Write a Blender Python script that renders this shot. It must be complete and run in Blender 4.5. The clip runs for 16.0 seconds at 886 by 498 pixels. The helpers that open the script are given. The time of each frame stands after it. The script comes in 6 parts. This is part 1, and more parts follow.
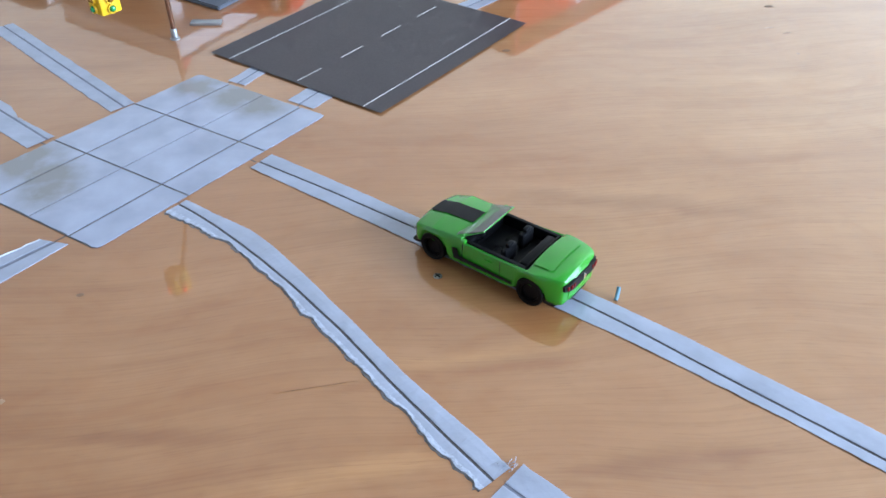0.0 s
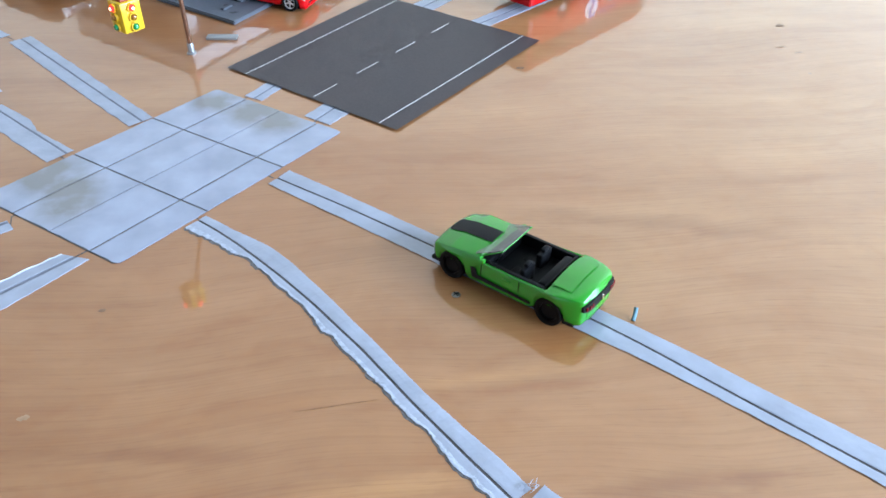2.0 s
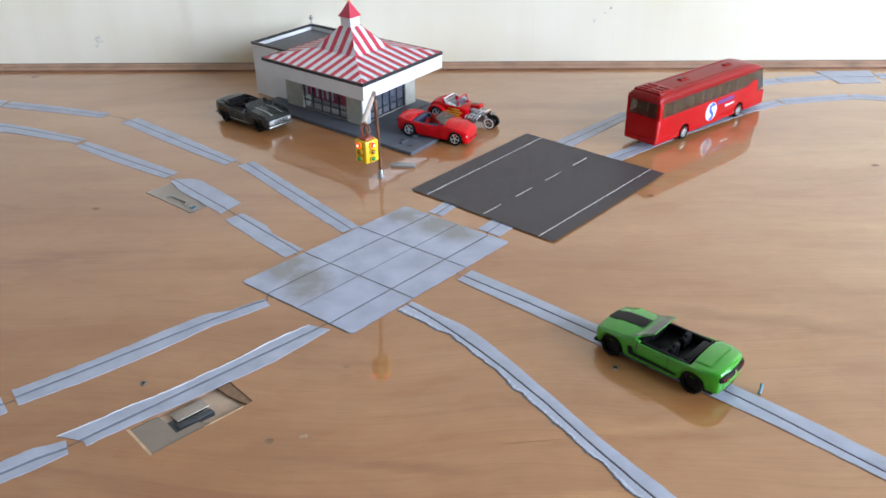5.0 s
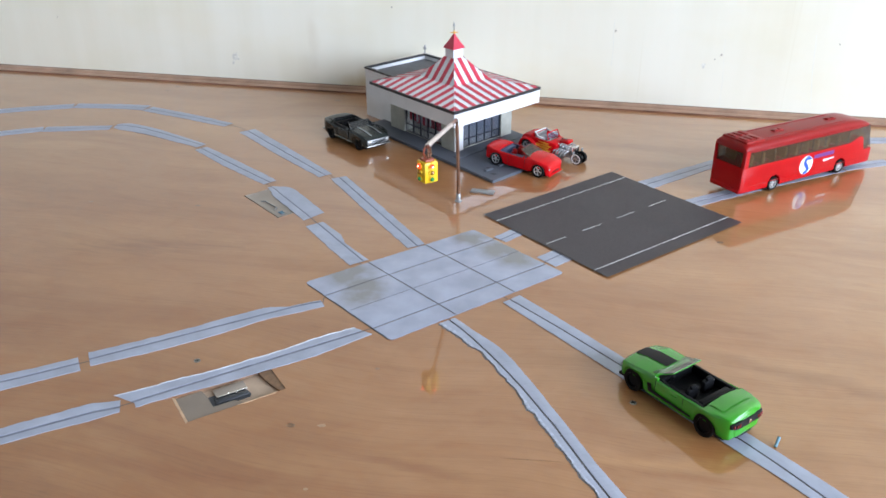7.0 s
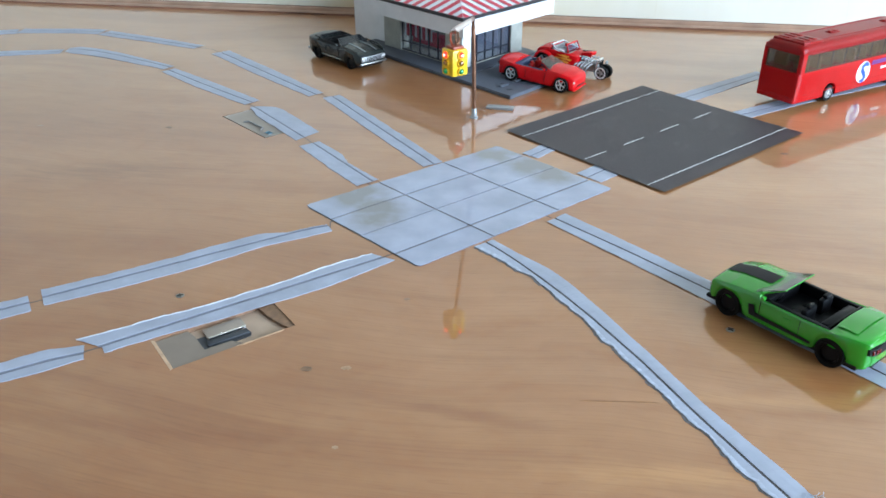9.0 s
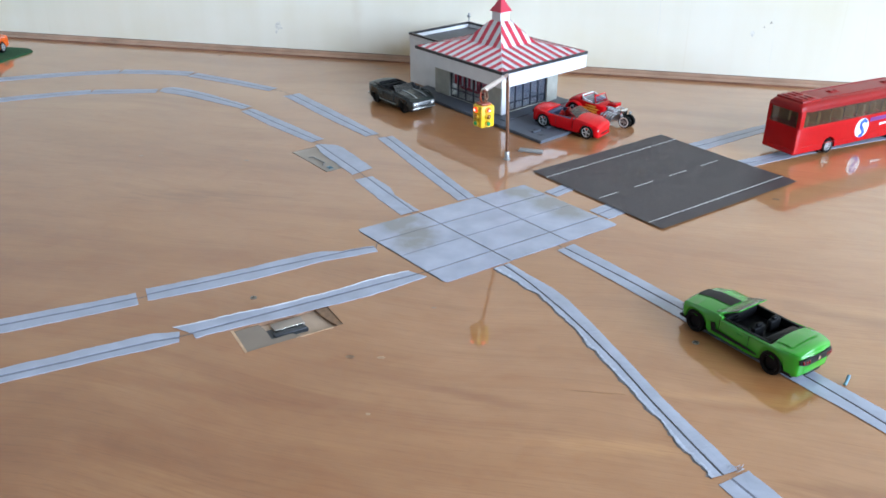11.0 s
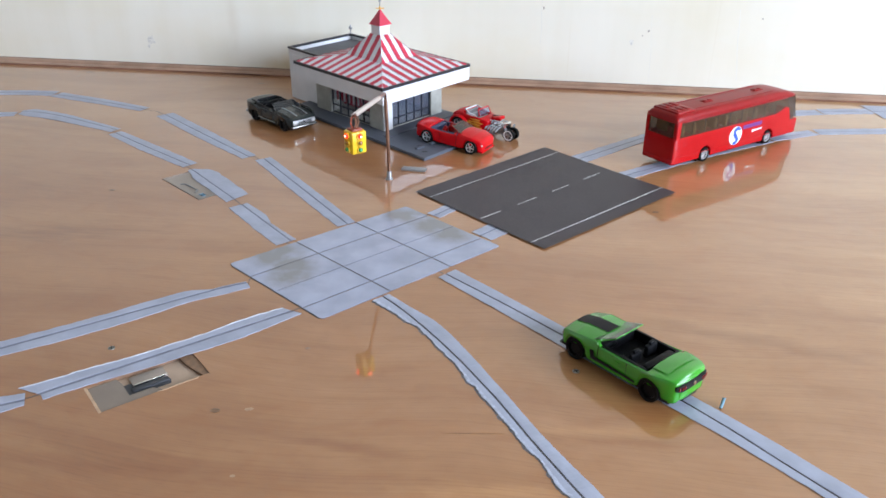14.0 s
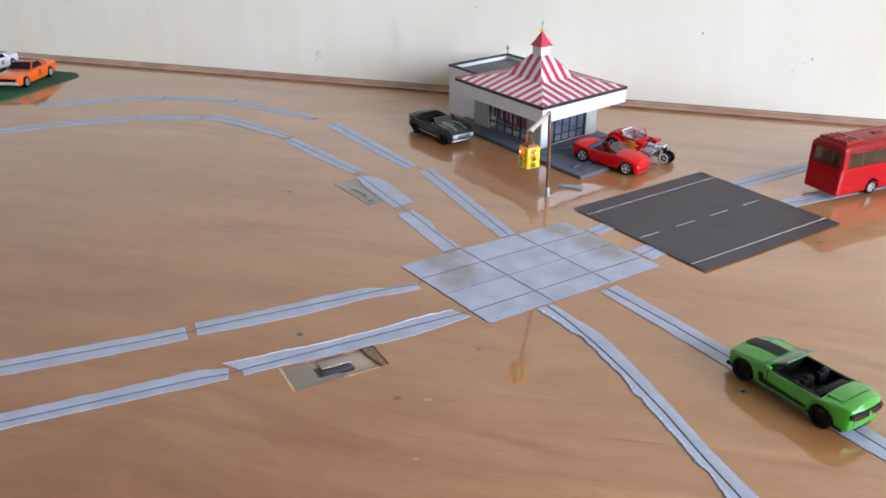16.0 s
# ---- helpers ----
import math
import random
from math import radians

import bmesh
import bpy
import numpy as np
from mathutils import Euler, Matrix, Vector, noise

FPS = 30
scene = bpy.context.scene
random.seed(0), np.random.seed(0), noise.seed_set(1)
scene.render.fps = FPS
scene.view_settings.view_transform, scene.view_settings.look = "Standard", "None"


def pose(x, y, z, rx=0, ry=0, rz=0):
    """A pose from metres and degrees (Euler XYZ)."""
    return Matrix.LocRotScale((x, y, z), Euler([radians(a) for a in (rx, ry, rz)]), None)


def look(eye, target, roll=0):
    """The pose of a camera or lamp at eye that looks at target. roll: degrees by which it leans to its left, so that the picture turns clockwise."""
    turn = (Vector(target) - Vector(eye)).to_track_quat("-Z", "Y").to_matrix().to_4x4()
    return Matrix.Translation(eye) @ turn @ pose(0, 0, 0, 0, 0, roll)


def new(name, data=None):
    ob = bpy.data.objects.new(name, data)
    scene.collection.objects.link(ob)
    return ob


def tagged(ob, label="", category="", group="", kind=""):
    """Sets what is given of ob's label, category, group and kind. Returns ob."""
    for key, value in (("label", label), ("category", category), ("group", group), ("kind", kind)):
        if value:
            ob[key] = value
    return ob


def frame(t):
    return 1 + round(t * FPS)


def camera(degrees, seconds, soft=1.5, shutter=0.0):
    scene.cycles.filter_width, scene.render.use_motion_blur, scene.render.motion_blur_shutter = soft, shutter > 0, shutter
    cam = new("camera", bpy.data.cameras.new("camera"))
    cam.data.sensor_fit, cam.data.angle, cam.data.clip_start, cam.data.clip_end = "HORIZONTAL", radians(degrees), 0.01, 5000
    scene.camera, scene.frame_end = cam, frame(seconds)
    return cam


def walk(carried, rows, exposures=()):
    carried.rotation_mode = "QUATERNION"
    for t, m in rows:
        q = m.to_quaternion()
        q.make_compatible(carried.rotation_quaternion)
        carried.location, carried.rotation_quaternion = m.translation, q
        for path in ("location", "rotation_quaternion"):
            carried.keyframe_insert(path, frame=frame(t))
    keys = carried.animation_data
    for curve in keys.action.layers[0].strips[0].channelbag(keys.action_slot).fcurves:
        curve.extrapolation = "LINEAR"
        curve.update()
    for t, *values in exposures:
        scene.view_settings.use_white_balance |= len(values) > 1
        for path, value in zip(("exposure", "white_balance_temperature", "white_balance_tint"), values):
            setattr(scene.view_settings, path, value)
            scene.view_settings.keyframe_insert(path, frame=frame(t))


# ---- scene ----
# ---------- camera and its walk ----------
cam = camera(57.7, 16.0, soft=1.6)
ROWS = [
    # seconds, x, y, z, yaw, pitch, roll
    (0.0, 0.0767, 0.0308, 0.2351, -6.26, -38.24, 0.18),
    (0.5, 0.0778, 0.0334, 0.2374, -6.17, -37.95, 0.35),
    (1.0, 0.0780, 0.0323, 0.2380, -6.31, -37.62, 0.43),
    (1.5, 0.0749, 0.0314, 0.2393, -6.39, -37.73, 0.62),
    (2.0, 0.0688, 0.0322, 0.2409, -6.15, -37.67, 0.63),
    (2.5, 0.0541, -0.0132, 0.2669, -1.71, -33.63, -1.12),
    (3.0, 0.0397, -0.0557, 0.2835, -0.65, -30.45, -0.50),
    (3.5, 0.0332, -0.0625, 0.2867, -0.05, -29.54, -0.65),
    (6.0, 0.0031, -0.0743, 0.2932, 3.09, -28.12, -1.45),
    (6.5, 0.0194, -0.0769, 0.2944, 7.61, -27.07, -1.16),
    (7.0, 0.0735, -0.0909, 0.2936, 11.79, -26.53, -0.18),
    (7.5, 0.0966, -0.1130, 0.2918, 14.46, -26.43, -0.42),
    (8.0, 0.1024, -0.1229, 0.2635, 13.91, -26.21, -0.63),
    (8.5, 0.0642, -0.0636, 0.2152, 11.50, -29.26, 0.23),
    (9.0, 0.0200, -0.0263, 0.2194, 9.15, -28.90, -0.24),
    (9.5, 0.0144, -0.0432, 0.2303, 10.86, -28.78, 0.74),
    (9.7, 0.0184, -0.0556, 0.2378, 12.57, -28.49, 0.76),
    (12.0, 0.0715, -0.1185, 0.2604, 13.73, -26.16, -0.27),
    (12.5, 0.0734, -0.0978, 0.2612, 10.13, -26.50, 0.20),
    (13.0, 0.0744, -0.0809, 0.2636, 7.62, -26.82, 0.39),
    (13.5, 0.0713, -0.0775, 0.2643, 6.75, -26.64, 0.73),
    (14.0, 0.0720, -0.0775, 0.2681, 6.54, -26.68, 0.42),
    (14.5, 0.0702, -0.0784, 0.2695, 6.99, -26.42, 0.69),
    (15.0, 0.0626, -0.0889, 0.2686, 8.65, -26.19, 0.47),
    (15.5, 0.0446, -0.1081, 0.2723, 13.26, -25.55, 0.09),
    (16.0, 0.0409, -0.1093, 0.2744, 15.58, -25.43, 0.09),
]


def eye_pose(x, y, z, yaw, pitch, roll):
    return pose(x, y, z, 0, 0, yaw) @ pose(0, 0, 0, 90 + pitch, 0, 0) @ pose(0, 0, 0, 0, 0, roll)


# the film camera's own brightness and white balance along the way
EXPOSURES = [
    (0.0, 0.10, 5750, 7), (0.5, 0.09, 5650, 6), (1.0, 0.10, 5600, 4), (2.0, 0.29, 5750, 4), (2.5, 0.34, 5600, 1), (3.0, 0.02, 6200, 4), (3.5, -0.20, 6450, 9),
    (6.0, -0.03, 6500, 9), (7.5, -0.03, 6450, 9), (8.0, -0.02, 6750, 13), (8.5, 0.02, 5400, -2), (9.0, 0.10, 5950, 1), (9.5, 0.15, 6050, 3), (12.0, -0.07, 6150, 8), (13.0, -0.09, 6300, 10), (14.5, -0.09, 6500, 12), (16.0, -0.10, 6550, 13),
]
walk(cam, [(r[0], eye_pose(*r[1:])) for r in ROWS], EXPOSURES)

# ---------- light ----------
world = bpy.data.worlds.new("daylight")
scene.world = world
world.use_nodes = True
wn = world.node_tree.nodes
sky = wn.new("ShaderNodeTexSky")
sky.sky_type, sky.sun_disc = "NISHITA", False
sky.sun_elevation, sky.sun_rotation = radians(40), radians(60)
world.node_tree.links.new(sky.outputs["Color"], wn["Background"].inputs["Color"])
wn["Background"].inputs["Strength"].default_value = 0.12

ROOM_W, ROOM_E, ROOM_S, ROOM_N, ROOM_LOW, ROOM_TOP = -1.95, 2.75, -2.9, 0.9235, -0.76, 2.00
WIN_Y0, WIN_Y1, WIN_Z0, WIN_Z1 = -2.10, 0.40, 0.12, 1.70


def window_lamp(name, m, w, h, watts, colour):
    lamp = bpy.data.lights.new(name, "AREA")
    lamp.shape, lamp.size, lamp.size_y, lamp.energy, lamp.color = "RECTANGLE", w, h, watts, colour
    ob = new(name, lamp)
    ob.matrix_world = m
    return ob


window_lamp("window_light", look((ROOM_E + 0.05, (WIN_Y0 + WIN_Y1) / 2, (WIN_Z0 + WIN_Z1) / 2), (-0.3, 0.35, 0.1)),
            2.45, 1.54, 214, (0.858, 0.99, 1.225))


# ---------- materials ----------
def mat(name, colour, rough=0.5, metal=0.0, vary=0.12, scale=60.0, bump=0.0, bump_scale=300.0, coat=0.0, spec=0.5):
    """A principled surface whose colour and gloss vary at two sizes."""
    m = bpy.data.materials.new(name)
    m.use_nodes = True
    nt = m.node_tree
    b = nt.nodes["Principled BSDF"]
    b.inputs["Metallic"].default_value = metal
    b.inputs["Specular IOR Level"].default_value = spec
    b.inputs["Coat Weight"].default_value = coat
    b.inputs["Coat Roughness"].default_value = 0.08
    tc = nt.nodes.new("ShaderNodeTexCoord")
    n1 = nt.nodes.new("ShaderNodeTexNoise")
    n1.inputs["Scale"].default_value, n1.inputs["Detail"].default_value = scale, 6
    nt.links.new(tc.outputs["Object"], n1.inputs["Vector"])
    ramp = nt.nodes.new("ShaderNodeValToRGB")
    ramp.color_ramp.elements[0].position, ramp.color_ramp.elements[1].position = 0.3, 0.7
    ramp.color_ramp.elements[0].color = (*[c * (1 - vary) for c in colour], 1)
    ramp.color_ramp.elements[1].color = (*[min(1, c * (1 + vary)) for c in colour], 1)
    nt.links.new(n1.outputs["Fac"], ramp.inputs["Fac"])
    nt.links.new(ramp.outputs["Color"], b.inputs["Base Color"])
    mr = nt.nodes.new("ShaderNodeMapRange")
    mr.inputs["To Min"].default_value, mr.inputs["To Max"].default_value = max(0.02, rough * 0.8), min(1, rough * 1.2)
    nt.links.new(n1.outputs["Fac"], mr.inputs["Value"])
    nt.links.new(mr.outputs["Result"], b.inputs["Roughness"])
    if bump:
        n2 = nt.nodes.new("ShaderNodeTexNoise")
        n2.inputs["Scale"].default_value, n2.inputs["Detail"].default_value = bump_scale, 4
        nt.links.new(tc.outputs["Object"], n2.inputs["Vector"])
        bp = nt.nodes.new("ShaderNodeBump")
        bp.inputs["Strength"].default_value, bp.inputs["Distance"].default_value = bump, 0.001
        nt.links.new(n2.outputs["Fac"], bp.inputs["Height"])
        nt.links.new(bp.outputs["Normal"], b.inputs["Normal"])
    return m


def glass(name, colour, rough=0.03, alpha=0.35):
    """Thin tinted plastic glazing: part clear, part tinted gloss."""
    m = bpy.data.materials.new(name)
    m.use_nodes = True
    nt = m.node_tree
    b = nt.nodes["Principled BSDF"]
    b.inputs["Base Color"].default_value = (*colour, 1)
    b.inputs["Roughness"].default_value = rough
    b.inputs["Alpha"].default_value = alpha
    b.inputs["Specular IOR Level"].default_value = 0.6
    return m


def glow(name, colour, strength):
    m = bpy.data.materials.new(name)
    m.use_nodes = True
    b = m.node_tree.nodes["Principled BSDF"]
    b.inputs["Base Color"].default_value = (*colour, 1)
    b.inputs["Emission Color"].default_value = (*colour, 1)
    b.inputs["Emission Strength"].default_value = strength
    return m


def wood_board():
    """Varnished plywood: long grain along x, broad bands, a few dark streaks, a clear glossy coat."""
    m = bpy.data.materials.new("varnished_plywood")
    m.use_nodes = True
    nt = m.node_tree
    N, L = nt.nodes.new, nt.links.new
    b = nt.nodes["Principled BSDF"]
    tc = N("ShaderNodeTexCoord")

    # the figure wanders: the grain runs along x but sways by a few degrees
    sway = N("ShaderNodeTexNoise")
    sway.inputs["Scale"].default_value, sway.inputs["Detail"].default_value = 2.6, 2
    L(tc.outputs["Object"], sway.inputs["Vector"])
    shift = N("ShaderNodeVectorMath")
    shift.operation = "MULTIPLY_ADD"
    L(sway.outputs["Color"], shift.inputs[0])
    shift.inputs[1].default_value = (0.0, 0.11, 0.0)
    L(tc.outputs["Object"], shift.inputs[2])

    def noise_at(sx, sy, scale, detail, dist=0.0, off=0.0):
        mp = N("ShaderNodeMapping")
        mp.inputs["Scale"].default_value = (sx, sy, 1)
        mp.inputs["Location"].default_value = (off, off * 0.7, 0)
        mp.inputs["Rotation"].default_value = (0, 0, radians(2))
        L(shift.outputs["Vector"], mp.inputs["Vector"])
        n = N("ShaderNodeTexNoise")
        n.inputs["Scale"].default_value, n.inputs["Detail"].default_value = scale, detail
        n.inputs["Distortion"].default_value = dist
        L(mp.outputs["Vector"], n.inputs["Vector"])
        return n.outputs["Fac"]

    def patch(cx, cy, length, width, tilt):
        """A long soft patch of veneer figure, or of painted dimming, broken up by the grain."""
        mp = N("ShaderNodeMapping")
        mp.vector_type = "TEXTURE"
        mp.inputs["Location"].default_value = (cx, cy, 0)
        mp.inputs["Rotation"].default_value = (0, 0, radians(tilt))
        mp.inputs["Scale"].default_value = (length, width, 1)
        L(tc.outputs["Object"], mp.inputs["Vector"])
        ln = N("ShaderNodeVectorMath")
        ln.operation = "LENGTH"
        L(mp.outputs["Vector"], ln.inputs[0])
        jig = N("ShaderNodeMath")
        jig.operation = "MULTIPLY_ADD"
        L(noise_at(14, 60, 2.0, 4, 0.5, cx * 9), jig.inputs[0])
        jig.inputs[1].default_value = 1.7
        L(ln.outputs["Value"], jig.inputs[2])
        f = N("ShaderNodeMapRange")
        f.interpolation_type = "SMOOTHSTEP"
        f.inputs["From Min"].default_value, f.inputs["From Max"].default_value = 1.75, 0.75
        L(jig.outputs[0], f.inputs["Value"])
        return f.outputs["Result"]

    def ramp(fac, stops):
        r = N("ShaderNodeValToRGB")
        e = r.color_ramp.elements
        while len(e) < len(stops):
            e.new(0.5)
        for k, (p, c) in zip(e, stops):
            k.position, k.color = p, (*c, 1)
        L(fac, r.inputs["Fac"])
        return r.outputs["Color"]

    def mix(kind, fac, a, c):
        x = N("ShaderNodeMix")
        x.data_type, x.blend_type = "RGBA", kind
        if isinstance(fac, float):
            x.inputs[0].default_value = fac
        else:
            L(fac, x.inputs[0])
        L(a, x.inputs[6]), L(c, x.inputs[7])
        return x.outputs[2]

    bands = ramp(noise_at(1.2, 5.0, 2.4, 4, 0.8), [(0.26, BOARD_DARK), (0.52, BOARD_MID), (0.74, BOARD_LIGHT)])
    grain = ramp(noise_at(7, 95, 3.0, 6, 0.5, 3.1), [(0.34, (0.84, 0.80, 0.77)), (0.62, (1, 1, 1))])
    mottle = ramp(noise_at(26, 40, 2.0, 6, 1.0, 4.4), [(0.3, (0.90, 0.87, 0.84)), (0.7, (1, 1, 1))])
    figure = ramp(noise_at(1.6, 16, 2.2, 7, 0.6, 8.2), [(0.32, (0.80, 0.71, 0.64)), (0.47, (1, 1, 1)), (0.58, (1, 1, 1)), (0.74, (1.08, 1.11, 1.09))])
    lines = ramp(noise_at(4, 430, 2.0, 4, 0.2, 1.7), [(0.36, (0.80, 0.74, 0.68)), (0.50, (1, 1, 1)), (0.64, (1.07, 1.08, 1.06))])
    pores = ramp(noise_at(70, 900, 1.0, 2, 0, 7.7), [(0.28, (0.72, 0.66, 0.6)), (0.42, (1, 1, 1))])
    streak = ramp(noise_at(2.2, 26, 2.2, 6, 0.5, 11.0), [(0.27, (0.66, 0.55, 0.47)), (0.36, (1, 1, 1))])
    blotch = ramp(noise_at(4, 7, 3.0, 6, 0.5, 5.0), [(0.3, (0.87, 0.83, 0.79)), (0.65, (1.0, 1.0, 1.0))])
    col = mix("MULTIPLY", 0.16, bands, grain)
    col = mix("MULTIPLY", 0.62, col, mottle)
    col = mix("MULTIPLY", 0.52, col, figure)
    col = mix("MULTIPLY", 0.32, col, lines)
    col = mix("MULTIPLY", 0.38, col, pores)
    col = mix("MULTIPLY", 0.20, col, streak)
    col = mix("MULTIPLY", 0.62, col, blotch)
    warm = ramp(noise_at(9, 16, 2.6, 5, 0.8, 2.6), [(0.34, (0.95, 0.885, 0.80)), (0.50, (1, 1, 1)), (0.68, (1.03, 1.05, 1.07))])
    col = mix("MULTIPLY", 0.85, col, warm)
    for cx, cy, ln, wd, tilt, tone in VENEER_AND_DIM_PATCHES:
        shade = N("ShaderNodeRGB")
        shade.outputs[0].default_value = (*tone, 1)
        col = mix("MULTIPLY", patch(cx, cy, ln, wd, tilt), col, shade.outputs[0])
    # light falling off towards the near west end, painted in as a redder, deeper tone
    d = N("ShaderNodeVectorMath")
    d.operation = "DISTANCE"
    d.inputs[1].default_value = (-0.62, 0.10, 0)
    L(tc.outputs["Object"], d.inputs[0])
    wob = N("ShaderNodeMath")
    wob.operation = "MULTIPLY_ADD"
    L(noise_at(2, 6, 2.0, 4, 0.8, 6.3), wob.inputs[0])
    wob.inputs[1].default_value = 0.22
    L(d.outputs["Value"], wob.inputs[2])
    west_dim = N("ShaderNodeMapRange")
    west_dim.interpolation_type = "SMOOTHSTEP"
    west_dim.inputs["From Min"].default_value, west_dim.inputs["From Max"].default_value = 1.05, 0.25
    L(wob.outputs[0], west_dim.inputs["Value"])
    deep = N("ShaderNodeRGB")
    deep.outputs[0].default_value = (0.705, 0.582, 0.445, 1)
    col = mix("MULTIPLY", west_dim.outputs["Result"], col, deep.outputs[0])
    # window haze on the varnish painted in: yellower and paler towards the east end
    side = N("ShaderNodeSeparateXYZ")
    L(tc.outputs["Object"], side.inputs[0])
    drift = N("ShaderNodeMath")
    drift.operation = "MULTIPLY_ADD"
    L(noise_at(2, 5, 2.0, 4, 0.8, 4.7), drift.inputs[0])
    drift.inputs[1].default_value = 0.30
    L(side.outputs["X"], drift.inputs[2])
    east_haze = N("ShaderNodeMapRange")
    east_haze.interpolation_type = "SMOOTHSTEP"
    east_haze.inputs["From Min"].default_value, east_haze.inputs["From Max"].default_value = 0.20, 0.62
    L(drift.outputs[0], east_haze.inputs["Value"])
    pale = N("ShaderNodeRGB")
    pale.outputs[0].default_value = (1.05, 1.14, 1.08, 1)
    col = mix("MULTIPLY", east_haze.outputs["Result"], col, pale.outputs[0])
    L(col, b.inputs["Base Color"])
    b.inputs["Roughness"].default_value = 0.35
    b.inputs["Specular IOR Level"].default_value = 0.35
    b.inputs["Coat Weight"].default_value = BOARD_COAT
    b.inputs["Coat IOR"].default_value = 1.6
    cr = N("ShaderNodeMapRange")
    cr.inputs["To Min"].default_value, cr.inputs["To Max"].default_value = 0.015, 0.06
    L(noise_at(5, 9, 3, 4, 0, 2.0), cr.inputs["Value"])
    L(cr.outputs["Result"], b.inputs["Coat Roughness"])
    bp = N("ShaderNodeBump")
    bp.inputs["Strength"].default_value, bp.inputs["Distance"].default_value = 0.13, 0.0006
    L(noise_at(6, 30, 3, 3, 0, 9.0), bp.inputs["Height"])
    L(bp.outputs["Normal"], b.inputs["Coat Normal"])
    return m


def wall_paint():
    """Cream wall paint with faint vertical runs, scuffs and small chips."""
    m = bpy.data.materials.new("cream_wall_paint")
    m.use_nodes = True
    nt = m.node_tree
    N, L = nt.nodes.new, nt.links.new
    b = nt.nodes["Principled BSDF"]
    b.inputs["Roughness"].default_value = 0.55
    tc = N("ShaderNodeTexCoord")

    def layer(sc, scale, detail, p0, p1, dark):
        mp = N("ShaderNodeMapping")
        mp.inputs["Scale"].default_value = sc
        L(tc.outputs["Object"], mp.inputs["Vector"])
        n = N("ShaderNodeTexNoise")
        n.inputs["Scale"].default_value, n.inputs["Detail"].default_value = scale, detail
        L(mp.outputs["Vector"], n.inputs["Vector"])
        r = N("ShaderNodeValToRGB")
        r.color_ramp.elements[0].position, r.color_ramp.elements[1].position = p0, p1
        r.color_ramp.elements[0].color, r.color_ramp.elements[1].color = (*dark, 1), (1, 1, 1, 1)
        L(n.outputs["Fac"], r.inputs["Fac"])
        return r.outputs["Color"], n.outputs["Fac"]

    runs, f1 = layer((14, 1, 1.2), 2.0, 4, 0.3, 0.65, (0.965, 0.955, 0.93))
    broad, _ = layer((1, 1, 1), 3.0, 4, 0.3, 0.7, (0.93, 0.915, 0.87))
    drips, _ = layer((70, 1, 1.6), 1.0, 3, 0.24, 0.34, (0.93, 0.90, 0.845))
    smear, _ = layer((2.2, 1, 5.0), 2.4, 6, 0.30, 0.50, (0.98, 0.962, 0.91))
    base = N("ShaderNodeRGB")
    base.outputs[0].default_value = (*WALL_CREAM, 1)
    col = base.outputs[0]
    for c in (runs, broad, drips, smear):
        x = N("ShaderNodeMix")
        x.data_type, x.blend_type = "RGBA", "MULTIPLY"
        x.inputs[0].default_value = 1.0
        L(col, x.inputs[6]), L(c, x.inputs[7])
        col = x.outputs[2]
    # two old stains with ragged edges: yellow-brown low down, a grey smear above
    for cx, cz, rx, rz, tone in ((-0.232, 0.006, 0.062, 0.030, (0.84, 0.72, 0.52)), (-0.316, 0.072, 0.012, 0.050, (0.94, 0.92, 0.90)), (-0.060, 0.010, 0.100, 0.020, (0.93, 0.88, 0.76))):
        mp = N("ShaderNodeMapping")
        mp.vector_type = "TEXTURE"
        mp.inputs["Location"].default_value, mp.inputs["Scale"].default_value = (cx, ROOM_N, cz), (rx, 1, rz)
        L(tc.outputs["Object"], mp.inputs["Vector"])
        ln = N("ShaderNodeVectorMath")
        ln.operation = "LENGTH"
        L(mp.outputs["Vector"], ln.inputs[0])
        rag = N("ShaderNodeTexNoise")
        rag.inputs["Scale"].default_value, rag.inputs["Detail"].default_value = 45.0, 6
        L(tc.outputs["Object"], rag.inputs["Vector"])
        jig = N("ShaderNodeMath")
        jig.operation = "MULTIPLY_ADD"
        L(rag.outputs["Fac"], jig.inputs[0])
        jig.inputs[1].default_value = 0.9
        L(ln.outputs["Value"], jig.inputs[2])
        f = N("ShaderNodeMapRange")
        f.interpolation_type = "SMOOTHSTEP"
        f.inputs["From Min"].default_value, f.inputs["From Max"].default_value = 1.45, 0.45
        L(jig.outputs[0], f.inputs["Value"])
        x = N("ShaderNodeMix")
        x.data_type, x.blend_type = "RGBA", "MULTIPLY"
        L(f.outputs["Result"], x.inputs[0]), L(col, x.inputs[6])
        x.inputs[7].default_value = (*tone, 1)
        col = x.outputs[2]
    L(col, b.inputs["Base Color"])
    bp = N("ShaderNodeBump")
    bp.inputs["Strength"].default_value, bp.inputs["Distance"].default_value = 0.25, 0.002
    L(f1, bp.inputs["Height"])
    L(bp.outputs["Normal"], b.inputs["Normal"])
    return m


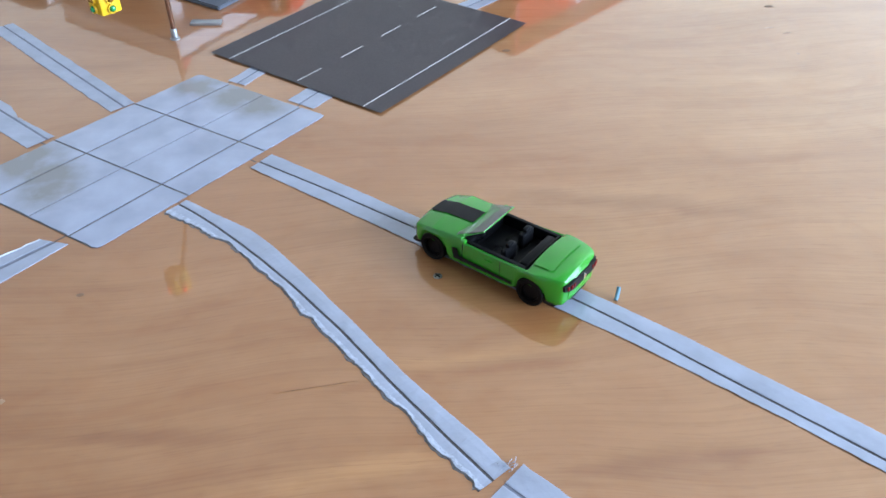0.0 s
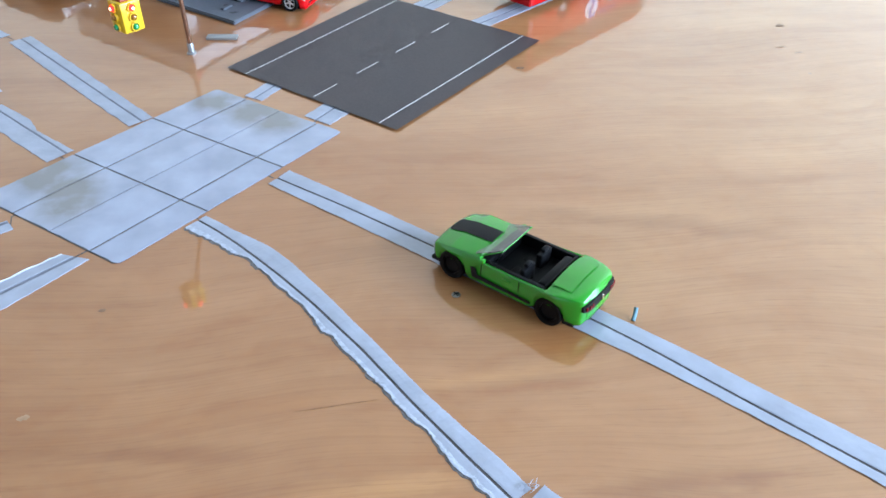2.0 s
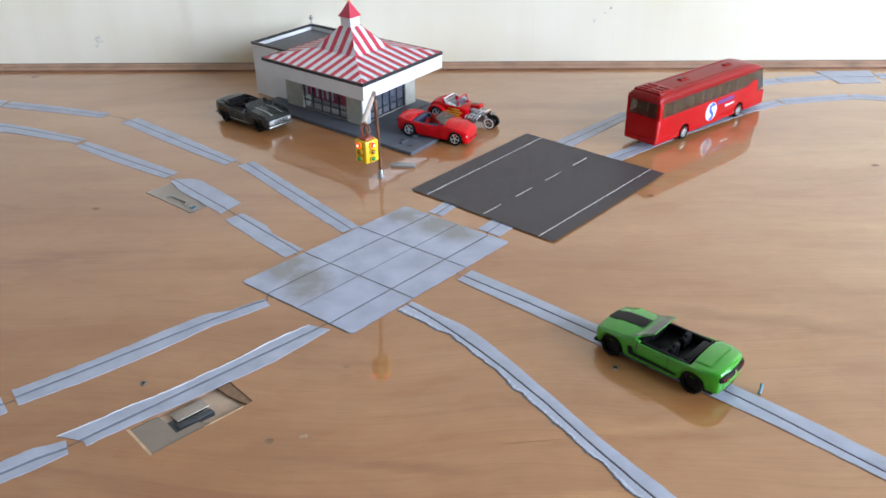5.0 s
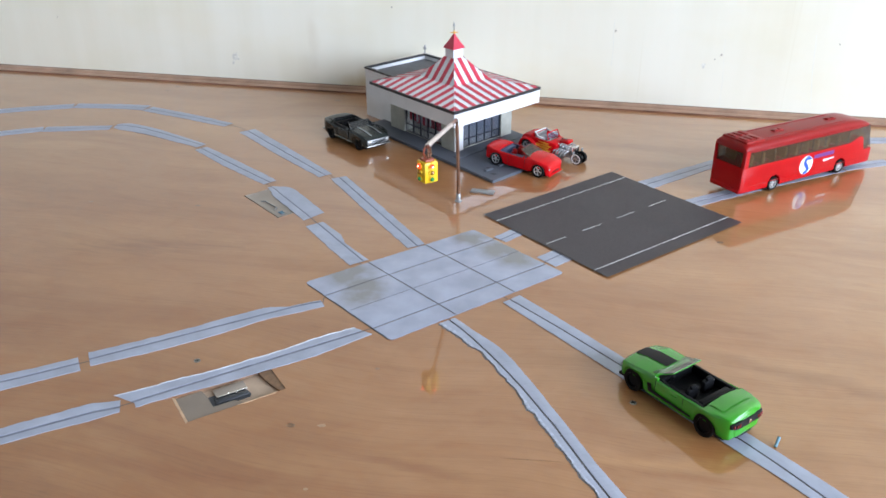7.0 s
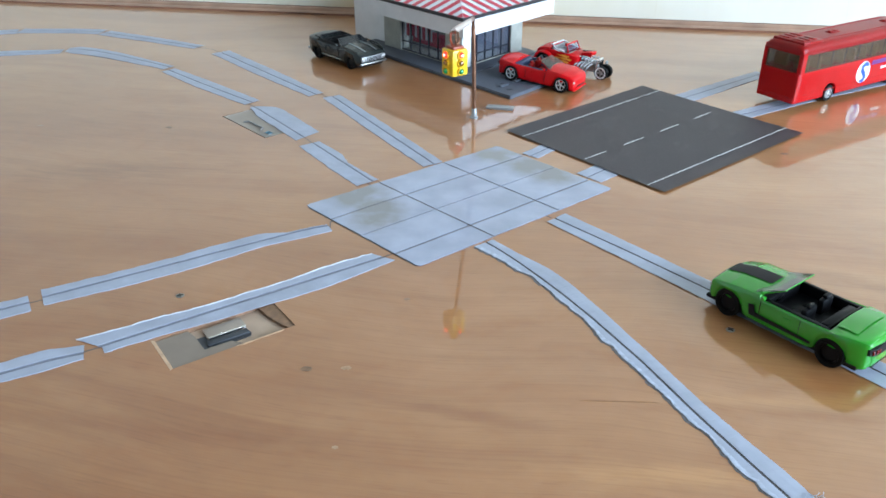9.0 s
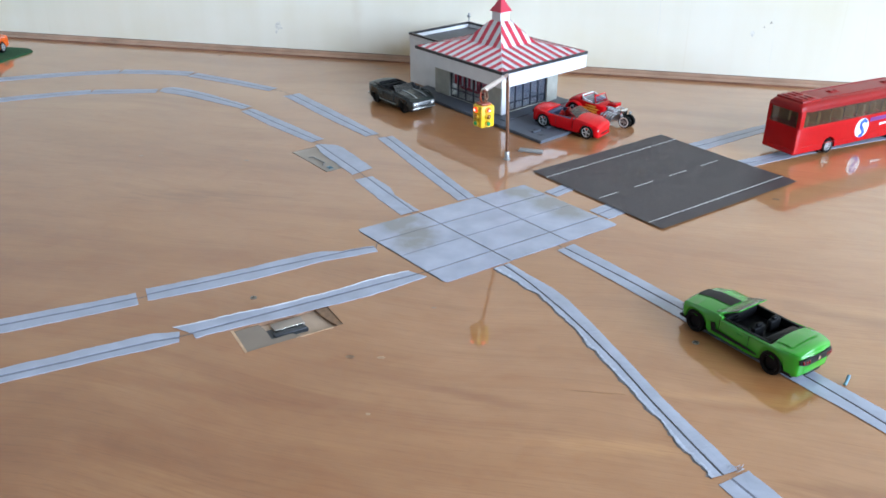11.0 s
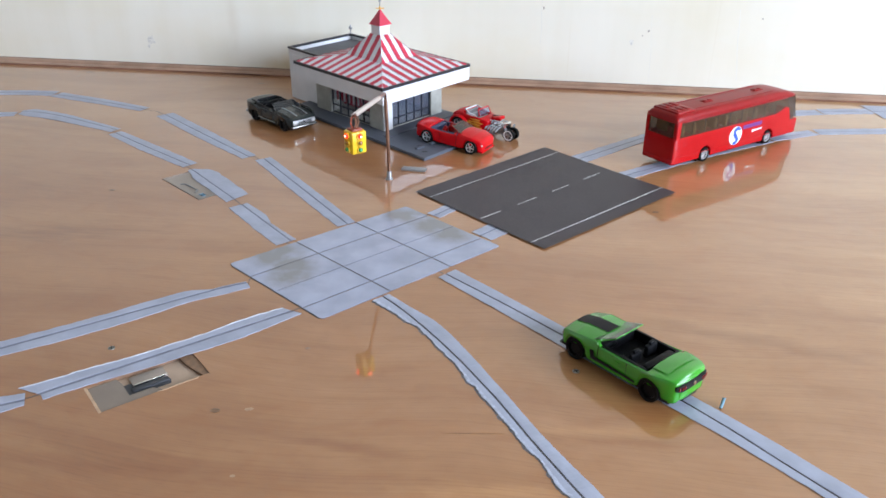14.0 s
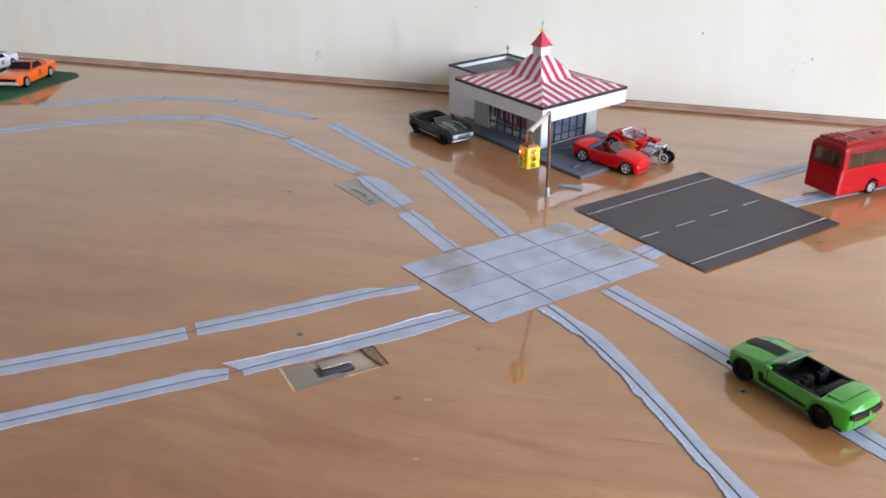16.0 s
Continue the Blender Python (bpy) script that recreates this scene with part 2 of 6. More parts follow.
DARK_FIGURE, RED_FIGURE, PALE_FIGURE = (0.77, 0.70, 0.65), (0.86, 0.76, 0.67), (1.22, 1.30, 1.24)
VENEER_AND_DIM_PATCHES = [
    # centre, half length, half width, tilt, tone
    (0.205, 0.356, 0.105, 0.014, -13, DARK_FIGURE), (0.170, 0.400, 0.060, 0.010, 2, RED_FIGURE), (0.118, 0.2563, 0.095, 0.0065, 3, PALE_FIGURE),
    (0.118, 0.2480, 0.100, 0.0070, 3, RED_FIGURE), (0.175, 0.1980, 0.075, 0.0100, 3, DARK_FIGURE), (0.060, 0.2050, 0.070, 0.012, 4, PALE_FIGURE),
    (-0.275, 0.445, 0.120, 0.022, 14, DARK_FIGURE), (-0.022, 0.2300, 0.070, 0.007, -4, DARK_FIGURE), (-0.120, 0.2000, 0.080, 0.012, 0, RED_FIGURE),
    # light falloff at the near left, painted in as one broad dim patch
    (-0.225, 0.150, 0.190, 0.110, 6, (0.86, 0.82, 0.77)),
]
BOARD_DARK, BOARD_MID, BOARD_LIGHT, BOARD_COAT = (0.372, 0.160, 0.055), (0.432, 0.206, 0.082), (0.485, 0.252, 0.110), 1.0
WALL_CREAM = (0.90, 0.862, 0.735)
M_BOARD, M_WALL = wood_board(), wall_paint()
M_FILM = mat("pale_film", (0.265, 0.215, 0.172), 0.3, vary=0.08, scale=60)
M_EDGE = mat("raw_ply_edge", (0.22, 0.12, 0.065), 0.7, vary=0.3, scale=200)
M_CHISEL = mat("freshly_cut_ply", (0.55, 0.36, 0.22), 0.7, vary=0.2, scale=120)
M_POCKET = mat("pocket_floor", (0.42, 0.30, 0.21), 0.45, vary=0.12, scale=90)
M_CLEAR = mat("dull_film", (0.215, 0.168, 0.130), 0.25, vary=0.08, scale=60)
M_MOULD = mat("varnished_moulding", (0.36, 0.215, 0.140), 0.3, vary=0.3, scale=25, coat=0.3)
M_FOOT = mat("dark_foot_and_gap_shadow", (0.225, 0.108, 0.066), 0.35, vary=0.35, scale=30, coat=0.2)
M_TAPE = mat("grey_cloth_tape", (0.365, 0.388, 0.470), 0.40, metal=0.12, vary=0.12, scale=60, bump=0.4, bump_scale=130)
def stained_sheet():
    """Grey sheet, bluish, with soft brown-grey stains and scuffs."""
    m = mat("scuffed_grey_sheet", (0.345, 0.372, 0.475), 0.24, metal=0.1, vary=0.13, scale=45, bump=0.10, bump_scale=150, coat=0.6)
    nt = m.node_tree
    b = nt.nodes["Principled BSDF"]
    src = b.inputs["Base Color"].links[0].from_socket
    tc = nt.nodes.new("ShaderNodeTexCoord")
    N, L = nt.nodes.new, nt.links.new
    n = N("ShaderNodeTexNoise")
    n.inputs["Scale"].default_value, n.inputs["Detail"].default_value = 60.0, 8
    L(tc.outputs["Object"], n.inputs["Vector"])
    total = None
    for spot, size in (((-0.108, 0.427, 0), 0.032), ((-0.093, 0.413, 0), 0.028), ((-0.090, 0.396, 0), 0.024), ((0.002, 0.496, 0), 0.034), ((0.014, 0.480, 0), 0.026), ((-0.026, 0.508, 0), 0.024)):
        d = N("ShaderNodeVectorMath")
        d.operation = "DISTANCE"
        d.inputs[1].default_value = spot
        L(tc.outputs["Object"], d.inputs[0])
        f = N("ShaderNodeMapRange")
        f.inputs["From Min"].default_value, f.inputs["From Max"].default_value = size, 0.0
        L(d.outputs["Value"], f.inputs["Value"])
        if total is None:
            total = f.outputs["Result"]
        else:
            mx = N("ShaderNodeMath")
            mx.operation = "MAXIMUM"
            L(total, mx.inputs[0]), L(f.outputs["Result"], mx.inputs[1])
            total = mx.outputs[0]
    k = N("ShaderNodeMath")
    k.operation = "MULTIPLY"
    L(total, k.inputs[0]), L(n.outputs["Fac"], k.inputs[1])
    r = N("ShaderNodeValToRGB")
    r.color_ramp.elements[0].position, r.color_ramp.elements[1].position = 0.08, 0.36
    L(k.outputs[0], r.inputs["Fac"])
    x = nt.nodes.new("ShaderNodeMix")
    x.data_type = "RGBA"
    x.inputs[7].default_value = (0.232, 0.228, 0.238, 1)
    nt.links.new(r.outputs["Color"], x.inputs[0])
    nt.links.new(src, x.inputs[6])
    nt.links.new(x.outputs[2], b.inputs["Base Color"])
    return m


M_PLATE = stained_sheet()
M_SLOT = mat("slot_shadow_dirt", (0.075, 0.068, 0.068), 0.9, vary=0.4, scale=200)
# darkened tape colour: the groove's shade is put into it
M_GROOVE_SHADE = mat("shaded_tape_groove", (0.175, 0.182, 0.225), 0.6, vary=0.2, scale=150)
M_SPECK = mat("brown_wall_speck", (0.47, 0.42, 0.33), 0.7)
M_DRIP = mat("dried_paint_run", (0.815, 0.785, 0.675), 0.5, vary=0.05, scale=90)
M_BACKING = mat("groove_backing_and_edge_shadow", (0.125, 0.113, 0.106), 0.8, vary=0.3, scale=200)
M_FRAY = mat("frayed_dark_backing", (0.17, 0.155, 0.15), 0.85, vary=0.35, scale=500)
M_DARK = mat("dark_base_mark", (0.035, 0.037, 0.042), 0.6, vary=0.3, scale=300)
M_CARD = mat("asphalt_print", (0.140, 0.119, 0.122), 0.42, vary=0.13, scale=700)
M_INK = mat("white_ink", (0.93, 0.93, 0.92), 0.5, vary=0.06)
M_GREEN = mat("lime_green_enamel", (0.038, 0.285, 0.017), 0.2, vary=0.07, coat=0.4)
M_BLACK = mat("black_plastic", (0.006, 0.006, 0.007), 0.4, vary=0.3, scale=150, spec=0.12)
M_MATT = mat("matt_black_stripe", (0.010, 0.010, 0.011), 0.45, spec=0.15)
M_TYRE = mat("tyre_plastic", (0.006, 0.006, 0.006), 0.5, spec=0.10)
M_RIM = mat("silver_rim", (0.78, 0.78, 0.79), 0.2, metal=0.6, vary=0.05)
M_TORN = mat("torn_white_tape_edge", (0.43, 0.455, 0.53), 0.7, vary=0.2, scale=400, bump=0.5, bump_scale=600)
# glint along the curled tape edge, painted as a paler colour
M_CURL_GLINT = mat("curled_edge_glint", (0.62, 0.63, 0.67), 0.45)
M_CHROME = mat("bright_chrome", (0.82, 0.82, 0.82), 0.14, metal=1.0, vary=0.05)
M_RED = mat("bus_red_plastic", (0.42, 0.0045, 0.006), 0.22, vary=0.07, coat=0.0, spec=0.16)
M_ROOFRED = mat("bus_roof_red", (0.25, 0.006, 0.006), 0.30, vary=0.10, coat=0.0, spec=0.16)
M_CARRED = mat("candy_red_enamel", (0.53, 0.0045, 0.008), 0.17, vary=0.08, coat=0.0, spec=0.2)
M_GUN = mat("gunmetal_enamel", (0.019, 0.023, 0.021), 0.2, vary=0.15, coat=0.1, spec=0.35)
M_SILVER = mat("silver_stripe", (0.26, 0.285, 0.28), 0.35, metal=0.4)
M_ORANGE = mat("orange_enamel", (0.78, 0.115, 0.012), 0.22, vary=0.06, coat=0.5)
M_BURNT = mat("burnt_orange_roof", (0.42, 0.06, 0.015), 0.25, vary=0.25, scale=250, coat=0.5)
M_WHITECAR = mat("white_enamel", (0.74, 0.76, 0.78), 0.25, coat=0.5, vary=0.04)
M_FLAME = mat("yellow_flame_print", (0.90, 0.40, 0.035), 0.3)
M_SEAT = mat("tan_seat_plastic", (0.36, 0.22, 0.05), 0.55, vary=0.2)
M_NAVY = mat("navy_plastic", (0.03, 0.045, 0.10), 0.45)
M_LENSRED = mat("red_lens", (0.22, 0.012, 0.012), 0.2)
M_BLUE = mat("blue_print", (0.015, 0.075, 0.42), 0.35)
M_PURPLE = mat("purple_print", (0.13, 0.02, 0.17), 0.35)
M_LOGO = mat("white_print", (0.72, 0.74, 0.76), 0.35, vary=0.05)
M_HOUSE = mat("white_styrene", (0.70, 0.70, 0.70), 0.5, vary=0.05, bump=0.08)
M_PILLAR = mat("stone_grey_styrene", (0.37, 0.367, 0.318), 0.6, vary=0.10, scale=150, bump=0.3, bump_scale=500)
M_STRIPE = mat("roof_red_paint", (0.52, 0.026, 0.060), 0.45, vary=0.06)
M_TRIM = mat("black_trim_paint", (0.018, 0.018, 0.022), 0.4)
M_FLATROOF = mat("dark_grey_flat_roof", (0.13, 0.13, 0.135), 0.75, vary=0.2, scale=120)
M_PLINTH = mat("grey_painted_base", (0.090, 0.099, 0.120), 0.55, vary=0.15, scale=70, bump=0.2)
M_GREYMET = mat("dull_grey_metal", (0.33, 0.33, 0.33), 0.4, metal=0.6)
M_GOLD = mat("golden_yellow_plastic", (0.80, 0.42, 0.03), 0.35)
M_COPPER = mat("browned_copper_tube", (0.24, 0.125, 0.075), 0.30, metal=0.75, vary=0.2, scale=200)
M_YELLOW = mat("traffic_yellow_paint", (0.80, 0.50, 0.012), 0.35, vary=0.10, scale=180)
M_HEATSHRINK = mat("clear_sleeve", (0.50, 0.42, 0.36), 0.3)
M_WIRE = mat("wire_red_brown", (0.30, 0.05, 0.02), 0.4)
M_WIREBLUE = mat("pale_blue_wire", (0.16, 0.28, 0.34), 0.7)
M_TEAL = mat("teal_wire_sleeve", (0.06, 0.30, 0.30), 0.5)
M_LEDOFF = mat("green_lens", (0.03, 0.32, 0.09), 0.15)
M_LEDAMB = mat("amber_lens", (0.30, 0.14, 0.02), 0.15)
M_LEDON = glow("red_led_lit", (1.0, 0.012, 0.010), 4.0)
M_LEDCORE = glow("red_led_core", (1.0, 0.20, 0.14), 11.0)
M_SMUDGE = mat("pale_smudge", (0.37, 0.215, 0.115), 0.5, vary=0.2, scale=300)
M_FLECK = mat("faint_brown_fleck", (0.29, 0.165, 0.085), 0.5, vary=0.3, scale=300)
M_CRACK = mat("dark_grain_crack", (0.25, 0.11, 0.04), 0.5, vary=0.3, scale=300)
M_FELT = mat("green_felt", (0.008, 0.075, 0.022), 0.95, vary=0.25, scale=300, bump=0.8, bump_scale=900)
M_MARK = mat("grey_scuff", (0.755, 0.725, 0.63), 0.7, vary=0.2, scale=400)
M_KNOT = mat("dark_knot", (0.20, 0.110, 0.058), 0.5, vary=0.3, scale=300)
M_SCREW = mat("screw_steel", (0.30, 0.29, 0.27), 0.35, metal=0.9)
# unseen walls and ceiling, kept dark to hold down the fill
M_PLAIN = mat("plain_room_paint", (0.19, 0.188, 0.185), 0.7, vary=0.05, scale=3)
# unseen west wall, painted pale to bounce fill onto the north wall
M_BOUNCE_WALL = mat("bounce_wall_paint", (0.68, 0.665, 0.62), 0.7, vary=0.05, scale=3)
M_FLOOR = mat("plain_floor", (0.22, 0.17, 0.13), 0.5, vary=0.15, scale=8)
G_SMOKE = glass("smoked_glazing", (0.065, 0.048, 0.036), 0.05, 0.58)
G_BUS = glass("brown_bus_glazing", (0.085, 0.052, 0.030), 0.05, 0.46)
G_DARK = glass("dark_windscreen", (0.018, 0.020, 0.023), 0.05, 0.86)
G_CLEAR = glass("clear_windscreen", (0.24, 0.24, 0.21), 0.05, 0.50)
G_PANE = glass("window_film", (0.16, 0.19, 0.26), 0.04, 0.20)


# ---------- building blocks ----------
def mesh_of(bm, name, material, smooth=None):
    bmesh.ops.recalc_face_normals(bm, faces=bm.faces)
    me = bpy.data.meshes.new(name)
    bm.to_mesh(me)
    bm.free()
    for m in (material if isinstance(material, (list, tuple)) else [material]):
        me.materials.append(m)
    if smooth is not None:
        me.set_sharp_from_angle(angle=radians(smooth))
        for p in me.polygons:
            p.use_smooth = True
    return me


def part(name, bm, material, parent=None, label="", smooth=35):
    ob = new(name, mesh_of(bm, name, material, smooth))
    if parent is not None:
        ob.parent = parent
    return tagged(ob, label)


def thing(name, label, category, group="", kind="", at=None):
    """An empty at the base of a thing, which its parts hang on."""
    ob = new(name)
    ob.empty_display_size = 0.01
    if at is not None:
        ob.matrix_world = at
    return tagged(ob, label, category, group, kind)


def box(bm, x0, x1, y0, y1, z0, z1, bevel=0.0, m=None, seg=2):
    r = bmesh.ops.create_cube(bm, size=1.0)["verts"]
    for v in r:
        v.co = Vector(((x0 + x1) / 2 + v.co.x * (x1 - x0), (y0 + y1) / 2 + v.co.y * (y1 - y0), (z0 + z1) / 2 + v.co.z * (z1 - z0)))
        if m is not None:
            v.co = m @ v.co
    if bevel:
        edges = list({e for v in r for e in v.link_edges})
        bmesh.ops.bevel(bm, geom=edges, offset=bevel, segments=seg, affect="EDGES", profile=0.5)
    return bm


def B(*a, **k):
    return box(bmesh.new(), *a, **k)


def loft(bm, rings, closed=True, cap=True):
    """Skin between rings of points with equal counts."""
    vs = [[bm.verts.new(p) for p in ring] for ring in rings]
    n = len(vs[0])
    for a, b in zip(vs, vs[1:]):
        for i in range(n if closed else n - 1):
            j = (i + 1) % n
            try:
                bm.faces.new((a[i], a[j], b[j], b[i]))
            except ValueError:
                pass
    if cap and closed:
        bm.faces.new(vs[0])
        bm.faces.new(vs[-1])
    return bm


def lathe(profile, axis="z", seg=20, m=None):
    """Turn (radius, height) pairs about an axis."""
    bm = bmesh.new()
    rings = []
    for r, h in profile:
        ring = []
        for i in range(seg):
            a = 2 * math.pi * i / seg
            c, s = max(r, 1e-5) * math.cos(a), max(r, 1e-5) * math.sin(a)
            p = Vector((c, s, h)) if axis == "z" else Vector((c, h, s)) if axis == "y" else Vector((h, c, s))
            ring.append(m @ p if m is not None else p)
        rings.append(ring)
    return loft(bm, rings, cap=False)


def tube(points, r, seg=10, bm=None):
    bm = bm or bmesh.new()
    pts = [Vector(p) for p in points]
    rings = []
    for i, p in enumerate(pts):
        d = (pts[min(i + 1, len(pts) - 1)] - pts[max(i - 1, 0)]).normalized()
        up = Vector((0, 0, 1)) if abs(d.z) < 0.9 else Vector((1, 0, 0))
        s = d.cross(up).normalized()
        u = s.cross(d)
        rings.append([p + r * (math.cos(2 * math.pi * k / seg) * s + math.sin(2 * math.pi * k / seg) * u) for k in range(seg)])
    return loft(bm, rings)


def prism(outline, z0, z1, bm=None, bevel=0.0):
    bm = bm or bmesh.new()
    loft(bm, [[(x, y, z0) for x, y in outline], [(x, y, z1) for x, y in outline]])
    if bevel:
        top = [e for e in bm.edges if all(abs(v.co.z - z1) < 1e-7 for v in e.verts)]
        bmesh.ops.bevel(bm, geom=top, offset=bevel, segments=2, affect="EDGES")
    return bm


def arc(c, r, a0, a1, n):
    return [(c[0] + r * math.cos(radians(a0 + (a1 - a0) * i / (n - 1))), c[1] + r * math.sin(radians(a0 + (a1 - a0) * i / (n - 1)))) for i in range(n)]


# ---------- the room and the board ----------
T_X0, T_X1, T_Y0, T_Y1W, T_Y1E = -1.75, 1.25, -0.42, 0.9705, 0.8868
POCKETS = {
    # corner, long side (length, degrees), short side, depth
    "near": ((-0.1450, 0.2387), 0.0600, 44.0, 0.0262, 0.0022),
    "stop": ((0.1505, 0.3090), 0.0640, 137.5, -0.0250, 0.0026),
    "far": ((-0.2030, 0.5165), 0.0660, 141.0, -0.0300, 0.0014),
}


def pocket_corners(key):
    (x, y), l, a, w, d = POCKETS[key]
    u = Vector((math.cos(radians(a)), math.sin(radians(a))))
    v = Vector((-u.y, u.x))
    p = Vector((x, y))
    return [p, p + l * u, p + l * u + w * v, p + w * v], u, v


def table_board():
    bm = bmesh.new()
    th = 0.018

    def ring(pts, z):
        vs = [bm.verts.new((p[0], p[1], z)) for p in pts]
        return vs, [bm.edges.new((vs[i], vs[(i + 1) % len(vs)])) for i in range(len(vs))]

    outer, edges = ring([(T_X0, T_Y0), (T_X1, T_Y0), (T_X1, T_Y1E), (T_X0, T_Y1W)], 0)
    holes = []
    for key in POCKETS:
        c, u, v = pocket_corners(key)
        vs, es = ring(c, 0)
        holes.append((key, vs))
        edges += es
    bmesh.ops.triangle_fill(bm, use_beauty=True, use_dissolve=False, edges=edges)
    for f in bm.faces:
        f.material_index = 0
    low = [bm.verts.new((v.co.x, v.co.y, -th)) for v in outer]
    for i in range(4):
        f = bm.faces.new((outer[i], outer[(i + 1) % 4], low[(i + 1) % 4], low[i]))
        f.material_index = 1
    bm.faces.new(low).material_index = 1
    for key, vs in holes:
        d = POCKETS[key][4]
        lo = [bm.verts.new((v.co.x, v.co.y, -d)) for v in vs]
        for i in range(4):
            f = bm.faces.new((vs[i], vs[(i + 1) % 4], lo[(i + 1) % 4], lo[i]))
            f.material_index = 2 if i % 2 and key == "stop" else 1
        bm.faces.new(lo).material_index = 3
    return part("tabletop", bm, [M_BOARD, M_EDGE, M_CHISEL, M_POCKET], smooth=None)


top = table_board()
tagged(top, "varnished honey-brown plywood board with routed pockets", "tabletop", kind="structure")
for sx in (T_X0 + 0.06, T_X1 - 0.12):
    for sy in (T_Y0 + 0.06, T_Y1E - 0.10):
        part("table_leg", B(sx, sx + 0.06, sy, sy + 0.06, ROOM_LOW, -0.0185, 0.003), M_EDGE, top)


def room():
    t = 0.1
    walls = {
        "wall_north": (B(ROOM_W - t, ROOM_E + t, ROOM_N, ROOM_N + t, ROOM_LOW, ROOM_TOP), M_WALL, "cream painted wall behind the board"),
        "wall_south": (B(ROOM_W - t, ROOM_E + t, ROOM_S - t, ROOM_S, ROOM_LOW, ROOM_TOP), M_PLAIN, "plain painted wall"),
        "wall_west": (B(ROOM_W - t, ROOM_W, ROOM_S, ROOM_N + t, ROOM_LOW, ROOM_TOP), M_BOUNCE_WALL, "unseen side wall painted pale to bounce light"),
        "floor": (B(ROOM_W - t, ROOM_E + t, ROOM_S - t, ROOM_N + t, ROOM_LOW - t, ROOM_LOW), M_FLOOR, "plain brown floor below the table"),
        "ceiling": (B(ROOM_W - t, ROOM_E + t, ROOM_S - t, ROOM_N + t, ROOM_TOP, ROOM_TOP + t), M_PLAIN, "plain ceiling"),
    }
    for name, (bm, m, label) in walls.items():
        tagged(part(name, bm, m, smooth=None), label, name.split("_")[0], kind="structure")
    bm = bmesh.new()
    x0, x1 = ROOM_E, ROOM_E + t
    box(bm, x0, x1, ROOM_S, WIN_Y0, ROOM_LOW, ROOM_TOP)
    box(bm, x0, x1, WIN_Y1, ROOM_N, ROOM_LOW, ROOM_TOP)
    box(bm, x0, x1, WIN_Y0, WIN_Y1, ROOM_LOW, WIN_Z0)
    box(bm, x0, x1, WIN_Y0, WIN_Y1, WIN_Z1, ROOM_TOP)
    tagged(part("wall_east", bm, M_PLAIN, smooth=None), "plain painted wall with a window opening", "wall", kind="structure")


room()
# moulding where the board meets the wall: a rounded strip on a small flat
bm = bmesh.new()
prof = [(0.0, 0.0), (0.0, 0.0022), (0.003, 0.0036), (0.006, 0.0040), (0.0075, 0.0060), (0.0105, 0.0074), (0.0145, 0.0076), (0.0145, 0.0)]
loft(bm, [[(x, 0.9112 + p[0] * 0.82, p[1] * 0.90) for p in prof] for x in (T_X0, -0.62, 0.11, T_X1)])
moulding = part("trim", bm, M_MOULD)
tagged(moulding, "brown varnished wooden moulding along the wall", "moulding", kind="structure")
part("foot_strip", B(T_X0, T_X1, 0.9104, 0.9112, 0.0, 0.0021), M_FOOT, moulding, "dark reddish foot of the moulding", smooth=None)
# shadow of the gap at the wall, painted as a thin dark strip
part("gap_shadow", B(T_X0, T_X1, 0.9226, 0.9233, 0.0066, 0.0074), M_FOOT, moulding, "shadow of the gap painted as a dark strip", smooth=None)
# small chips and scuffs on the painted wall
north = bpy.data.objects["wall_north"]
for x, z, r in ((-0.430, 0.0375, 0.0060), (-0.4345, 0.0300, 0.0030), (0.077, 0.0945, 0.0017), (0.203, 0.0715, 0.0016), (0.184, 0.0575, 0.0030), (0.196, 0.0660, 0.0010), (-0.205, 0.1120, 0.0014), (0.330, 0.0900, 0.0011), (-0.70, 0.0800, 0.0011)):
    rnd = random.Random(int(1000 * x))
    pts = [(x + r * rnd.uniform(0.45, 1.1) * math.cos(2 * math.pi * k / 11), z + r * 1.2 * rnd.uniform(0.45, 1.1) * math.sin(2 * math.pi * k / 11)) for k in range(11)]
    bm = bmesh.new()
    loft(bm, [[(a, ROOM_N + 0.0004, b) for a, b in pts], [(a, ROOM_N - 0.00015, b) for a, b in pts]])
    part("paint_chip", bm, M_MARK if r > 0.0025 else M_SPECK, north, "chip in the paint", smooth=None)
# thin dried runs in the paint, narrowing to a bead at the lower end
for x0, z0, x1, z1, w in ((0.3030, 0.1000, 0.3118, 0.0150, 0.0009), (0.2050, 0.0900, 0.2097, 0.0100, 0.0007), (0.0750, 0.1080, 0.0756, 0.0520, 0.0009), (0.4690, 0.0600, 0.4774, 0.0180, 0.0009), (0.1840, 0.0610, 0.1782, 0.0515, 0.0006)):
    P = [(x0 + (x1 - x0) * k / 6 + 0.0006 * math.sin(5 * k + 90 * x0), ROOM_N + 0.0002, z0 + (z1 - z0) * k / 6) for k in range(7)]
    bm = tube(P, w * 0.5, 6)
    bmesh.ops.scale(bm, vec=(1, 0.35, 1), space=Matrix.Translation((0, -ROOM_N, 0)), verts=bm.verts)
    part("paint_run", bm, M_DRIP, north, "dried run in the paint", smooth=None)
# the wall and its moulding stand a little out of square with the board
for ob in (north, moulding):
    ob.matrix_world = pose(0, -0.0015, 0) @ pose(0, ROOM_N, 0, 0, 0, -1.6) @ pose(0, -ROOM_N, 0)


# ---------- tape strips and slots ----------
TAPE_H = 0.00036


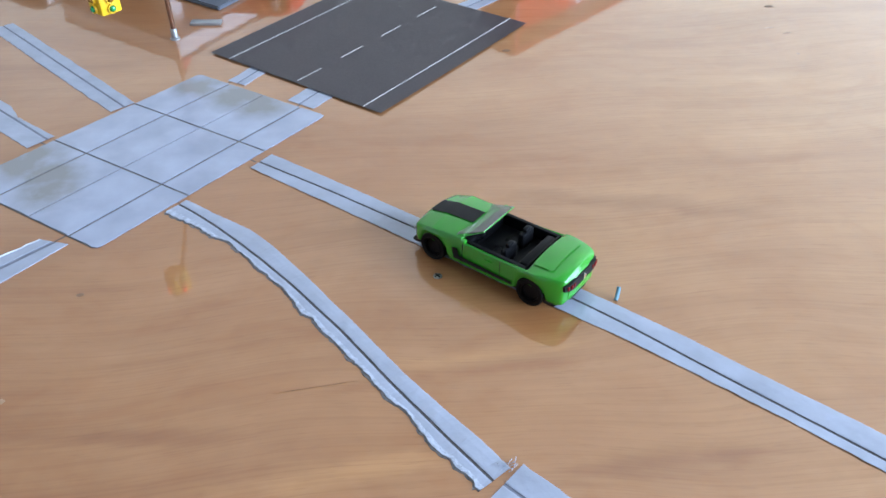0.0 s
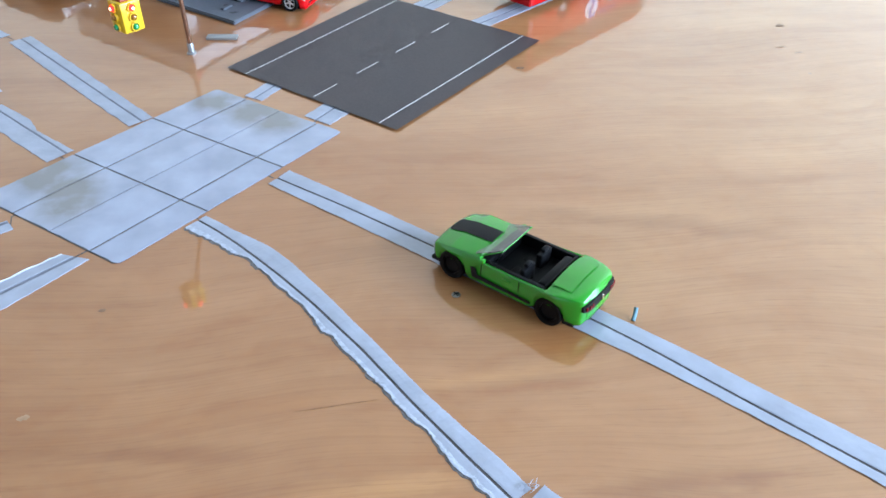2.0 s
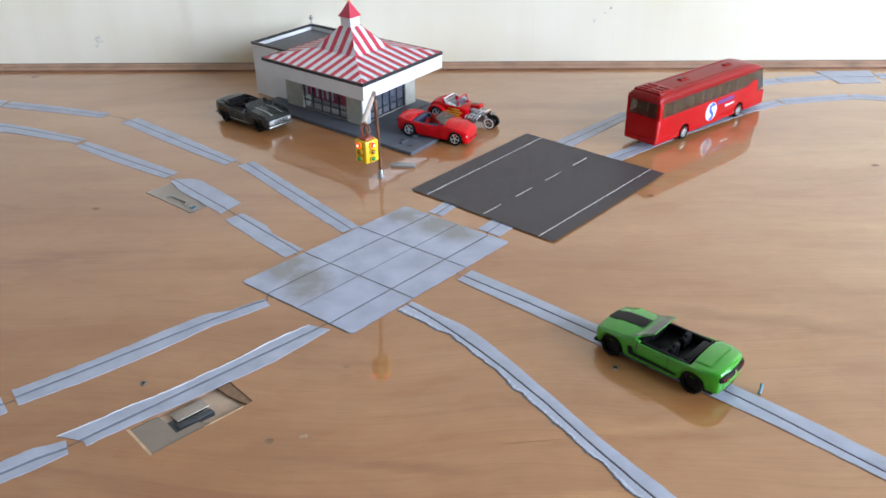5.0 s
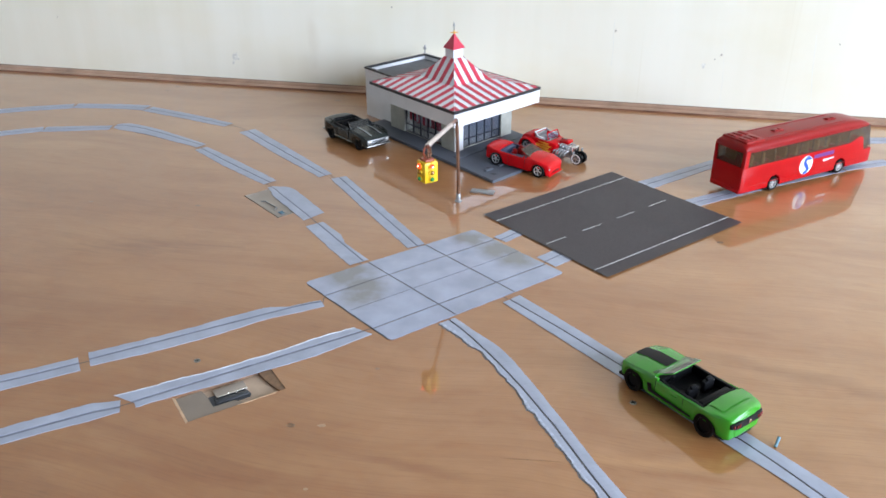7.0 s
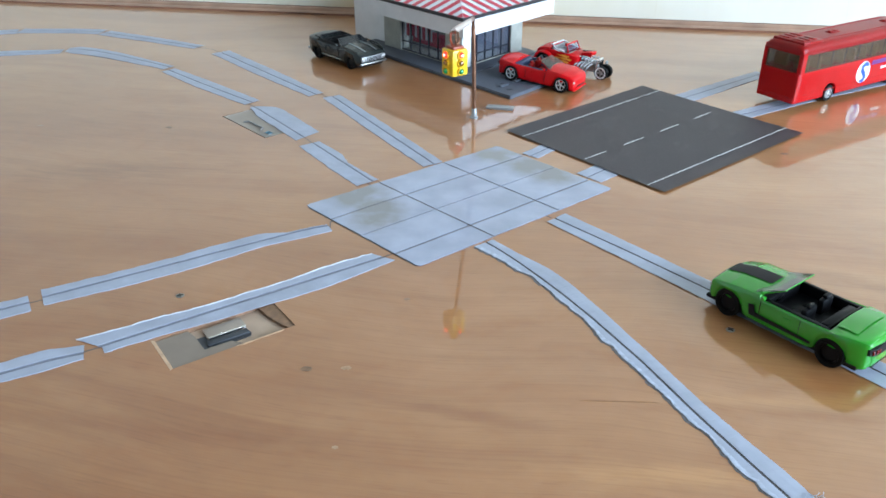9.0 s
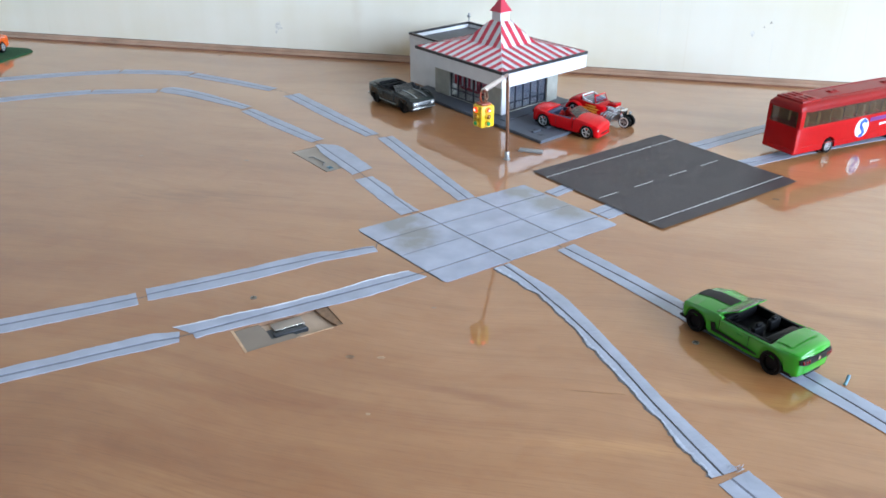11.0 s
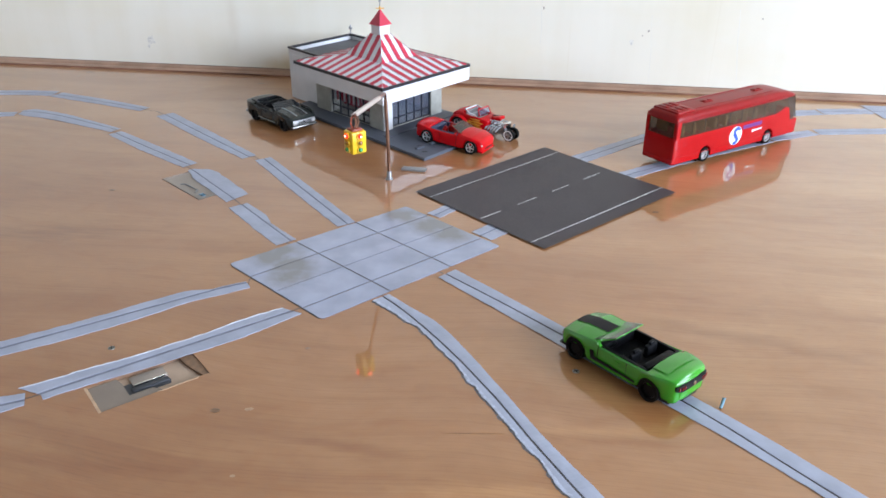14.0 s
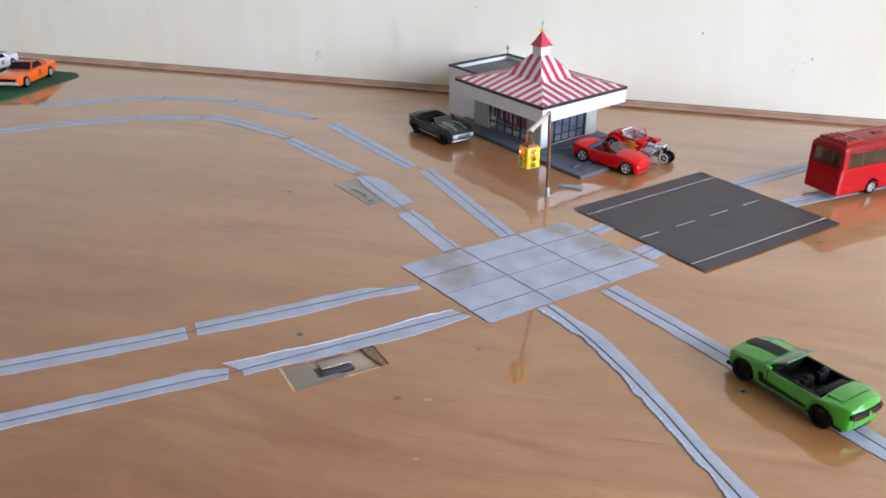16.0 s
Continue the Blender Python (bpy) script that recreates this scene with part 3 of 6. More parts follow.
def at_stations(stations, step, flowing=False):
    """Points along a run of (x, y, width) stations, every step metres, with direction."""
    out = []
    for k, (a, b) in enumerate(zip(stations, stations[1:])):
        n = max(1, int(math.hypot(b[0] - a[0], b[1] - a[1]) / step))
        for i in range(n + (k == len(stations) - 2)):
            t = i / n
            if flowing:
                z0, z1 = stations[max(0, k - 1)], stations[min(len(stations) - 1, k + 2)]
                out.append([0.5 * (2 * a[j] + (b[j] - z0[j]) * t + (2 * z0[j] - 5 * a[j] + 4 * b[j] - z1[j]) * t * t + (3 * a[j] - z0[j] - 3 * b[j] + z1[j]) * t ** 3) for j in range(3)])
            else:
                out.append([a[j] + (b[j] - a[j]) * t for j in range(3)])
    dirs = []
    for i in range(len(out)):
        p, q = out[max(0, i - 1)], out[min(len(out) - 1, i + 1)]
        d = Vector((q[0] - p[0], q[1] - p[1])).normalized()
        dirs.append(d)
    return out, dirs


def tape_strip(stations, slot=0.5, rough=(0.00030, 0.00040), seed=0, skew=(0.0, 0.0), label="strip of grey tape laid along the wooden slot", lift=0.0, torn_far=False, flowing=False, straight=None):
    """A strip of tape with a pressed-in slot, hand-cut or torn edges. slot: where the slot runs from the near edge (0) to the far one (1)."""
    rnd = random.Random(seed)
    ragged = rough[0] > 0.0008
    pts, dirs = at_stations(stations, 0.0016 if ragged or flowing else 0.0030, flowing)
    bm = bmesh.new()
    rows = []
    n = len(pts)
    tear = [0.0, 0.0]
    for i, ((x, y, w), d) in enumerate(zip(pts, dirs)):
        nrm = Vector((-d.y, d.x))
        for s in (0, 1):
            keep = 0.82 if ragged else 0.45
            tear[s] = keep * tear[s] + rnd.uniform(-1, 1) * rough[s] * (0.62 if ragged else 1.0)
        g = 0.00105 if seed <= 4 else 0.00062
        lo, hi = -w / 2 + tear[0], w / 2 + tear[1]
        c = -w / 2 + w * slot
        if straight:
            a, b = Vector(straight[0]), Vector(straight[1])
            along = (b - a).normalized()
            foot = a + along * ((Vector((x, y)) - a).dot(along))
            c = (foot - Vector((x, y))).dot(nrm)
        c = min(max(c, lo + 0.0012), hi - 0.0012)
        sk = skew[0] * w if i == 0 else (skew[1] * w if i == n - 1 else 0.0)
        row = []
        z = TAPE_H + lift + 0.00003 * math.sin(i * 0.9 + seed)
        edge = TAPE_H * 0.95 + lift + (abs(rnd.gauss(0, 1)) * 0.0004 if rough[0] > 0.0008 else 0.0)
        for off, h in ((lo, 0.00005), (lo, edge), (lo + (0.0011 if ragged else 0.0001), z), (c - g - 0.0005, z), (c - g, z - 0.0001), (c - g * 0.8, 0.00012),
                       (c + g * 0.8, 0.00012), (c + g, z - 0.0001), (c + g + 0.0005, z), (hi - (0.0007 if torn_far else 0.0003), z), (hi, TAPE_H * 0.8 + lift + (0.0003 + tear[1] * 0.3 if torn_far else 0.0)), (hi, 0.00005)):
            f = (off - lo) / max(hi - lo, 1e-6) - 0.5
            p = Vector((x, y)) + nrm * off + d * sk * f
            row.append(bm.verts.new((p.x, p.y, h)))
        rows.append(row)
    slot_bm, edge_bm = bmesh.new(), bmesh.new()
    for a, b in zip(rows, rows[1:]):
        for k in range(11):
            to = slot_bm if k in (4, 5, 6) else edge_bm if torn_far and k in (9, 10) or ragged and k in (0, 1) else bm
            quad = (a[k], a[k + 1], b[k + 1], b[k])
            to.faces.new(quad if to is bm else [to.verts.new(v.co) for v in quad])
    ob = part("tape_strip", bm, M_TAPE, smooth=None)
    part("pressed_slot", slot_bm, M_GROOVE_SHADE, ob, "pressed-in slot, its shade painted dark", smooth=None)
    if torn_far or ragged:
        part("torn_edge", edge_bm, M_CURL_GLINT if torn_far else M_TORN, ob, "torn tape edge, its glint painted white", smooth=None)
    else:
        edge_bm.free()
    return tagged(ob, label, "tape", "tape strips along the slots")


def slot_tape(slot, far, near, rough, seed, label):
    """Tape laid along a sawn slot. slot: points along the slot; far, near: (run, width) pairs in millimetres for the two sides of it."""
    rnd = random.Random(seed)
    ragged = rough > 0.0005
    pts, dirs = at_stations([(x, y, 0.0) for x, y in slot], 0.0011 if ragged else 0.0024, True)

    def width(table, run):
        for (s0, w0), (s1, w1) in zip(table, table[1:]):
            if run <= s1:
                return (w0 + (w1 - w0) * max(0.0, run - s0) / (s1 - s0)) / 1000
        return table[-1][1] / 1000
    tape, groove, edge, under = bmesh.new(), bmesh.new(), bmesh.new(), bmesh.new()
    lines = {tape: [], groove: [], edge: [], under: []}
    run, tear, fray, last = 0.0, 0.0, 0.0, None
    for i, ((x, y, _), d) in enumerate(zip(pts, dirs)):
        run += math.hypot(x - last[0], y - last[1]) * 1000 if last else 0.0
        last = (x, y)
        nrm = Vector((-d.y, d.x))
        tear = 0.72 * tear + rnd.uniform(-1, 1) * rough * 0.55
        fray = 0.60 * fray + rnd.uniform(-1, 1) * 0.0006
        hi = width(far, run) + rnd.uniform(-1, 1) * 0.00012
        lo = -max(0.0024, width(near, run) + tear)
        wave = 0.00007 * math.sin(i * 0.35 + seed) + 0.00005 * rnd.uniform(-1, 1)
        h, curl = 0.00040, (0.00012 + abs(tear) * 0.15 if ragged else 0.0)
        g = 0.00058
        white = max(lo + 0.0006, -0.0024 - 0.45 * (-lo - 0.0024)) if ragged else lo
        ends = {
            tape: [(white, h + wave + curl * 0.2), (-g - 0.0007, h + wave), (-g, h - 0.00012), None, (g, h - 0.00012), (g + 0.0007, h + wave), (hi * 0.6, h + wave + 0.00010), (hi - 0.0004, h), (hi, h - 0.0001), (hi, 0.00005)],
            groove: [(-g, h - 0.00012), (-g * 0.9, 0.00010), (g * 0.9, 0.00010), (g, h - 0.00012)],
            edge: [(lo, 0.0003), (lo, h + curl), (lo * 0.55 + white * 0.45, h + curl * 0.8 + wave), (white, h + wave + curl * 0.2)],
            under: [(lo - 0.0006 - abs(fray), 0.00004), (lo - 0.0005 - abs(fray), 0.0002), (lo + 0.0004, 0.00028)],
        }
        for bm, prof in ends.items():
            lines[bm].append([None if q is None else bm.verts.new((x + nrm.x * q[0], y + nrm.y * q[0], q[1])) for q in prof])
    for bm, rows in lines.items():
        for a, b in zip(rows, rows[1:]):
            for k in range(len(a) - 1):
                if a[k] and a[k + 1]:
                    bm.faces.new((a[k], a[k + 1], b[k + 1], b[k]))
    ob = part("tape_strip", tape, M_TAPE, smooth=None)
    part("pressed_slot", groove, M_SLOT, ob, "dark saw-cut slot", smooth=None)
    if ragged:
        part("torn_edge", edge, M_TORN, ob, "pale torn tape edge", smooth=80)
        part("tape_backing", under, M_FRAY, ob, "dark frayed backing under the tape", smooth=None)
    else:
        edge.free()
        under.free()
    return tagged(ob, label, "tape", "tape strips along the slots")


def slot_line(points, width=0.0009):
    """The saw-cut slot in the bare board, seen where the tape leaves gaps."""
    bm = bmesh.new()
    pts, dirs = at_stations([(x, y, width) for x, y in points], 0.02)
    rows = []
    for (x, y, w), d in zip(pts, dirs):
        nrm = Vector((-d.y, d.x)) * w / 2
        rows.append([bm.verts.new((x + s * nrm.x, y + s * nrm.y, 0.00006)) for s in (-1, 1)])
    for a, b in zip(rows, rows[1:]):
        bm.faces.new((a[0], a[1], b[1], b[0]))
    ob = part("guide_slot", bm, M_SLOT, top, smooth=None)
    return tagged(ob, "narrow dark saw-cut slot")


# crossing's south-west pair
tape_strip([(-0.3300, 0.2090, 0.0180), (-0.2763, 0.2499, 0.0178), (-0.2638, 0.2594, 0.0164), (-0.2404, 0.2784, 0.0160)], 0.56, seed=1)
tape_strip([(-0.2371, 0.2843, 0.0166), (-0.2123, 0.3032, 0.0176), (-0.1839, 0.3264, 0.0176), (-0.1641, 0.3457, 0.0175), (-0.1480, 0.3608, 0.0155),
            (-0.1340, 0.3672, 0.0112), (-0.1137, 0.3815, 0.0085)], 0.55, seed=2, straight=((-0.2380, 0.2838), (-0.1180, 0.3850)))
tape_strip([(-0.2950, 0.1630, 0.0155), (-0.2418, 0.2057, 0.0152), (-0.2193, 0.2241, 0.0158), (-0.2034, 0.2369, 0.0170), (-0.1906, 0.2440, 0.0110)], 0.45, seed=3)
tape_strip([(-0.1890, 0.2500, 0.0180), (-0.1818, 0.2558, 0.0165), (-0.1656, 0.2693, 0.0164), (-0.1436, 0.2859, 0.0160), (-0.1305, 0.2984, 0.0166),
            (-0.1161, 0.3104, 0.0171), (-0.1020, 0.3241, 0.0185), (-0.0897, 0.3366, 0.0172), (-0.0746, 0.3519, 0.0140)], 0.5, (0.0002, 0.00035), seed=4, skew=(-0.75, -0.45), straight=((-0.1890, 0.2465), (-0.0730, 0.3530)), torn_far=True,
           label="strip of grey tape with a curled torn edge beside a pocket")
# curve towards the near edge
slot_tape([(-0.0200, 0.3772), (-0.0096, 0.3673), (0.0010, 0.3560), (0.0120, 0.3432), (0.0220, 0.3310), (0.0305, 0.3200), (0.0411, 0.3057),
           (0.0520, 0.2897), (0.0604, 0.2775), (0.0700, 0.2620), (0.0810, 0.2440), (0.0905, 0.2295), (0.1000, 0.2150), (0.1126, 0.1965)],
          [(0, 5.0), (20, 6.0), (44, 9.8), (60, 10.0), (76, 8.9), (95, 8.1), (116, 7.2), (140, 6.8), (165, 7.0), (190, 7.8), (210, 8.8), (224, 8.3)],
          [(0, 8.0), (10, 8.6), (21, 6.4), (35, 6.0), (43, 3.3), (60, 4.1), (86, 4.2), (98, 3.9), (109, 7.2), (115, 5.4), (126, 6.3), (146, 6.0), (158, 5.4), (174, 5.5), (182, 3.8), (192, 5.6), (204, 6.1), (216, 5.3), (224, 6.6)],
          0.0009, 5, "curved strip of grey tape with a ragged torn edge")
tape_strip([(0.1172, 0.1958, 0.0190), (0.1337, 0.1778, 0.0178), (0.1492, 0.1628, 0.0165), (0.1900, 0.1250, 0.0165), (0.2500, 0.0760, 0.0165)], 0.42, seed=6)
# straight towards the near right
slot_tape([(0.0177, 0.4138), (0.0560, 0.3816), (0.0889, 0.3524), (0.1142, 0.3297), (0.1376, 0.3084), (0.1601, 0.2880), (0.1800, 0.2682),
           (0.1976, 0.2490), (0.2139, 0.2313), (0.2291, 0.2153), (0.2442, 0.1992), (0.3043, 0.1344), (0.3500, 0.0860)],
          [(0, 9.8), (50, 8.6), (94, 8.0), (128, 7.9), (160, 7.6), (190, 7.8), (218, 8.7), (244, 10.2), (268, 10.5), (290, 10.8), (312, 11.4), (480, 10.0)],
          [(0, 7.2), (50, 9.0), (94, 9.5), (128, 9.9), (160, 10.1), (190, 9.8), (218, 8.6), (244, 6.8), (268, 5.9), (290, 5.2), (312, 5.2), (480, 6.0)],
          0.00036, 7, "long straight strip of grey tape with a black slot")
# between crossing and printed road
tape_strip([(-0.0037, 0.5109, 0.0133), (0.0150, 0.5380, 0.0134)], 0.45, seed=8)
tape_strip([(0.0377, 0.4779, 0.0200), (0.0560, 0.5010, 0.0215)], 0.55, seed=9)
# inner run to the north-west
tape_strip([(-0.1066, 0.4477, 0.0170), (-0.1340, 0.4740, 0.0152), (-0.1440, 0.4875, 0.0188), (-0.1664, 0.5098, 0.0172)], 0.5, seed=10, straight=((-0.1019, 0.4483), (-0.1680, 0.5160)))
tape_strip([(-0.1721, 0.5250, 0.0225), (-0.2190, 0.5720, 0.0240), (-0.2240, 0.5765, 0.0215), (-0.2380, 0.5830, 0.0050)], 0.36, seed=11, skew=(-0.25, 0.25), straight=((-0.1660, 0.5140), (-0.2385, 0.5855)),
           label="wide patch of grey tape beside a shallow pocket")
tape_strip([(-0.2422, 0.5940, 0.0150), (-0.3034, 0.6359, 0.0180), (-0.3557, 0.6734, 0.0140)], 0.5, seed=12)
tape_strip([(-0.3590, 0.6812, 0.0125), (-0.4015, 0.7000, 0.0165), (-0.4327, 0.7135, 0.0190), (-0.4600, 0.7230, 0.0220), (-0.4830, 0.7280, 0.0230), (-0.4920, 0.7262, 0.0130)], 0.35, seed=13)
tape_strip([(-0.4940, 0.7205, 0.0145), (-0.5380, 0.7078, 0.0180), (-0.5670, 0.6990, 0.0180)], 0.5, seed=14)
tape_strip([(-0.5690, 0.7000, 0.0185), (-0.6060, 0.6765, 0.0185), (-0.6379, 0.6545, 0.0190), (-0.6560, 0.6390, 0.0200), (-0.7000, 0.5960, 0.0195), (-0.7700, 0.5200, 0.0190)], 0.5, seed=15)
# outer run to the north-west
tape_strip([(-0.0690, 0.4850, 0.0158), (-0.1181, 0.5440, 0.0170), (-0.1809, 0.6198, 0.0160)], 0.45, seed=16)
tape_strip([(-0.1950, 0.6225, 0.0150), (-0.2640, 0.6817, 0.0190), (-0.3318, 0.7408, 0.0195)], 0.5, seed=17)
tape_strip([(-0.3622, 0.7562, 0.0145), (-0.4200, 0.7768, 0.0170), (-0.4915, 0.7985, 0.0185)], 0.5, seed=18)
tape_strip([(-0.4950, 0.8020, 0.0195), (-0.5330, 0.8012, 0.0190), (-0.5890, 0.7925, 0.0190)], 0.5, seed=19)
tape_strip([(-0.5910, 0.7912, 0.0195), (-0.6350, 0.7712, 0.0195), (-0.6640, 0.7558, 0.0200), (-0.6915, 0.7382, 0.0200), (-0.7215, 0.7165, 0.0200)], 0.5, seed=20)
# runs beyond the printed road
tape_strip([(0.1120, 0.6530, 0.0200), (0.1253, 0.6675, 0.0195), (0.1975, 0.7440, 0.0150)], 0.5, seed=21)
tape_strip([(0.2010, 0.7450, 0.0160), (0.2740, 0.8050, 0.0160)], 0.5, seed=22)
tape_strip([(0.2746, 0.8074, 0.0165), (0.3319, 0.8338, 0.0170), (0.3932, 0.8505, 0.0190)], 0.5, seed=23)
tape_strip([(0.3950, 0.8525, 0.0200), (0.4530, 0.8625, 0.0200)], 0.5, seed=24)
tape_strip([(0.4545, 0.8610, 0.0480), (0.5090, 0.8620, 0.0470)], 0.5, seed=25, skew=(-0.2, 0.2), label="broad patch of grey tape across the slot", lift=0.0002)
tape_strip([(0.5130, 0.8640, 0.0200), (0.5700, 0.8600, 0.0200), (0.6600, 0.8450, 0.0200)], 0.5, seed=26)
tape_strip([(0.1550, 0.6190, 0.0170), (0.1986, 0.6557, 0.0160), (0.2428, 0.6923, 0.0160), (0.3120, 0.7430, 0.0150)], 0.5, seed=27)
tape_strip([(0.3144, 0.7463, 0.0150), (0.3655, 0.7740, 0.0160)], 0.5, seed=28)
tape_strip([(0.3695, 0.7763, 0.0180), (0.4499, 0.7904, 0.0175)], 0.5, seed=29)
tape_strip([(0.4518, 0.7910, 0.0175), (0.5155, 0.7770, 0.0170), (0.6000, 0.7400, 0.0170)], 0.5, seed=30)
# slots that show in the gaps
slot_line([(-0.0202, 0.3786), (-0.1065, 0.4474), (-0.1700, 0.5180), (-0.2390, 0.5860), (-0.3557, 0.6760), (-0.4930, 0.7230), (-0.5680, 0.6995)])
slot_line([(0.0158, 0.4142), (-0.0722, 0.4909), (-0.1870, 0.6210), (-0.3440, 0.7500), (-0.4930, 0.8002)])
slot_line([(-0.2900, 0.2390), (-0.2380, 0.2810), (-0.1137, 0.3820), (-0.1155, 0.3890), (-0.0111, 0.5093), (0.0110, 0.5340)])
slot_line([(-0.2600, 0.1900), (-0.1880, 0.2470), (-0.0746, 0.3519), (-0.0384, 0.3880), (0.0327, 0.4718), (0.0560, 0.5010)])


def crossing_sheet():
    """The grey sheet at the crossing, cut by five slots into pieces."""
    th = thing("crossing_sheet", "scuffed grey sheet over the slot crossing, cut by slots", "sheet")
    O = Vector((-0.0530, 0.3437))
    E1 = Vector((0.0532, 0.4620)) - O
    E2 = Vector((-0.1370, 0.4083)) - O
    cuts1 = [0.0, 0.345, 0.685, 1.0]            # along the long side
    cuts2 = [0.0, 0.185, 0.47, 0.745, 1.0]      # along the short side
    base = [O, O + E1, O + E1 + E2, O + E2]
    base[2] = Vector((-0.0285, 0.5258))
    g, g2 = 0.00055, 0.00075

    def at(a, b):
        return (1 - a) * (1 - b) * base[0] + a * (1 - b) * base[1] + a * b * base[2] + (1 - a) * b * base[3]
    # backing juts out on the south-west side to paint the sheet's edge shadow
    part("backing", prism([at(a, b).to_tuple() for a, b in ((-0.003, 0.030), (0.012, 0.002), (0.985, 0.003), (0.997, 0.02), (0.997, 0.98), (0.985, 0.997), (0.02, 0.997), (-0.003, 0.965))], 0.00008, 0.00025), M_BACKING, th, "dark backing in the slots, jutting out as painted edge shadow", smooth=None)
    la, lb = E1.length, E2.length
    rnd = random.Random(31)

    def side(p, q, worn):
        """Points from p up to, but not including, q; a worn side is nibbled a little."""
        if not worn:
            return [p]
        n = max(3, int((q - p).length / 0.0035))
        d = (q - p).normalized()
        out = [p]
        for k in range(1, n):
            out.append(p.lerp(q, k / n) + Vector((-d.y, d.x)) * rnd.uniform(-0.00012, 0.00042))
        return out
    for i in range(3):
        for j in range(4):
            a0 = cuts1[i] + (g / la if i else 0)
            a1 = cuts1[i + 1] - (g / la if i < 2 else 0)
            b0 = cuts2[j] + ((0.55 if j == 2 else 1) * g2 / lb if j else 0)
            b1 = cuts2[j + 1] - ((0.55 if j == 1 else 1) * g2 / lb if j < 3 else 0)
            c = [at(a0, b0), at(a1, b0), at(a1, b1), at(a0, b1)]
            worn = [j == 0, i == 2, j == 3, i == 0]
            out = []
            for k in range(4):
                p, q = c[k], c[(k + 1) % 4]
                if worn[k] and worn[k - 1]:
                    # rounded outer corner
                    r = 0.0034
                    out.append(p + (c[k - 1] - p).normalized() * r)
                    p = p + (q - p).normalized() * r
                    out.append(c[k].lerp((out[-1] + p) / 2, 0.45))
                out += side(p, q, worn[k])
            part("sheet_piece", prism([p.to_tuple() for p in out], 0.0003, 0.0006), M_PLATE, th, smooth=None)
    return th


crossing_sheet()


def road_card():
    th = thing("road_card", "dark grey printed card road with white lane lines", "road card")
    S, E, N_, W = Vector((0.0861, 0.4604)), Vector((0.1984, 0.5848)), Vector((0.0850, 0.6868)), Vector((-0.0247, 0.5572))

    def at(a, b):
        return (1 - a) * (1 - b) * S + a * (1 - b) * E + a * b * N_ + (1 - a) * b * W
    bm = bmesh.new()
    n, m = 12, 10
    rows = [[bm.verts.new((*at(i / n, j / m), 0.0009 + 0.0006 * ((i / n - 0.5) ** 2 + (j / m - 0.5) ** 2))) for j in range(m + 1)] for i in range(n + 1)]
    for i in range(n):
        for j in range(m):
            bm.faces.new((rows[i][j], rows[i + 1][j], rows[i + 1][j + 1], rows[i][j + 1]))
    bmesh.ops.solidify(bm, geom=bm.faces[:], thickness=0.0004)
    part("card", bm, M_CARD, th, smooth=30)

    def line(a0, a1, b, w):
        p0, p1 = at(a0, b), at(a1, b)
        d = (p1 - p0).normalized()
        nn = Vector((-d.y, d.x)) * w / 2
        bm = bmesh.new()
        k = 6
        rr = []
        for i in range(k + 1):
            t = i / k
            a = a0 + (a1 - a0) * t
            p = p0.lerp(p1, t)
            z = 0.0009 + 0.0006 * ((a - 0.5) ** 2 + (b - 0.5) ** 2) + 0.00012
            rr.append([bm.verts.new((p.x + s * nn.x, p.y + s * nn.y, z)) for s in (-1, 1)])
        for x, y in zip(rr, rr[1:]):
            bm.faces.new((x[0], x[1], y[1], y[0]))
        part("lane_line", bm, M_INK, th, "thin white lane line", smooth=None)
    line(0.0, 1.0, 0.094, 0.00062)
    line(0.0, 1.0, 0.880, 0.00062)
    for k in range(4):
        line(0.015 + 0.255 * k, 0.15 + 0.255 * k, 0.475, 0.00068)
    return th


road_card()


# ---------- toy vehicles ----------
def wheel(parent, x, y, r, width, rim_mat, spokes=5, tyre_mat=None, spoke_w=0.058, whitewall=False):
    """A tyre with its rim; y is the wheel's middle, its outer face looks away from the car's middle."""
    s = 1 if y > 0 else -1
    prof = [(r * 0.62, -width / 2), (r * 0.93, -width / 2), (r, -width * 0.36), (r, width * 0.36), (r * 0.95, width / 2), (r * 0.70, width / 2), (r * 0.66, width * 0.38), (r * 0.62, width * 0.2)]
    bm = lathe(prof, "y", 24, pose(x, y, r) @ pose(0, 0, 0, 0, 0, 0 if s > 0 else 180))
    w = part("wheel", bm, tyre_mat or M_TYRE, parent)
    turn = pose(x, y, r) @ pose(0, 0, 0, 0, 0, 0 if s > 0 else 180)
    bm = lathe([(r * 0.60, width * 0.30), (r * 0.66, width * 0.30), (r * 0.66, width * 0.49), (r * 0.615, width * 0.49), (r * 0.60, width * 0.32)], "y", 24, turn)
    for k in range(spokes):
        m = turn @ pose(0, 0, 0, 0, 360 / spokes * k + 18, 0)
        box(bm, 0, r * 0.60, width * 0.24, width * 0.43, -r * spoke_w, r * spoke_w, m=m)
    dish = lathe([(r * 0.60, width * 0.20), (r * 0.58, width * 0.26), (0, width * 0.24)], "y", 24, turn)
    part("wheel_dish", dish, M_BLACK, w)
    if whitewall:
        part("whitewall", lathe([(r * 0.64, width * 0.40), (r * 0.66, width * 0.53), (r * 0.84, width * 0.53), (r * 0.86, width * 0.46)], "y", 24, turn), M_INK, w, "white tyre wall")
    part("rim", bm, rim_mat, w, "silver spoked rim" if rim_mat is M_RIM else "")
    return w


def top_z(st, f, crown=0.0012):
    return st["top"] - crown * f * f


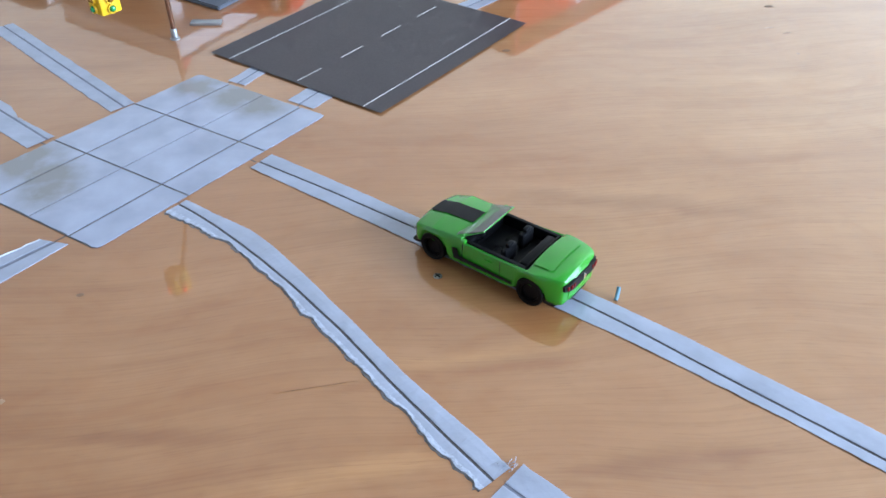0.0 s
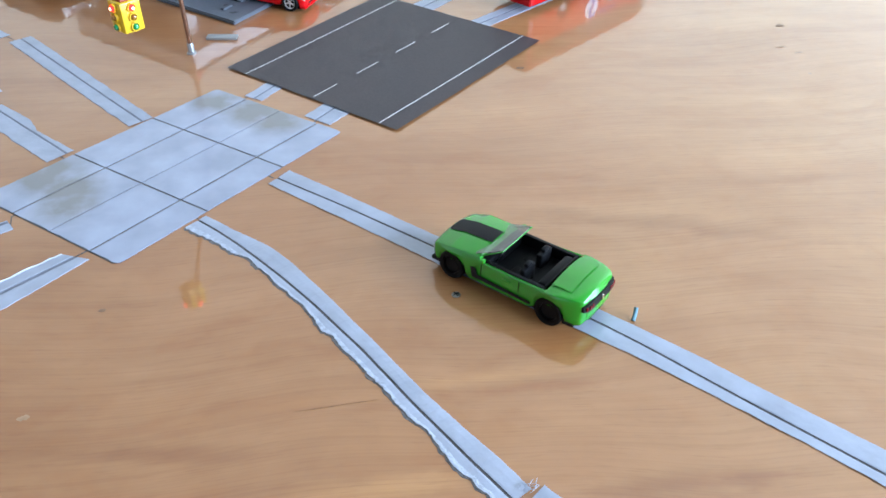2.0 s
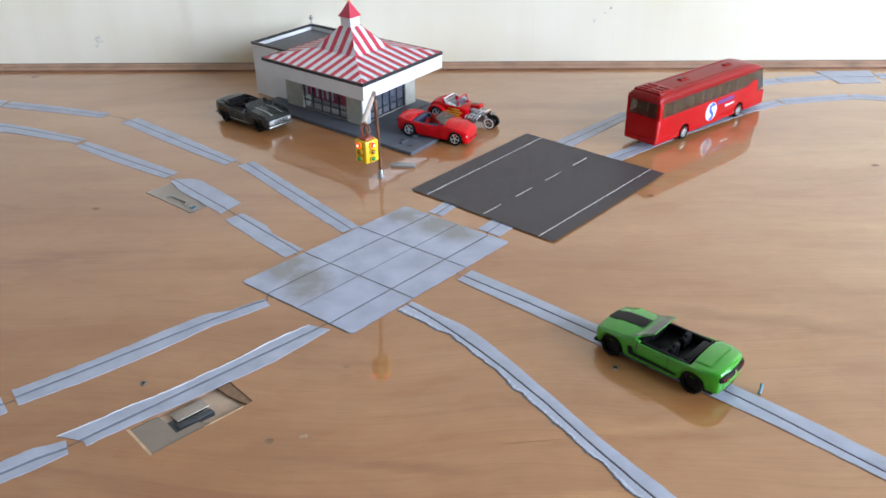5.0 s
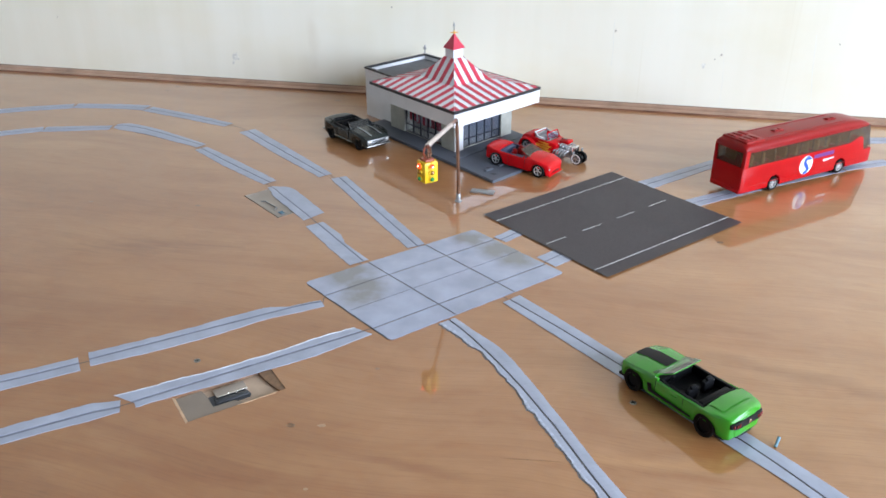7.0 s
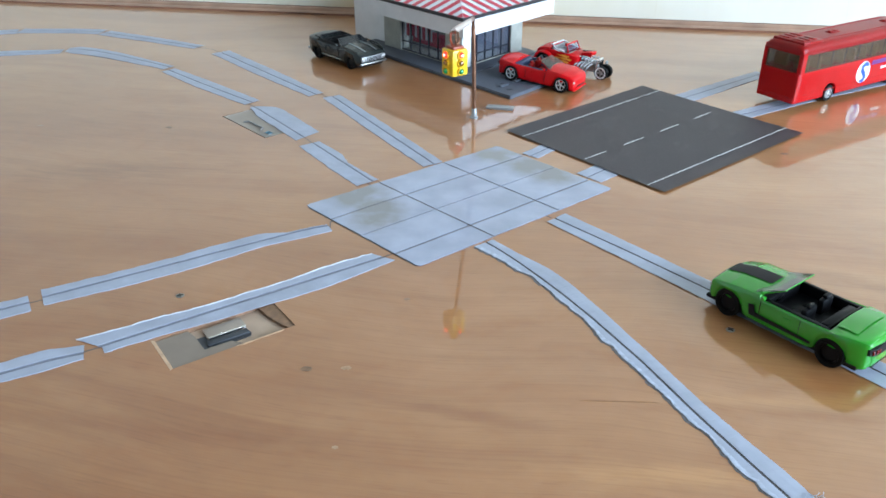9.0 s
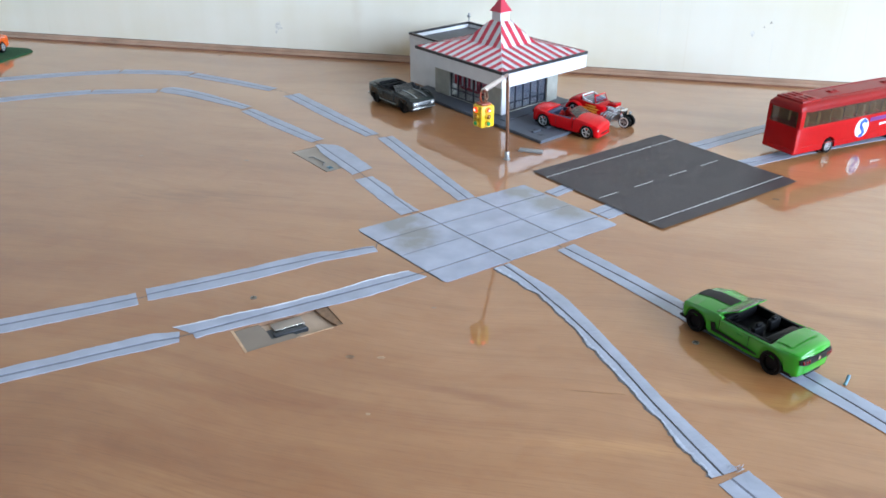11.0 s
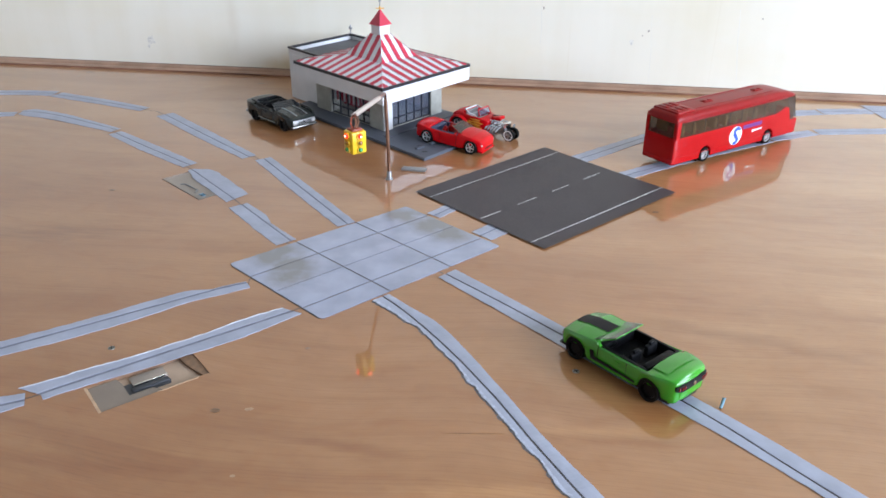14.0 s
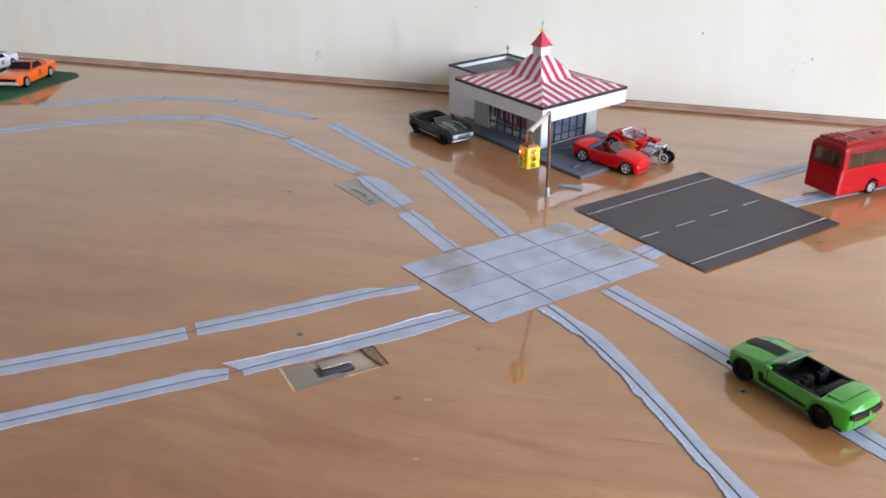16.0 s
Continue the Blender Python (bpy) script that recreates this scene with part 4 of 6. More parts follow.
def car_sections(stations, wheels, r_arch, crown=0.0012):
    """Rings for a car body: each station gives x, half width, sill, belt, top and, in the open cockpit, the floor."""
    xs = sorted(stations, key=lambda s: s["x"])

    def between(x):
        for a, b in zip(xs, xs[1:]):
            if a["x"] <= x <= b["x"]:
                t = (x - a["x"]) / max(b["x"] - a["x"], 1e-9)
                st = {k: a[k] + (b[k] - a[k]) * t for k in ("w", "sill", "belt", "top", "floor")}
                st["open"] = a["open"] and b["open"]
                st["x"] = x
                return st
    all_x = [(s["x"], s) for s in xs]
    for wx, wr in wheels:
        for k in range(-4, 5):
            x = wx + r_arch * math.sin(math.pi / 2 * k / 4)
            st = between(x)
            if st and all(abs(x - q[0]) > 0.0004 for q in all_x):
                all_x.append((x, st))
    rings = []
    for x, st in sorted(all_x, key=lambda q: q[0]):
        sill = st["sill"]
        for wx, wr in wheels:
            if abs(x - wx) < r_arch:
                sill = max(sill, wr + math.sqrt(max(0, r_arch ** 2 - (x - wx) ** 2)) * 0.97)
        sill = min(sill, st["belt"] - 0.0022)
        w, belt = st["w"], st["belt"]
        side = [(0.88, st["sill"]), (0.955, sill), (1.0, sill + 0.30 * (belt - sill)), (1.0, sill + 0.68 * (belt - sill)), (0.975, belt - 0.0004)]
        if st["open"]:
            up = [(0.945, belt), (0.86, belt - 0.0002), (0.845, st["floor"]), (0.4, st["floor"]), (0.0, st["floor"])]
        else:
            up = [(f, max(st["belt"] - 0.0008, top_z(st, f, crown))) if f > 0.9 else (f, top_z(st, f, crown)) for f in (0.945, 0.84, 0.6, 0.3, 0.0)]
        half = [(f * w, z) for f, z in side + up]
        ring = [(x, -y, z) for y, z in half] + [(x, y, z) for y, z in reversed(half[:-1])]
        rings.append(ring)
    return rings


def stat(x, w, sill, belt, top, floor=0.006, open_=False):
    return {"x": x, "w": w, "sill": sill, "belt": belt, "top": top, "floor": floor, "open": open_}


def band(stations, y0, y1, lift=0.00016, crown=0.0012):
    """A painted band that follows the body's top between stations."""
    bm = bmesh.new()
    rows = []
    n = 4
    for st in stations:
        rows.append([bm.verts.new((st["x"], (y0 + (y1 - y0) * k / n), st["top"] - crown * ((y0 + (y1 - y0) * k / n) / st["w"]) ** 2 + lift)) for k in range(n + 1)])
    for a, b in zip(rows, rows[1:]):
        for k in range(n):
            bm.faces.new((a[k], a[k + 1], b[k + 1], b[k]))
    return bm


def slab(points, normal, thick):
    """A thin plate from a flat outline of 3D points."""
    bm = bmesh.new()
    nn = Vector(normal).normalized() * thick
    loft(bm, [[Vector(p) for p in points], [Vector(p) + nn for p in points]])
    return bm


def convertible(label, m, paint, wheel_mat, interior, stripe=None, tyre=0.0062, length=0.074, half=0.0150, group="toy cars", wb=0.0475, glass_mat=None, frame_mat=None, classic=False, seats=None):
    """A small die-cast open two-door car, nose along +x, origin on the ground under its middle."""
    th = thing("toy_convertible", label, "toy car", group, at=m)
    L = length / 2
    fx, rx = wb * 0.5 + 0.0012, -wb * 0.5 + 0.0012
    hood, deck = (0.0165, 0.0164) if not classic else (0.0149, 0.0158)
    belt = 0.0148 if not classic else 0.0144
    S = [
        stat(-L + 0.0004, half * 0.56, 0.0058, 0.0132, deck - 0.0022), stat(-L, half * 0.68, 0.0046, 0.0136, deck - 0.0012),
        stat(-L + 0.0013, half * 0.81, 0.0040, 0.0144, deck + 0.0004), stat(-L + 0.0036, half * 0.905, 0.0036, 0.0149, deck + 0.0010), stat(-L + 0.0072, half * 0.985, 0.0034, 0.0153, deck + 0.0010),
        stat(-L + 0.0115, half * 1.035, 0.0036, 0.0159, deck + 0.0009), stat(-L + 0.0160, half * 1.035, 0.0034, belt + 0.0010, deck + 0.0004),
        stat(-L + 0.0168, half * 1.015, 0.0034, belt + 0.0004, deck), stat(-L + 0.0170, half * 1.015, 0.0034, belt + 0.0004, deck, 0.0075, True),
        stat(-L + 0.0178, half * 1.01, 0.0034, belt + 0.0003, deck, 0.0075, True),
        stat(-0.008, half * 0.985, 0.0032, belt - 0.0004, belt, 0.0065, True), stat(0.0100, half * 0.98, 0.0032, belt - 0.0004, belt, 0.0065, True),
        stat(0.0108, half * 0.98, 0.0032, belt - 0.0003, belt, 0.0065, True), stat(0.0110, half * 0.98, 0.0032, belt - 0.0003, hood + 0.0009),
        stat(0.0118, half * 0.98, 0.0032, belt - 0.0003, hood + 0.0010), stat(0.0175, half * 0.99, 0.0032, belt - 0.0002, hood + 0.0007),
        stat(0.0255, half * 1.025, 0.0034, belt - 0.0005, hood + 0.0002), stat(L - 0.0075, half * 0.975, 0.0036, belt - 0.0012, hood - 0.0008),
        stat(L - 0.0034, half * 0.91, 0.0038, 0.0130 if not classic else 0.0124, hood - 0.0016), stat(L - 0.0010, half * 0.83, 0.0040, 0.0118, hood - 0.0030),
        stat(L, half * 0.70, 0.0044, 0.0096, 0.0104),
    ]
    bm = bmesh.new()
    crown = 0.0012 if classic else 0.0018
    loft(bm, car_sections(S, [(fx, tyre), (rx, tyre)], tyre * 1.12, crown))
    bm.verts.index_update()
    bm.verts.ensure_lookup_table()
    crease = bm.edges.layers.float.new("crease_edge")
    n = 19
    for e in bm.edges:
        i, k = divmod(e.verts[0].index if e.verts[0].index >= 0 else 0, n)
        j, l = divmod(e.verts[1].index if e.verts[1].index >= 0 else 0, n)
        if k == l and k in (4, 5, 13, 14):
            e[crease] = 0.35
        if i == j and i in (2,):
            e[crease] = 0.3
    body = part("body", bm, paint, th, smooth=45)
    sub = body.modifiers.new("round", "SUBSURF")
    sub.levels = sub.render_levels = 2
    # dark tub, seats, dash
    bm = bmesh.new()
    a, b = -L + 0.0176, 0.0104
    box(bm, a, b, -half * 0.825, half * 0.825, 0.0060, 0.0100, 0.0003)
    box(bm, a, b, -half * 0.90, -half * 0.79, 0.0060, belt + 0.0001, 0.0002)
    box(bm, a, b, half * 0.79, half * 0.90, 0.0060, belt + 0.0001, 0.0002)
    box(bm, a, a + 0.0008, -half * 0.82, half * 0.82, 0.0060, belt + 0.0006, 0.0002)
    part("interior", bm, interior, th, "dark moulded interior")
    part("dashboard", B(0.0072, 0.0112, -half * 0.82, half * 0.82, 0.0090, belt + 0.0006, 0.0012), interior, th)
    for y in (-half * 0.42, half * 0.42):
        bm = B(-0.006, 0.001, y - 0.0042, y + 0.0042, 0.0078, 0.0104, 0.0011)
        box(bm, -0.0085, -0.0055, y - 0.0042, y + 0.0042, 0.0080, 0.0162, 0.0011)
        box(bm, -0.0083, -0.0061, y - 0.0020, y + 0.0020, 0.0158, 0.0178, 0.0008)
        part("seat", bm, seats or interior, th)
    part("rear_bench", B(-L + 0.0182, -L + 0.0225, -half * 0.74, half * 0.74, 0.0078, 0.0150, 0.0012), interior, th)
    bm = lathe([(0.0016, -0.0003), (0.0022, -0.0003), (0.0022, 0.0003), (0.0016, 0.0003)], "x", 14, pose(0.0062, half * 0.42, 0.0138, 0, -25, 0))
    part("steering_wheel", bm, interior, th)
    # windscreen with its frame
    zt, xt, xb, zb = (0.0206, 0.0022, 0.0135, belt + 0.0012) if not classic else (0.0190, 0.0050, 0.0128, belt + 0.0008)
    wt, wb_ = half * 0.72, half * 0.86
    part("windscreen", slab([(xb, -wb_, zb), (xb, wb_, zb), (xt, wt, zt), (xt, -wt, zt)], (0.6, 0, 0.8), 0.0005), glass_mat or G_CLEAR, th, "clear raked windscreen", smooth=None)
    bm = tube([(xb, -wb_, zb - 0.0012), (xt + 0.0002, -wt, zt), (xt + 0.0002, wt, zt), (xb, wb_, zb - 0.0012)], 0.00028, 8)
    part("windscreen_frame", bm, frame_mat or paint, th)
    for y in (-1, 1):
        part("door_mirror", B(0.0078, 0.0098, y * half * 1.0 - 0.0011, y * half * 1.0 + 0.0011, belt + 0.0002, belt + 0.0018, 0.0006), paint, th)
        bm = B(-0.0045, -0.0010, y * half * 1.0 - 0.0003, y * half * 1.0 + 0.0003, 0.0112, 0.0119, 0.0002)
        part("door_handle", bm, paint, th)
    # shut lines of doors, boot and bonnet
    for y in (-1, 1):
        w = half * 1.0
        for x in (0.0098, -0.0085):
            part("shut_line", B(x - 0.00008, x + 0.00008, y * w * 0.985 - 0.0003, y * w * 0.985 + 0.00012, 0.0058, belt - 0.0010), M_BLACK, th, smooth=None)
    deckst = [q for q in S if -L + 0.0040 < q["x"] < -L + 0.0164]
    part("boot_lid", band(deckst, -half * 0.72, half * 0.72, 0.00045, crown), paint, th)
    # lamps, grille, bumpers
    if classic:
        nose = part("nose_panel", B(L - 0.0030, L + 0.0003, -half * 0.80, half * 0.80, 0.0066, 0.0106, 0.0009), M_GREYMET, th, "silver grey nose panel")
        for k in range(3):
            z = 0.0074 + 0.0010 * k
            part("grille_slot", B(L + 0.0001, L + 0.0006, -half * 0.48, half * 0.48, z, z + 0.0005), M_BLACK, nose, "dark grille slot", smooth=None)
        for y in (-1, 1):
            part("headlight", lathe([(0, 0.0), (0.0017, 0.0), (0.0017, 0.0010), (0.0, 0.0014)], "x", 14, pose(L - 0.0004, y * half * 0.65, 0.0087)), M_SCREW, th, "round headlight")
            part("tail_light", B(-L - 0.0003, -L + 0.0012, y * half * 0.5 - 0.0026, y * half * 0.5 + 0.0026, 0.0086, 0.0112, 0.0004), M_LENSRED, th)
            part("fender_edge", tube([(0.0140, y * half * 0.93, belt + 0.0009), (0.0255, y * half * 0.95, belt + 0.0006), (L - 0.0040, y * half * 0.86, belt - 0.0012)], 0.0006, 8), paint, th)
        rim = [(0.0100, -half * 0.84, belt + 0.0004), (-0.008, -half * 0.86, belt + 0.0006), (-L + 0.0205, -half * 0.84, belt + 0.0014), (-L + 0.0166, -half * 0.66, belt + 0.0024)]
        part("folded_top", tube(rim + [(x, -y, z) for x, y, z in reversed(rim)], 0.0010, 8), M_MATT, th, "dark folded soft top round the seats")
        part("front_bumper", B(L - 0.0016, L + 0.0011, -half * 0.88, half * 0.88, 0.0047, 0.0060, 0.0006), M_SCREW, th, "dull chrome bumper")
        part("rear_bumper", B(-L - 0.0008, -L + 0.0020, -half * 0.86, half * 0.86, 0.0046, 0.0064, 0.0006), M_GREYMET, th, "chrome bumper")
    else:
        bm = bmesh.new()
        rows = []
        for k in range(13):
            f = -0.80 + 1.60 * k / 12
            x = -L - 0.0008 + 0.020 * max(0.0, abs(f) - 0.55) ** 2
            cut = 0.0006 * max(0.0, abs(f) - 0.55) / 0.25
            rows.append([(x + 0.0016, f * half, 0.0105 + cut), (x, f * half, 0.0105 + cut), (x + 0.0003, f * half, 0.0140 - cut), (x + 0.0016, f * half, 0.0140 - cut)])
        loft(bm, rows)
        panel = part("tail_panel", bm, M_MATT, th, "black panel between the tail lights")
        for y in (-1, 1):
            for k in range(3):
                f = 0.47 + 0.12 * k
                c, x = y * half * f, -L - 0.0008 + 0.020 * max(0.0, f - 0.55) ** 2
                part("tail_light", B(x - 0.00025, x + 0.0004, c - 0.00045, c + 0.00045, 0.0114, 0.0131, 0.0002), M_LENSRED, panel, "red tail light bar")
        part("badge", lathe([(0, 0), (0.0011, 0), (0.0011, 0.0006), (0, 0.0007)], "x", 12, pose(-L - 0.0013, 0, 0.0123)), M_CHROME, panel, "round silver badge")
        gw, g0, g1 = (0.56, 0.0062, 0.0096) if stripe else (0.46, 0.0054, 0.0066)
        part("grille", B(L - 0.0010, L + 0.0003, -half * gw, half * gw, g0, g1, 0.0005), M_BLACK, th)
        part("front_lip", B(L - 0.0050, L + 0.0003, -half * 0.84, half * 0.84, 0.0028, 0.0044, 0.0006), M_BLACK if stripe else paint, th)
        part("rear_valance", B(-L + 0.0006, -L + 0.0030, -half * 0.42, half * 0.42, 0.0034, 0.0050, 0.0006), M_BLACK, th)
        for y in (-1, 1):
            part("headlight", B(L - 0.0040, L - 0.0006, y * half * 0.72 - 0.0018, y * half * 0.72 + 0.0018, 0.0088, 0.0104, 0.0005), M_GREYMET if stripe else M_RIM, th, "narrow clear headlight")
    part("chassis", B(-L + 0.004, L - 0.004, -half * 0.80, half * 0.80, 0.0022, 0.0055, 0.0006), M_BLACK, th)
    hoodst = [s for s in S if s["x"] >= 0.0110]
    if stripe == "hockey":
        part("hood_stripe", band(hoodst[1:6], -half * 0.30, half * 0.30, 0.0003, crown), M_MATT, th, "matt black bonnet stripe")
        for y in (-1, 1):
            w = half * 1.0 + 0.0002
            part("side_stripe", slab([(-0.0145, y * w, 0.0062), (0.0138, y * w, 0.0062), (0.0148, y * w, 0.0108), (0.0122, y * w, 0.0114), (0.0112, y * w, 0.0082), (-0.0145, y * w, 0.0074)], (0, y, 0), 0.0001), M_MATT, th, "matt black side stripe", smooth=None)
            part("quarter_stripe", slab([(-L + 0.003, y * w * 0.97, 0.0050), (-L + 0.0075, y * w * 0.995, 0.0050), (-L + 0.0075, y * w * 0.995, 0.0062), (-L + 0.003, y * w * 0.97, 0.0062)], (0, y, 0), 0.0003), M_MATT, th, smooth=None)
    elif stripe == "twin":
        for y in (-1, 1):
            part("hood_stripe", band(hoodst[1:6], y * half * 0.37 - 0.0009, y * half * 0.37 + 0.0009, 0.0003), M_SILVER, th, "thin silver bonnet stripe")
            w = half * 1.0 + 0.0002
            part("side_stripe", slab([(-0.014, y * w, 0.0052), (0.0145, y * w, 0.0052), (0.0145, y * w, 0.0061), (-0.014, y * w, 0.0061)], (0, y, 0), 0.0001), M_SILVER, th, smooth=None)
    for x in (fx, rx):
        for y in (-1, 1):
            wheel(th, x, y * (half - (0.0032 if classic else 0.0024)), tyre, 0.0050, wheel_mat, 0 if wheel_mat is M_BLACK else 5)
    return th


convertible("lime green die-cast open car with black stripe on the tape", pose(0.1347, 0.3128, 0.0006, 0, 0, 136.5) @ Matrix.Diagonal((1.10, 1.10, 1.17, 1)), M_GREEN, M_BLACK, M_BLACK, "hockey", tyre=0.0062)
convertible("gunmetal grey die-cast classic open car with silver stripes", pose(-0.1972, 0.7322, 0, 0, 0, -38.5) @ Matrix.Diagonal((1.13, 1.12, 1.27, 1)), M_GUN, M_BLACK, M_BLACK, "twin", tyre=0.0060, classic=True, length=0.077, half=0.0158, glass_mat=G_DARK, frame_mat=M_GREYMET)
red_tilt = math.degrees(math.asin(0.003 / 0.0475))
convertible("bright red die-cast open car with rear wheels on the grey base", pose(-0.0050, 0.6830, 0.0014, 0, 0, -23.3) @ pose(0, 0, 0, 0, red_tilt, 0) @ Matrix.Diagonal((1.03, 1.03, 1.10, 1)), M_CARRED, M_RIM, M_NAVY, tyre=0.0065, glass_mat=G_SMOKE, seats=M_ROOFRED)


def hot_rod():
    """A fenderless roadster, nose along +x: rounded tub with fat rear wheel arches, open engine, thin front wheels."""
    th = thing("toy_hot_rod", "red die-cast hot rod with flames and exposed chrome engine", "toy car", "toy cars",
               at=pose(0.0220, 0.7254, 0.0012, 0, 0, -31) @ pose(0, 0, 0, 0, 3.0, 0) @ Matrix.Diagonal((1.06, 1.06, 1.0, 1)))
    h = 0.0126
    S = [stat(-0.0345, h * 0.50, 0.0080, 0.0104, 0.0112), stat(-0.0334, h * 0.72, 0.0058, 0.0132, 0.0146), stat(-0.0305, h * 0.90, 0.0046, 0.0162, 0.0182), stat(-0.0260, h * 1.00, 0.0040, 0.0184, 0.0208),
         stat(-0.0215, h * 1.03, 0.0040, 0.0194, 0.0222), stat(-0.0175, h * 1.03, 0.0040, 0.0196, 0.0222), stat(-0.0170, h * 1.03, 0.0040, 0.0196, 0.0216, 0.008, True),
         stat(-0.0090, h * 1.00, 0.0040, 0.0186, 0.0186, 0.008, True), stat(-0.0010, h * 0.97, 0.0040, 0.0186, 0.0186, 0.008, True), stat(-0.0005, h * 0.97, 0.0040, 0.0186, 0.0202), stat(0.0050, h * 0.90, 0.0045, 0.0178, 0.0194),
         stat(0.0094, h * 0.78, 0.0050, 0.0168, 0.0184), stat(0.0106, h * 0.70, 0.0056, 0.0160, 0.0174)]
    bm = bmesh.new()
    loft(bm, car_sections(S, [(-0.0215, 0.0074)], 0.0082, 0.0022))
    body = part("body", bm, M_CARRED, th, smooth=50)
    sub = body.modifiers.new("round", "SUBSURF")
    sub.levels = sub.render_levels = 1
    for y in (-1, 1):
        bm = bmesh.new()
        rings = []
        for k in range(13):
            a = math.pi * (k - 0.6) / 11
            c, s = math.cos(a), math.sin(a)
            out = []
            for rr, yy in ((0.0088, h - 0.0040), (0.0108, h - 0.0036), (0.0106, h + 0.0010), (0.0098, h + 0.0028), (0.0086, h + 0.0032), (0.0082, h + 0.0024)):
                out.append((-0.0215 + rr * 1.06 * c, y * yy, 0.0066 + rr * s))
            rings.append(out)
        loft(bm, rings)
        part("rear_fender", bm, M_CARRED, th, smooth=50)
        for k, (x, l, z) in enumerate(((0.0040, 0.0125, 0.0076), (0.0022, 0.0150, 0.0100), (0.0045, 0.0160, 0.0126), (0.0015, 0.0115, 0.0150), (-0.0035, 0.0075, 0.0060), (-0.0080, 0.0080, 0.0112))):
            w = y * (h * 1.0 + 0.00035)
            part("flame", slab([(x, w, z), (x - l * 0.55, w, z + 0.0002), (x - l, w * 1.02, z + 0.0014), (x - l * 0.62, w, z + 0.0013), (x - l * 0.30, w, z + 0.0021), (x + 0.0020, w * 0.97, z + 0.0014)], (0, y, 0), 0.0002), M_FLAME, th, "yellow painted flame", smooth=None)
    bm = B(-0.0160, -0.0015, -h * 0.80, h * 0.80, 0.0076, 0.0092)
    box(bm, -0.0160, -0.0120, -h * 0.76, h * 0.76, 0.0090, 0.0178, 0.0012)
    box(bm, -0.0040, -0.0012, -h * 0.78, h * 0.78, 0.0090, 0.0166, 0.0008)
    part("interior", bm, M_GREYMET, th, "grey moulded interior")
    part("cockpit_trim", tube([(-0.0030, -h * 0.86, 0.0192), (-0.0120, -h * 0.88, 0.0202), (-0.0172, -h * 0.70, 0.0226), (-0.0172, h * 0.70, 0.0226), (-0.0120, h * 0.88, 0.0202), (-0.0030, h * 0.86, 0.0192)], 0.0009, 8), M_RIM, th, "bright trim round the cockpit")
    part("seat_back", B(-0.0166, -0.0148, -h * 0.74, h * 0.74, 0.0110, 0.0214, 0.0008), M_GREYMET, th, "grey curved seat back")
    part("windscreen", slab([(-0.0004, -h * 0.70, 0.0196), (-0.0004, h * 0.70, 0.0196), (-0.0030, h * 0.64, 0.0252), (-0.0030, -h * 0.64, 0.0252)], (0.8, 0, 0.5), 0.0005), G_PANE, th, "clear upright windscreen", smooth=None)
    part("windscreen_frame", tube([(-0.0003, -h * 0.74, 0.0190), (-0.0029, -h * 0.67, 0.0254), (-0.0029, h * 0.67, 0.0254), (-0.0003, h * 0.74, 0.0190)], 0.0007, 8), M_CARRED, th)
    bm = B(0.006, 0.0335, -0.0050, -0.0036, 0.0052, 0.0068, 0.0003)
    box(bm, 0.006, 0.0335, 0.0036, 0.0050, 0.0052, 0.0068, 0.0003)
    box(bm, 0.0320, 0.0338, -0.0060, 0.0060, 0.0050, 0.0062, 0.0004)
    part("frame_rail", bm, M_GREYMET, th)
    grille = part("grille", B(0.0252, 0.0276, -0.0056, 0.0056, 0.0062, 0.0176, 0.0012), M_CHROME, th, "upright chrome grille")
    for k in range(5):
        y = -0.0036 + 0.0018 * k
        part("grille_slot", B(0.0274, 0.0278, y - 0.0004, y + 0.0004, 0.0078, 0.0160), M_BLACK, grille)
    part("engine_block", B(0.0078, 0.0240, -0.0046, 0.0046, 0.0062, 0.0135, 0.0010), M_GREYMET, th, "grey engine block")
    part("blower", B(0.0092, 0.0188, -0.0032, 0.0032, 0.0134, 0.0176, 0.0006), M_CHROME, th, "chrome blower")
    part("air_scoop", B(-0.0052, 0.0052, -0.0044, 0.0044, -0.0017, 0.0017, 0.0009, m=pose(0.0150, 0, 0.0198, 0, -10, 0)), M_CARRED, th, "tilted red air scoop")
    for k in range(5):
        x = 0.0098 + 0.0018 * k
        part("intake_stack", lathe([(0.0007, 0.0200), (0.0007, 0.0212), (0.0009, 0.0216), (0.0, 0.0216)], "z", 8, Matrix.Translation((x, 0, 0))), M_BLACK, th)
    for y in (-1, 1):
        for k in range(5):
            x = 0.0096 + 0.0031 * k
            part("header_stub", tube([(x, y * 0.0030, 0.0160), (x, y * 0.0052, 0.0168), (x - 0.0004, y * 0.0066, 0.0150)], 0.0007, 8), M_GREYMET, th, "short steel header")
            part("exhaust_pipe", tube([(x, y * 0.0042, 0.0122), (x - 0.0002, y * 0.0080, 0.0124), (x - 0.0012, y * 0.0102, 0.0100), (x - 0.0026, y * 0.0104, 0.0062)], 0.0009, 8), M_RIM, th, "bright exhaust pipe")
        part("headlight", lathe([(0, 0), (0.0016, 0.0004), (0.0018, 0.0016), (0, 0.0018)], "x", 12, pose(0.0280, y * 0.0074, 0.0128)), M_GREYMET, th, "round grey headlight")
        wheel(th, -0.0215, y * (h - 0.0010), 0.0076, 0.0062, M_RIM)
        wheel(th, 0.0312, y * 0.0040, 0.0062, 0.0030, M_RIM, 5, None, 0.085, True)
    return th


hot_rod()


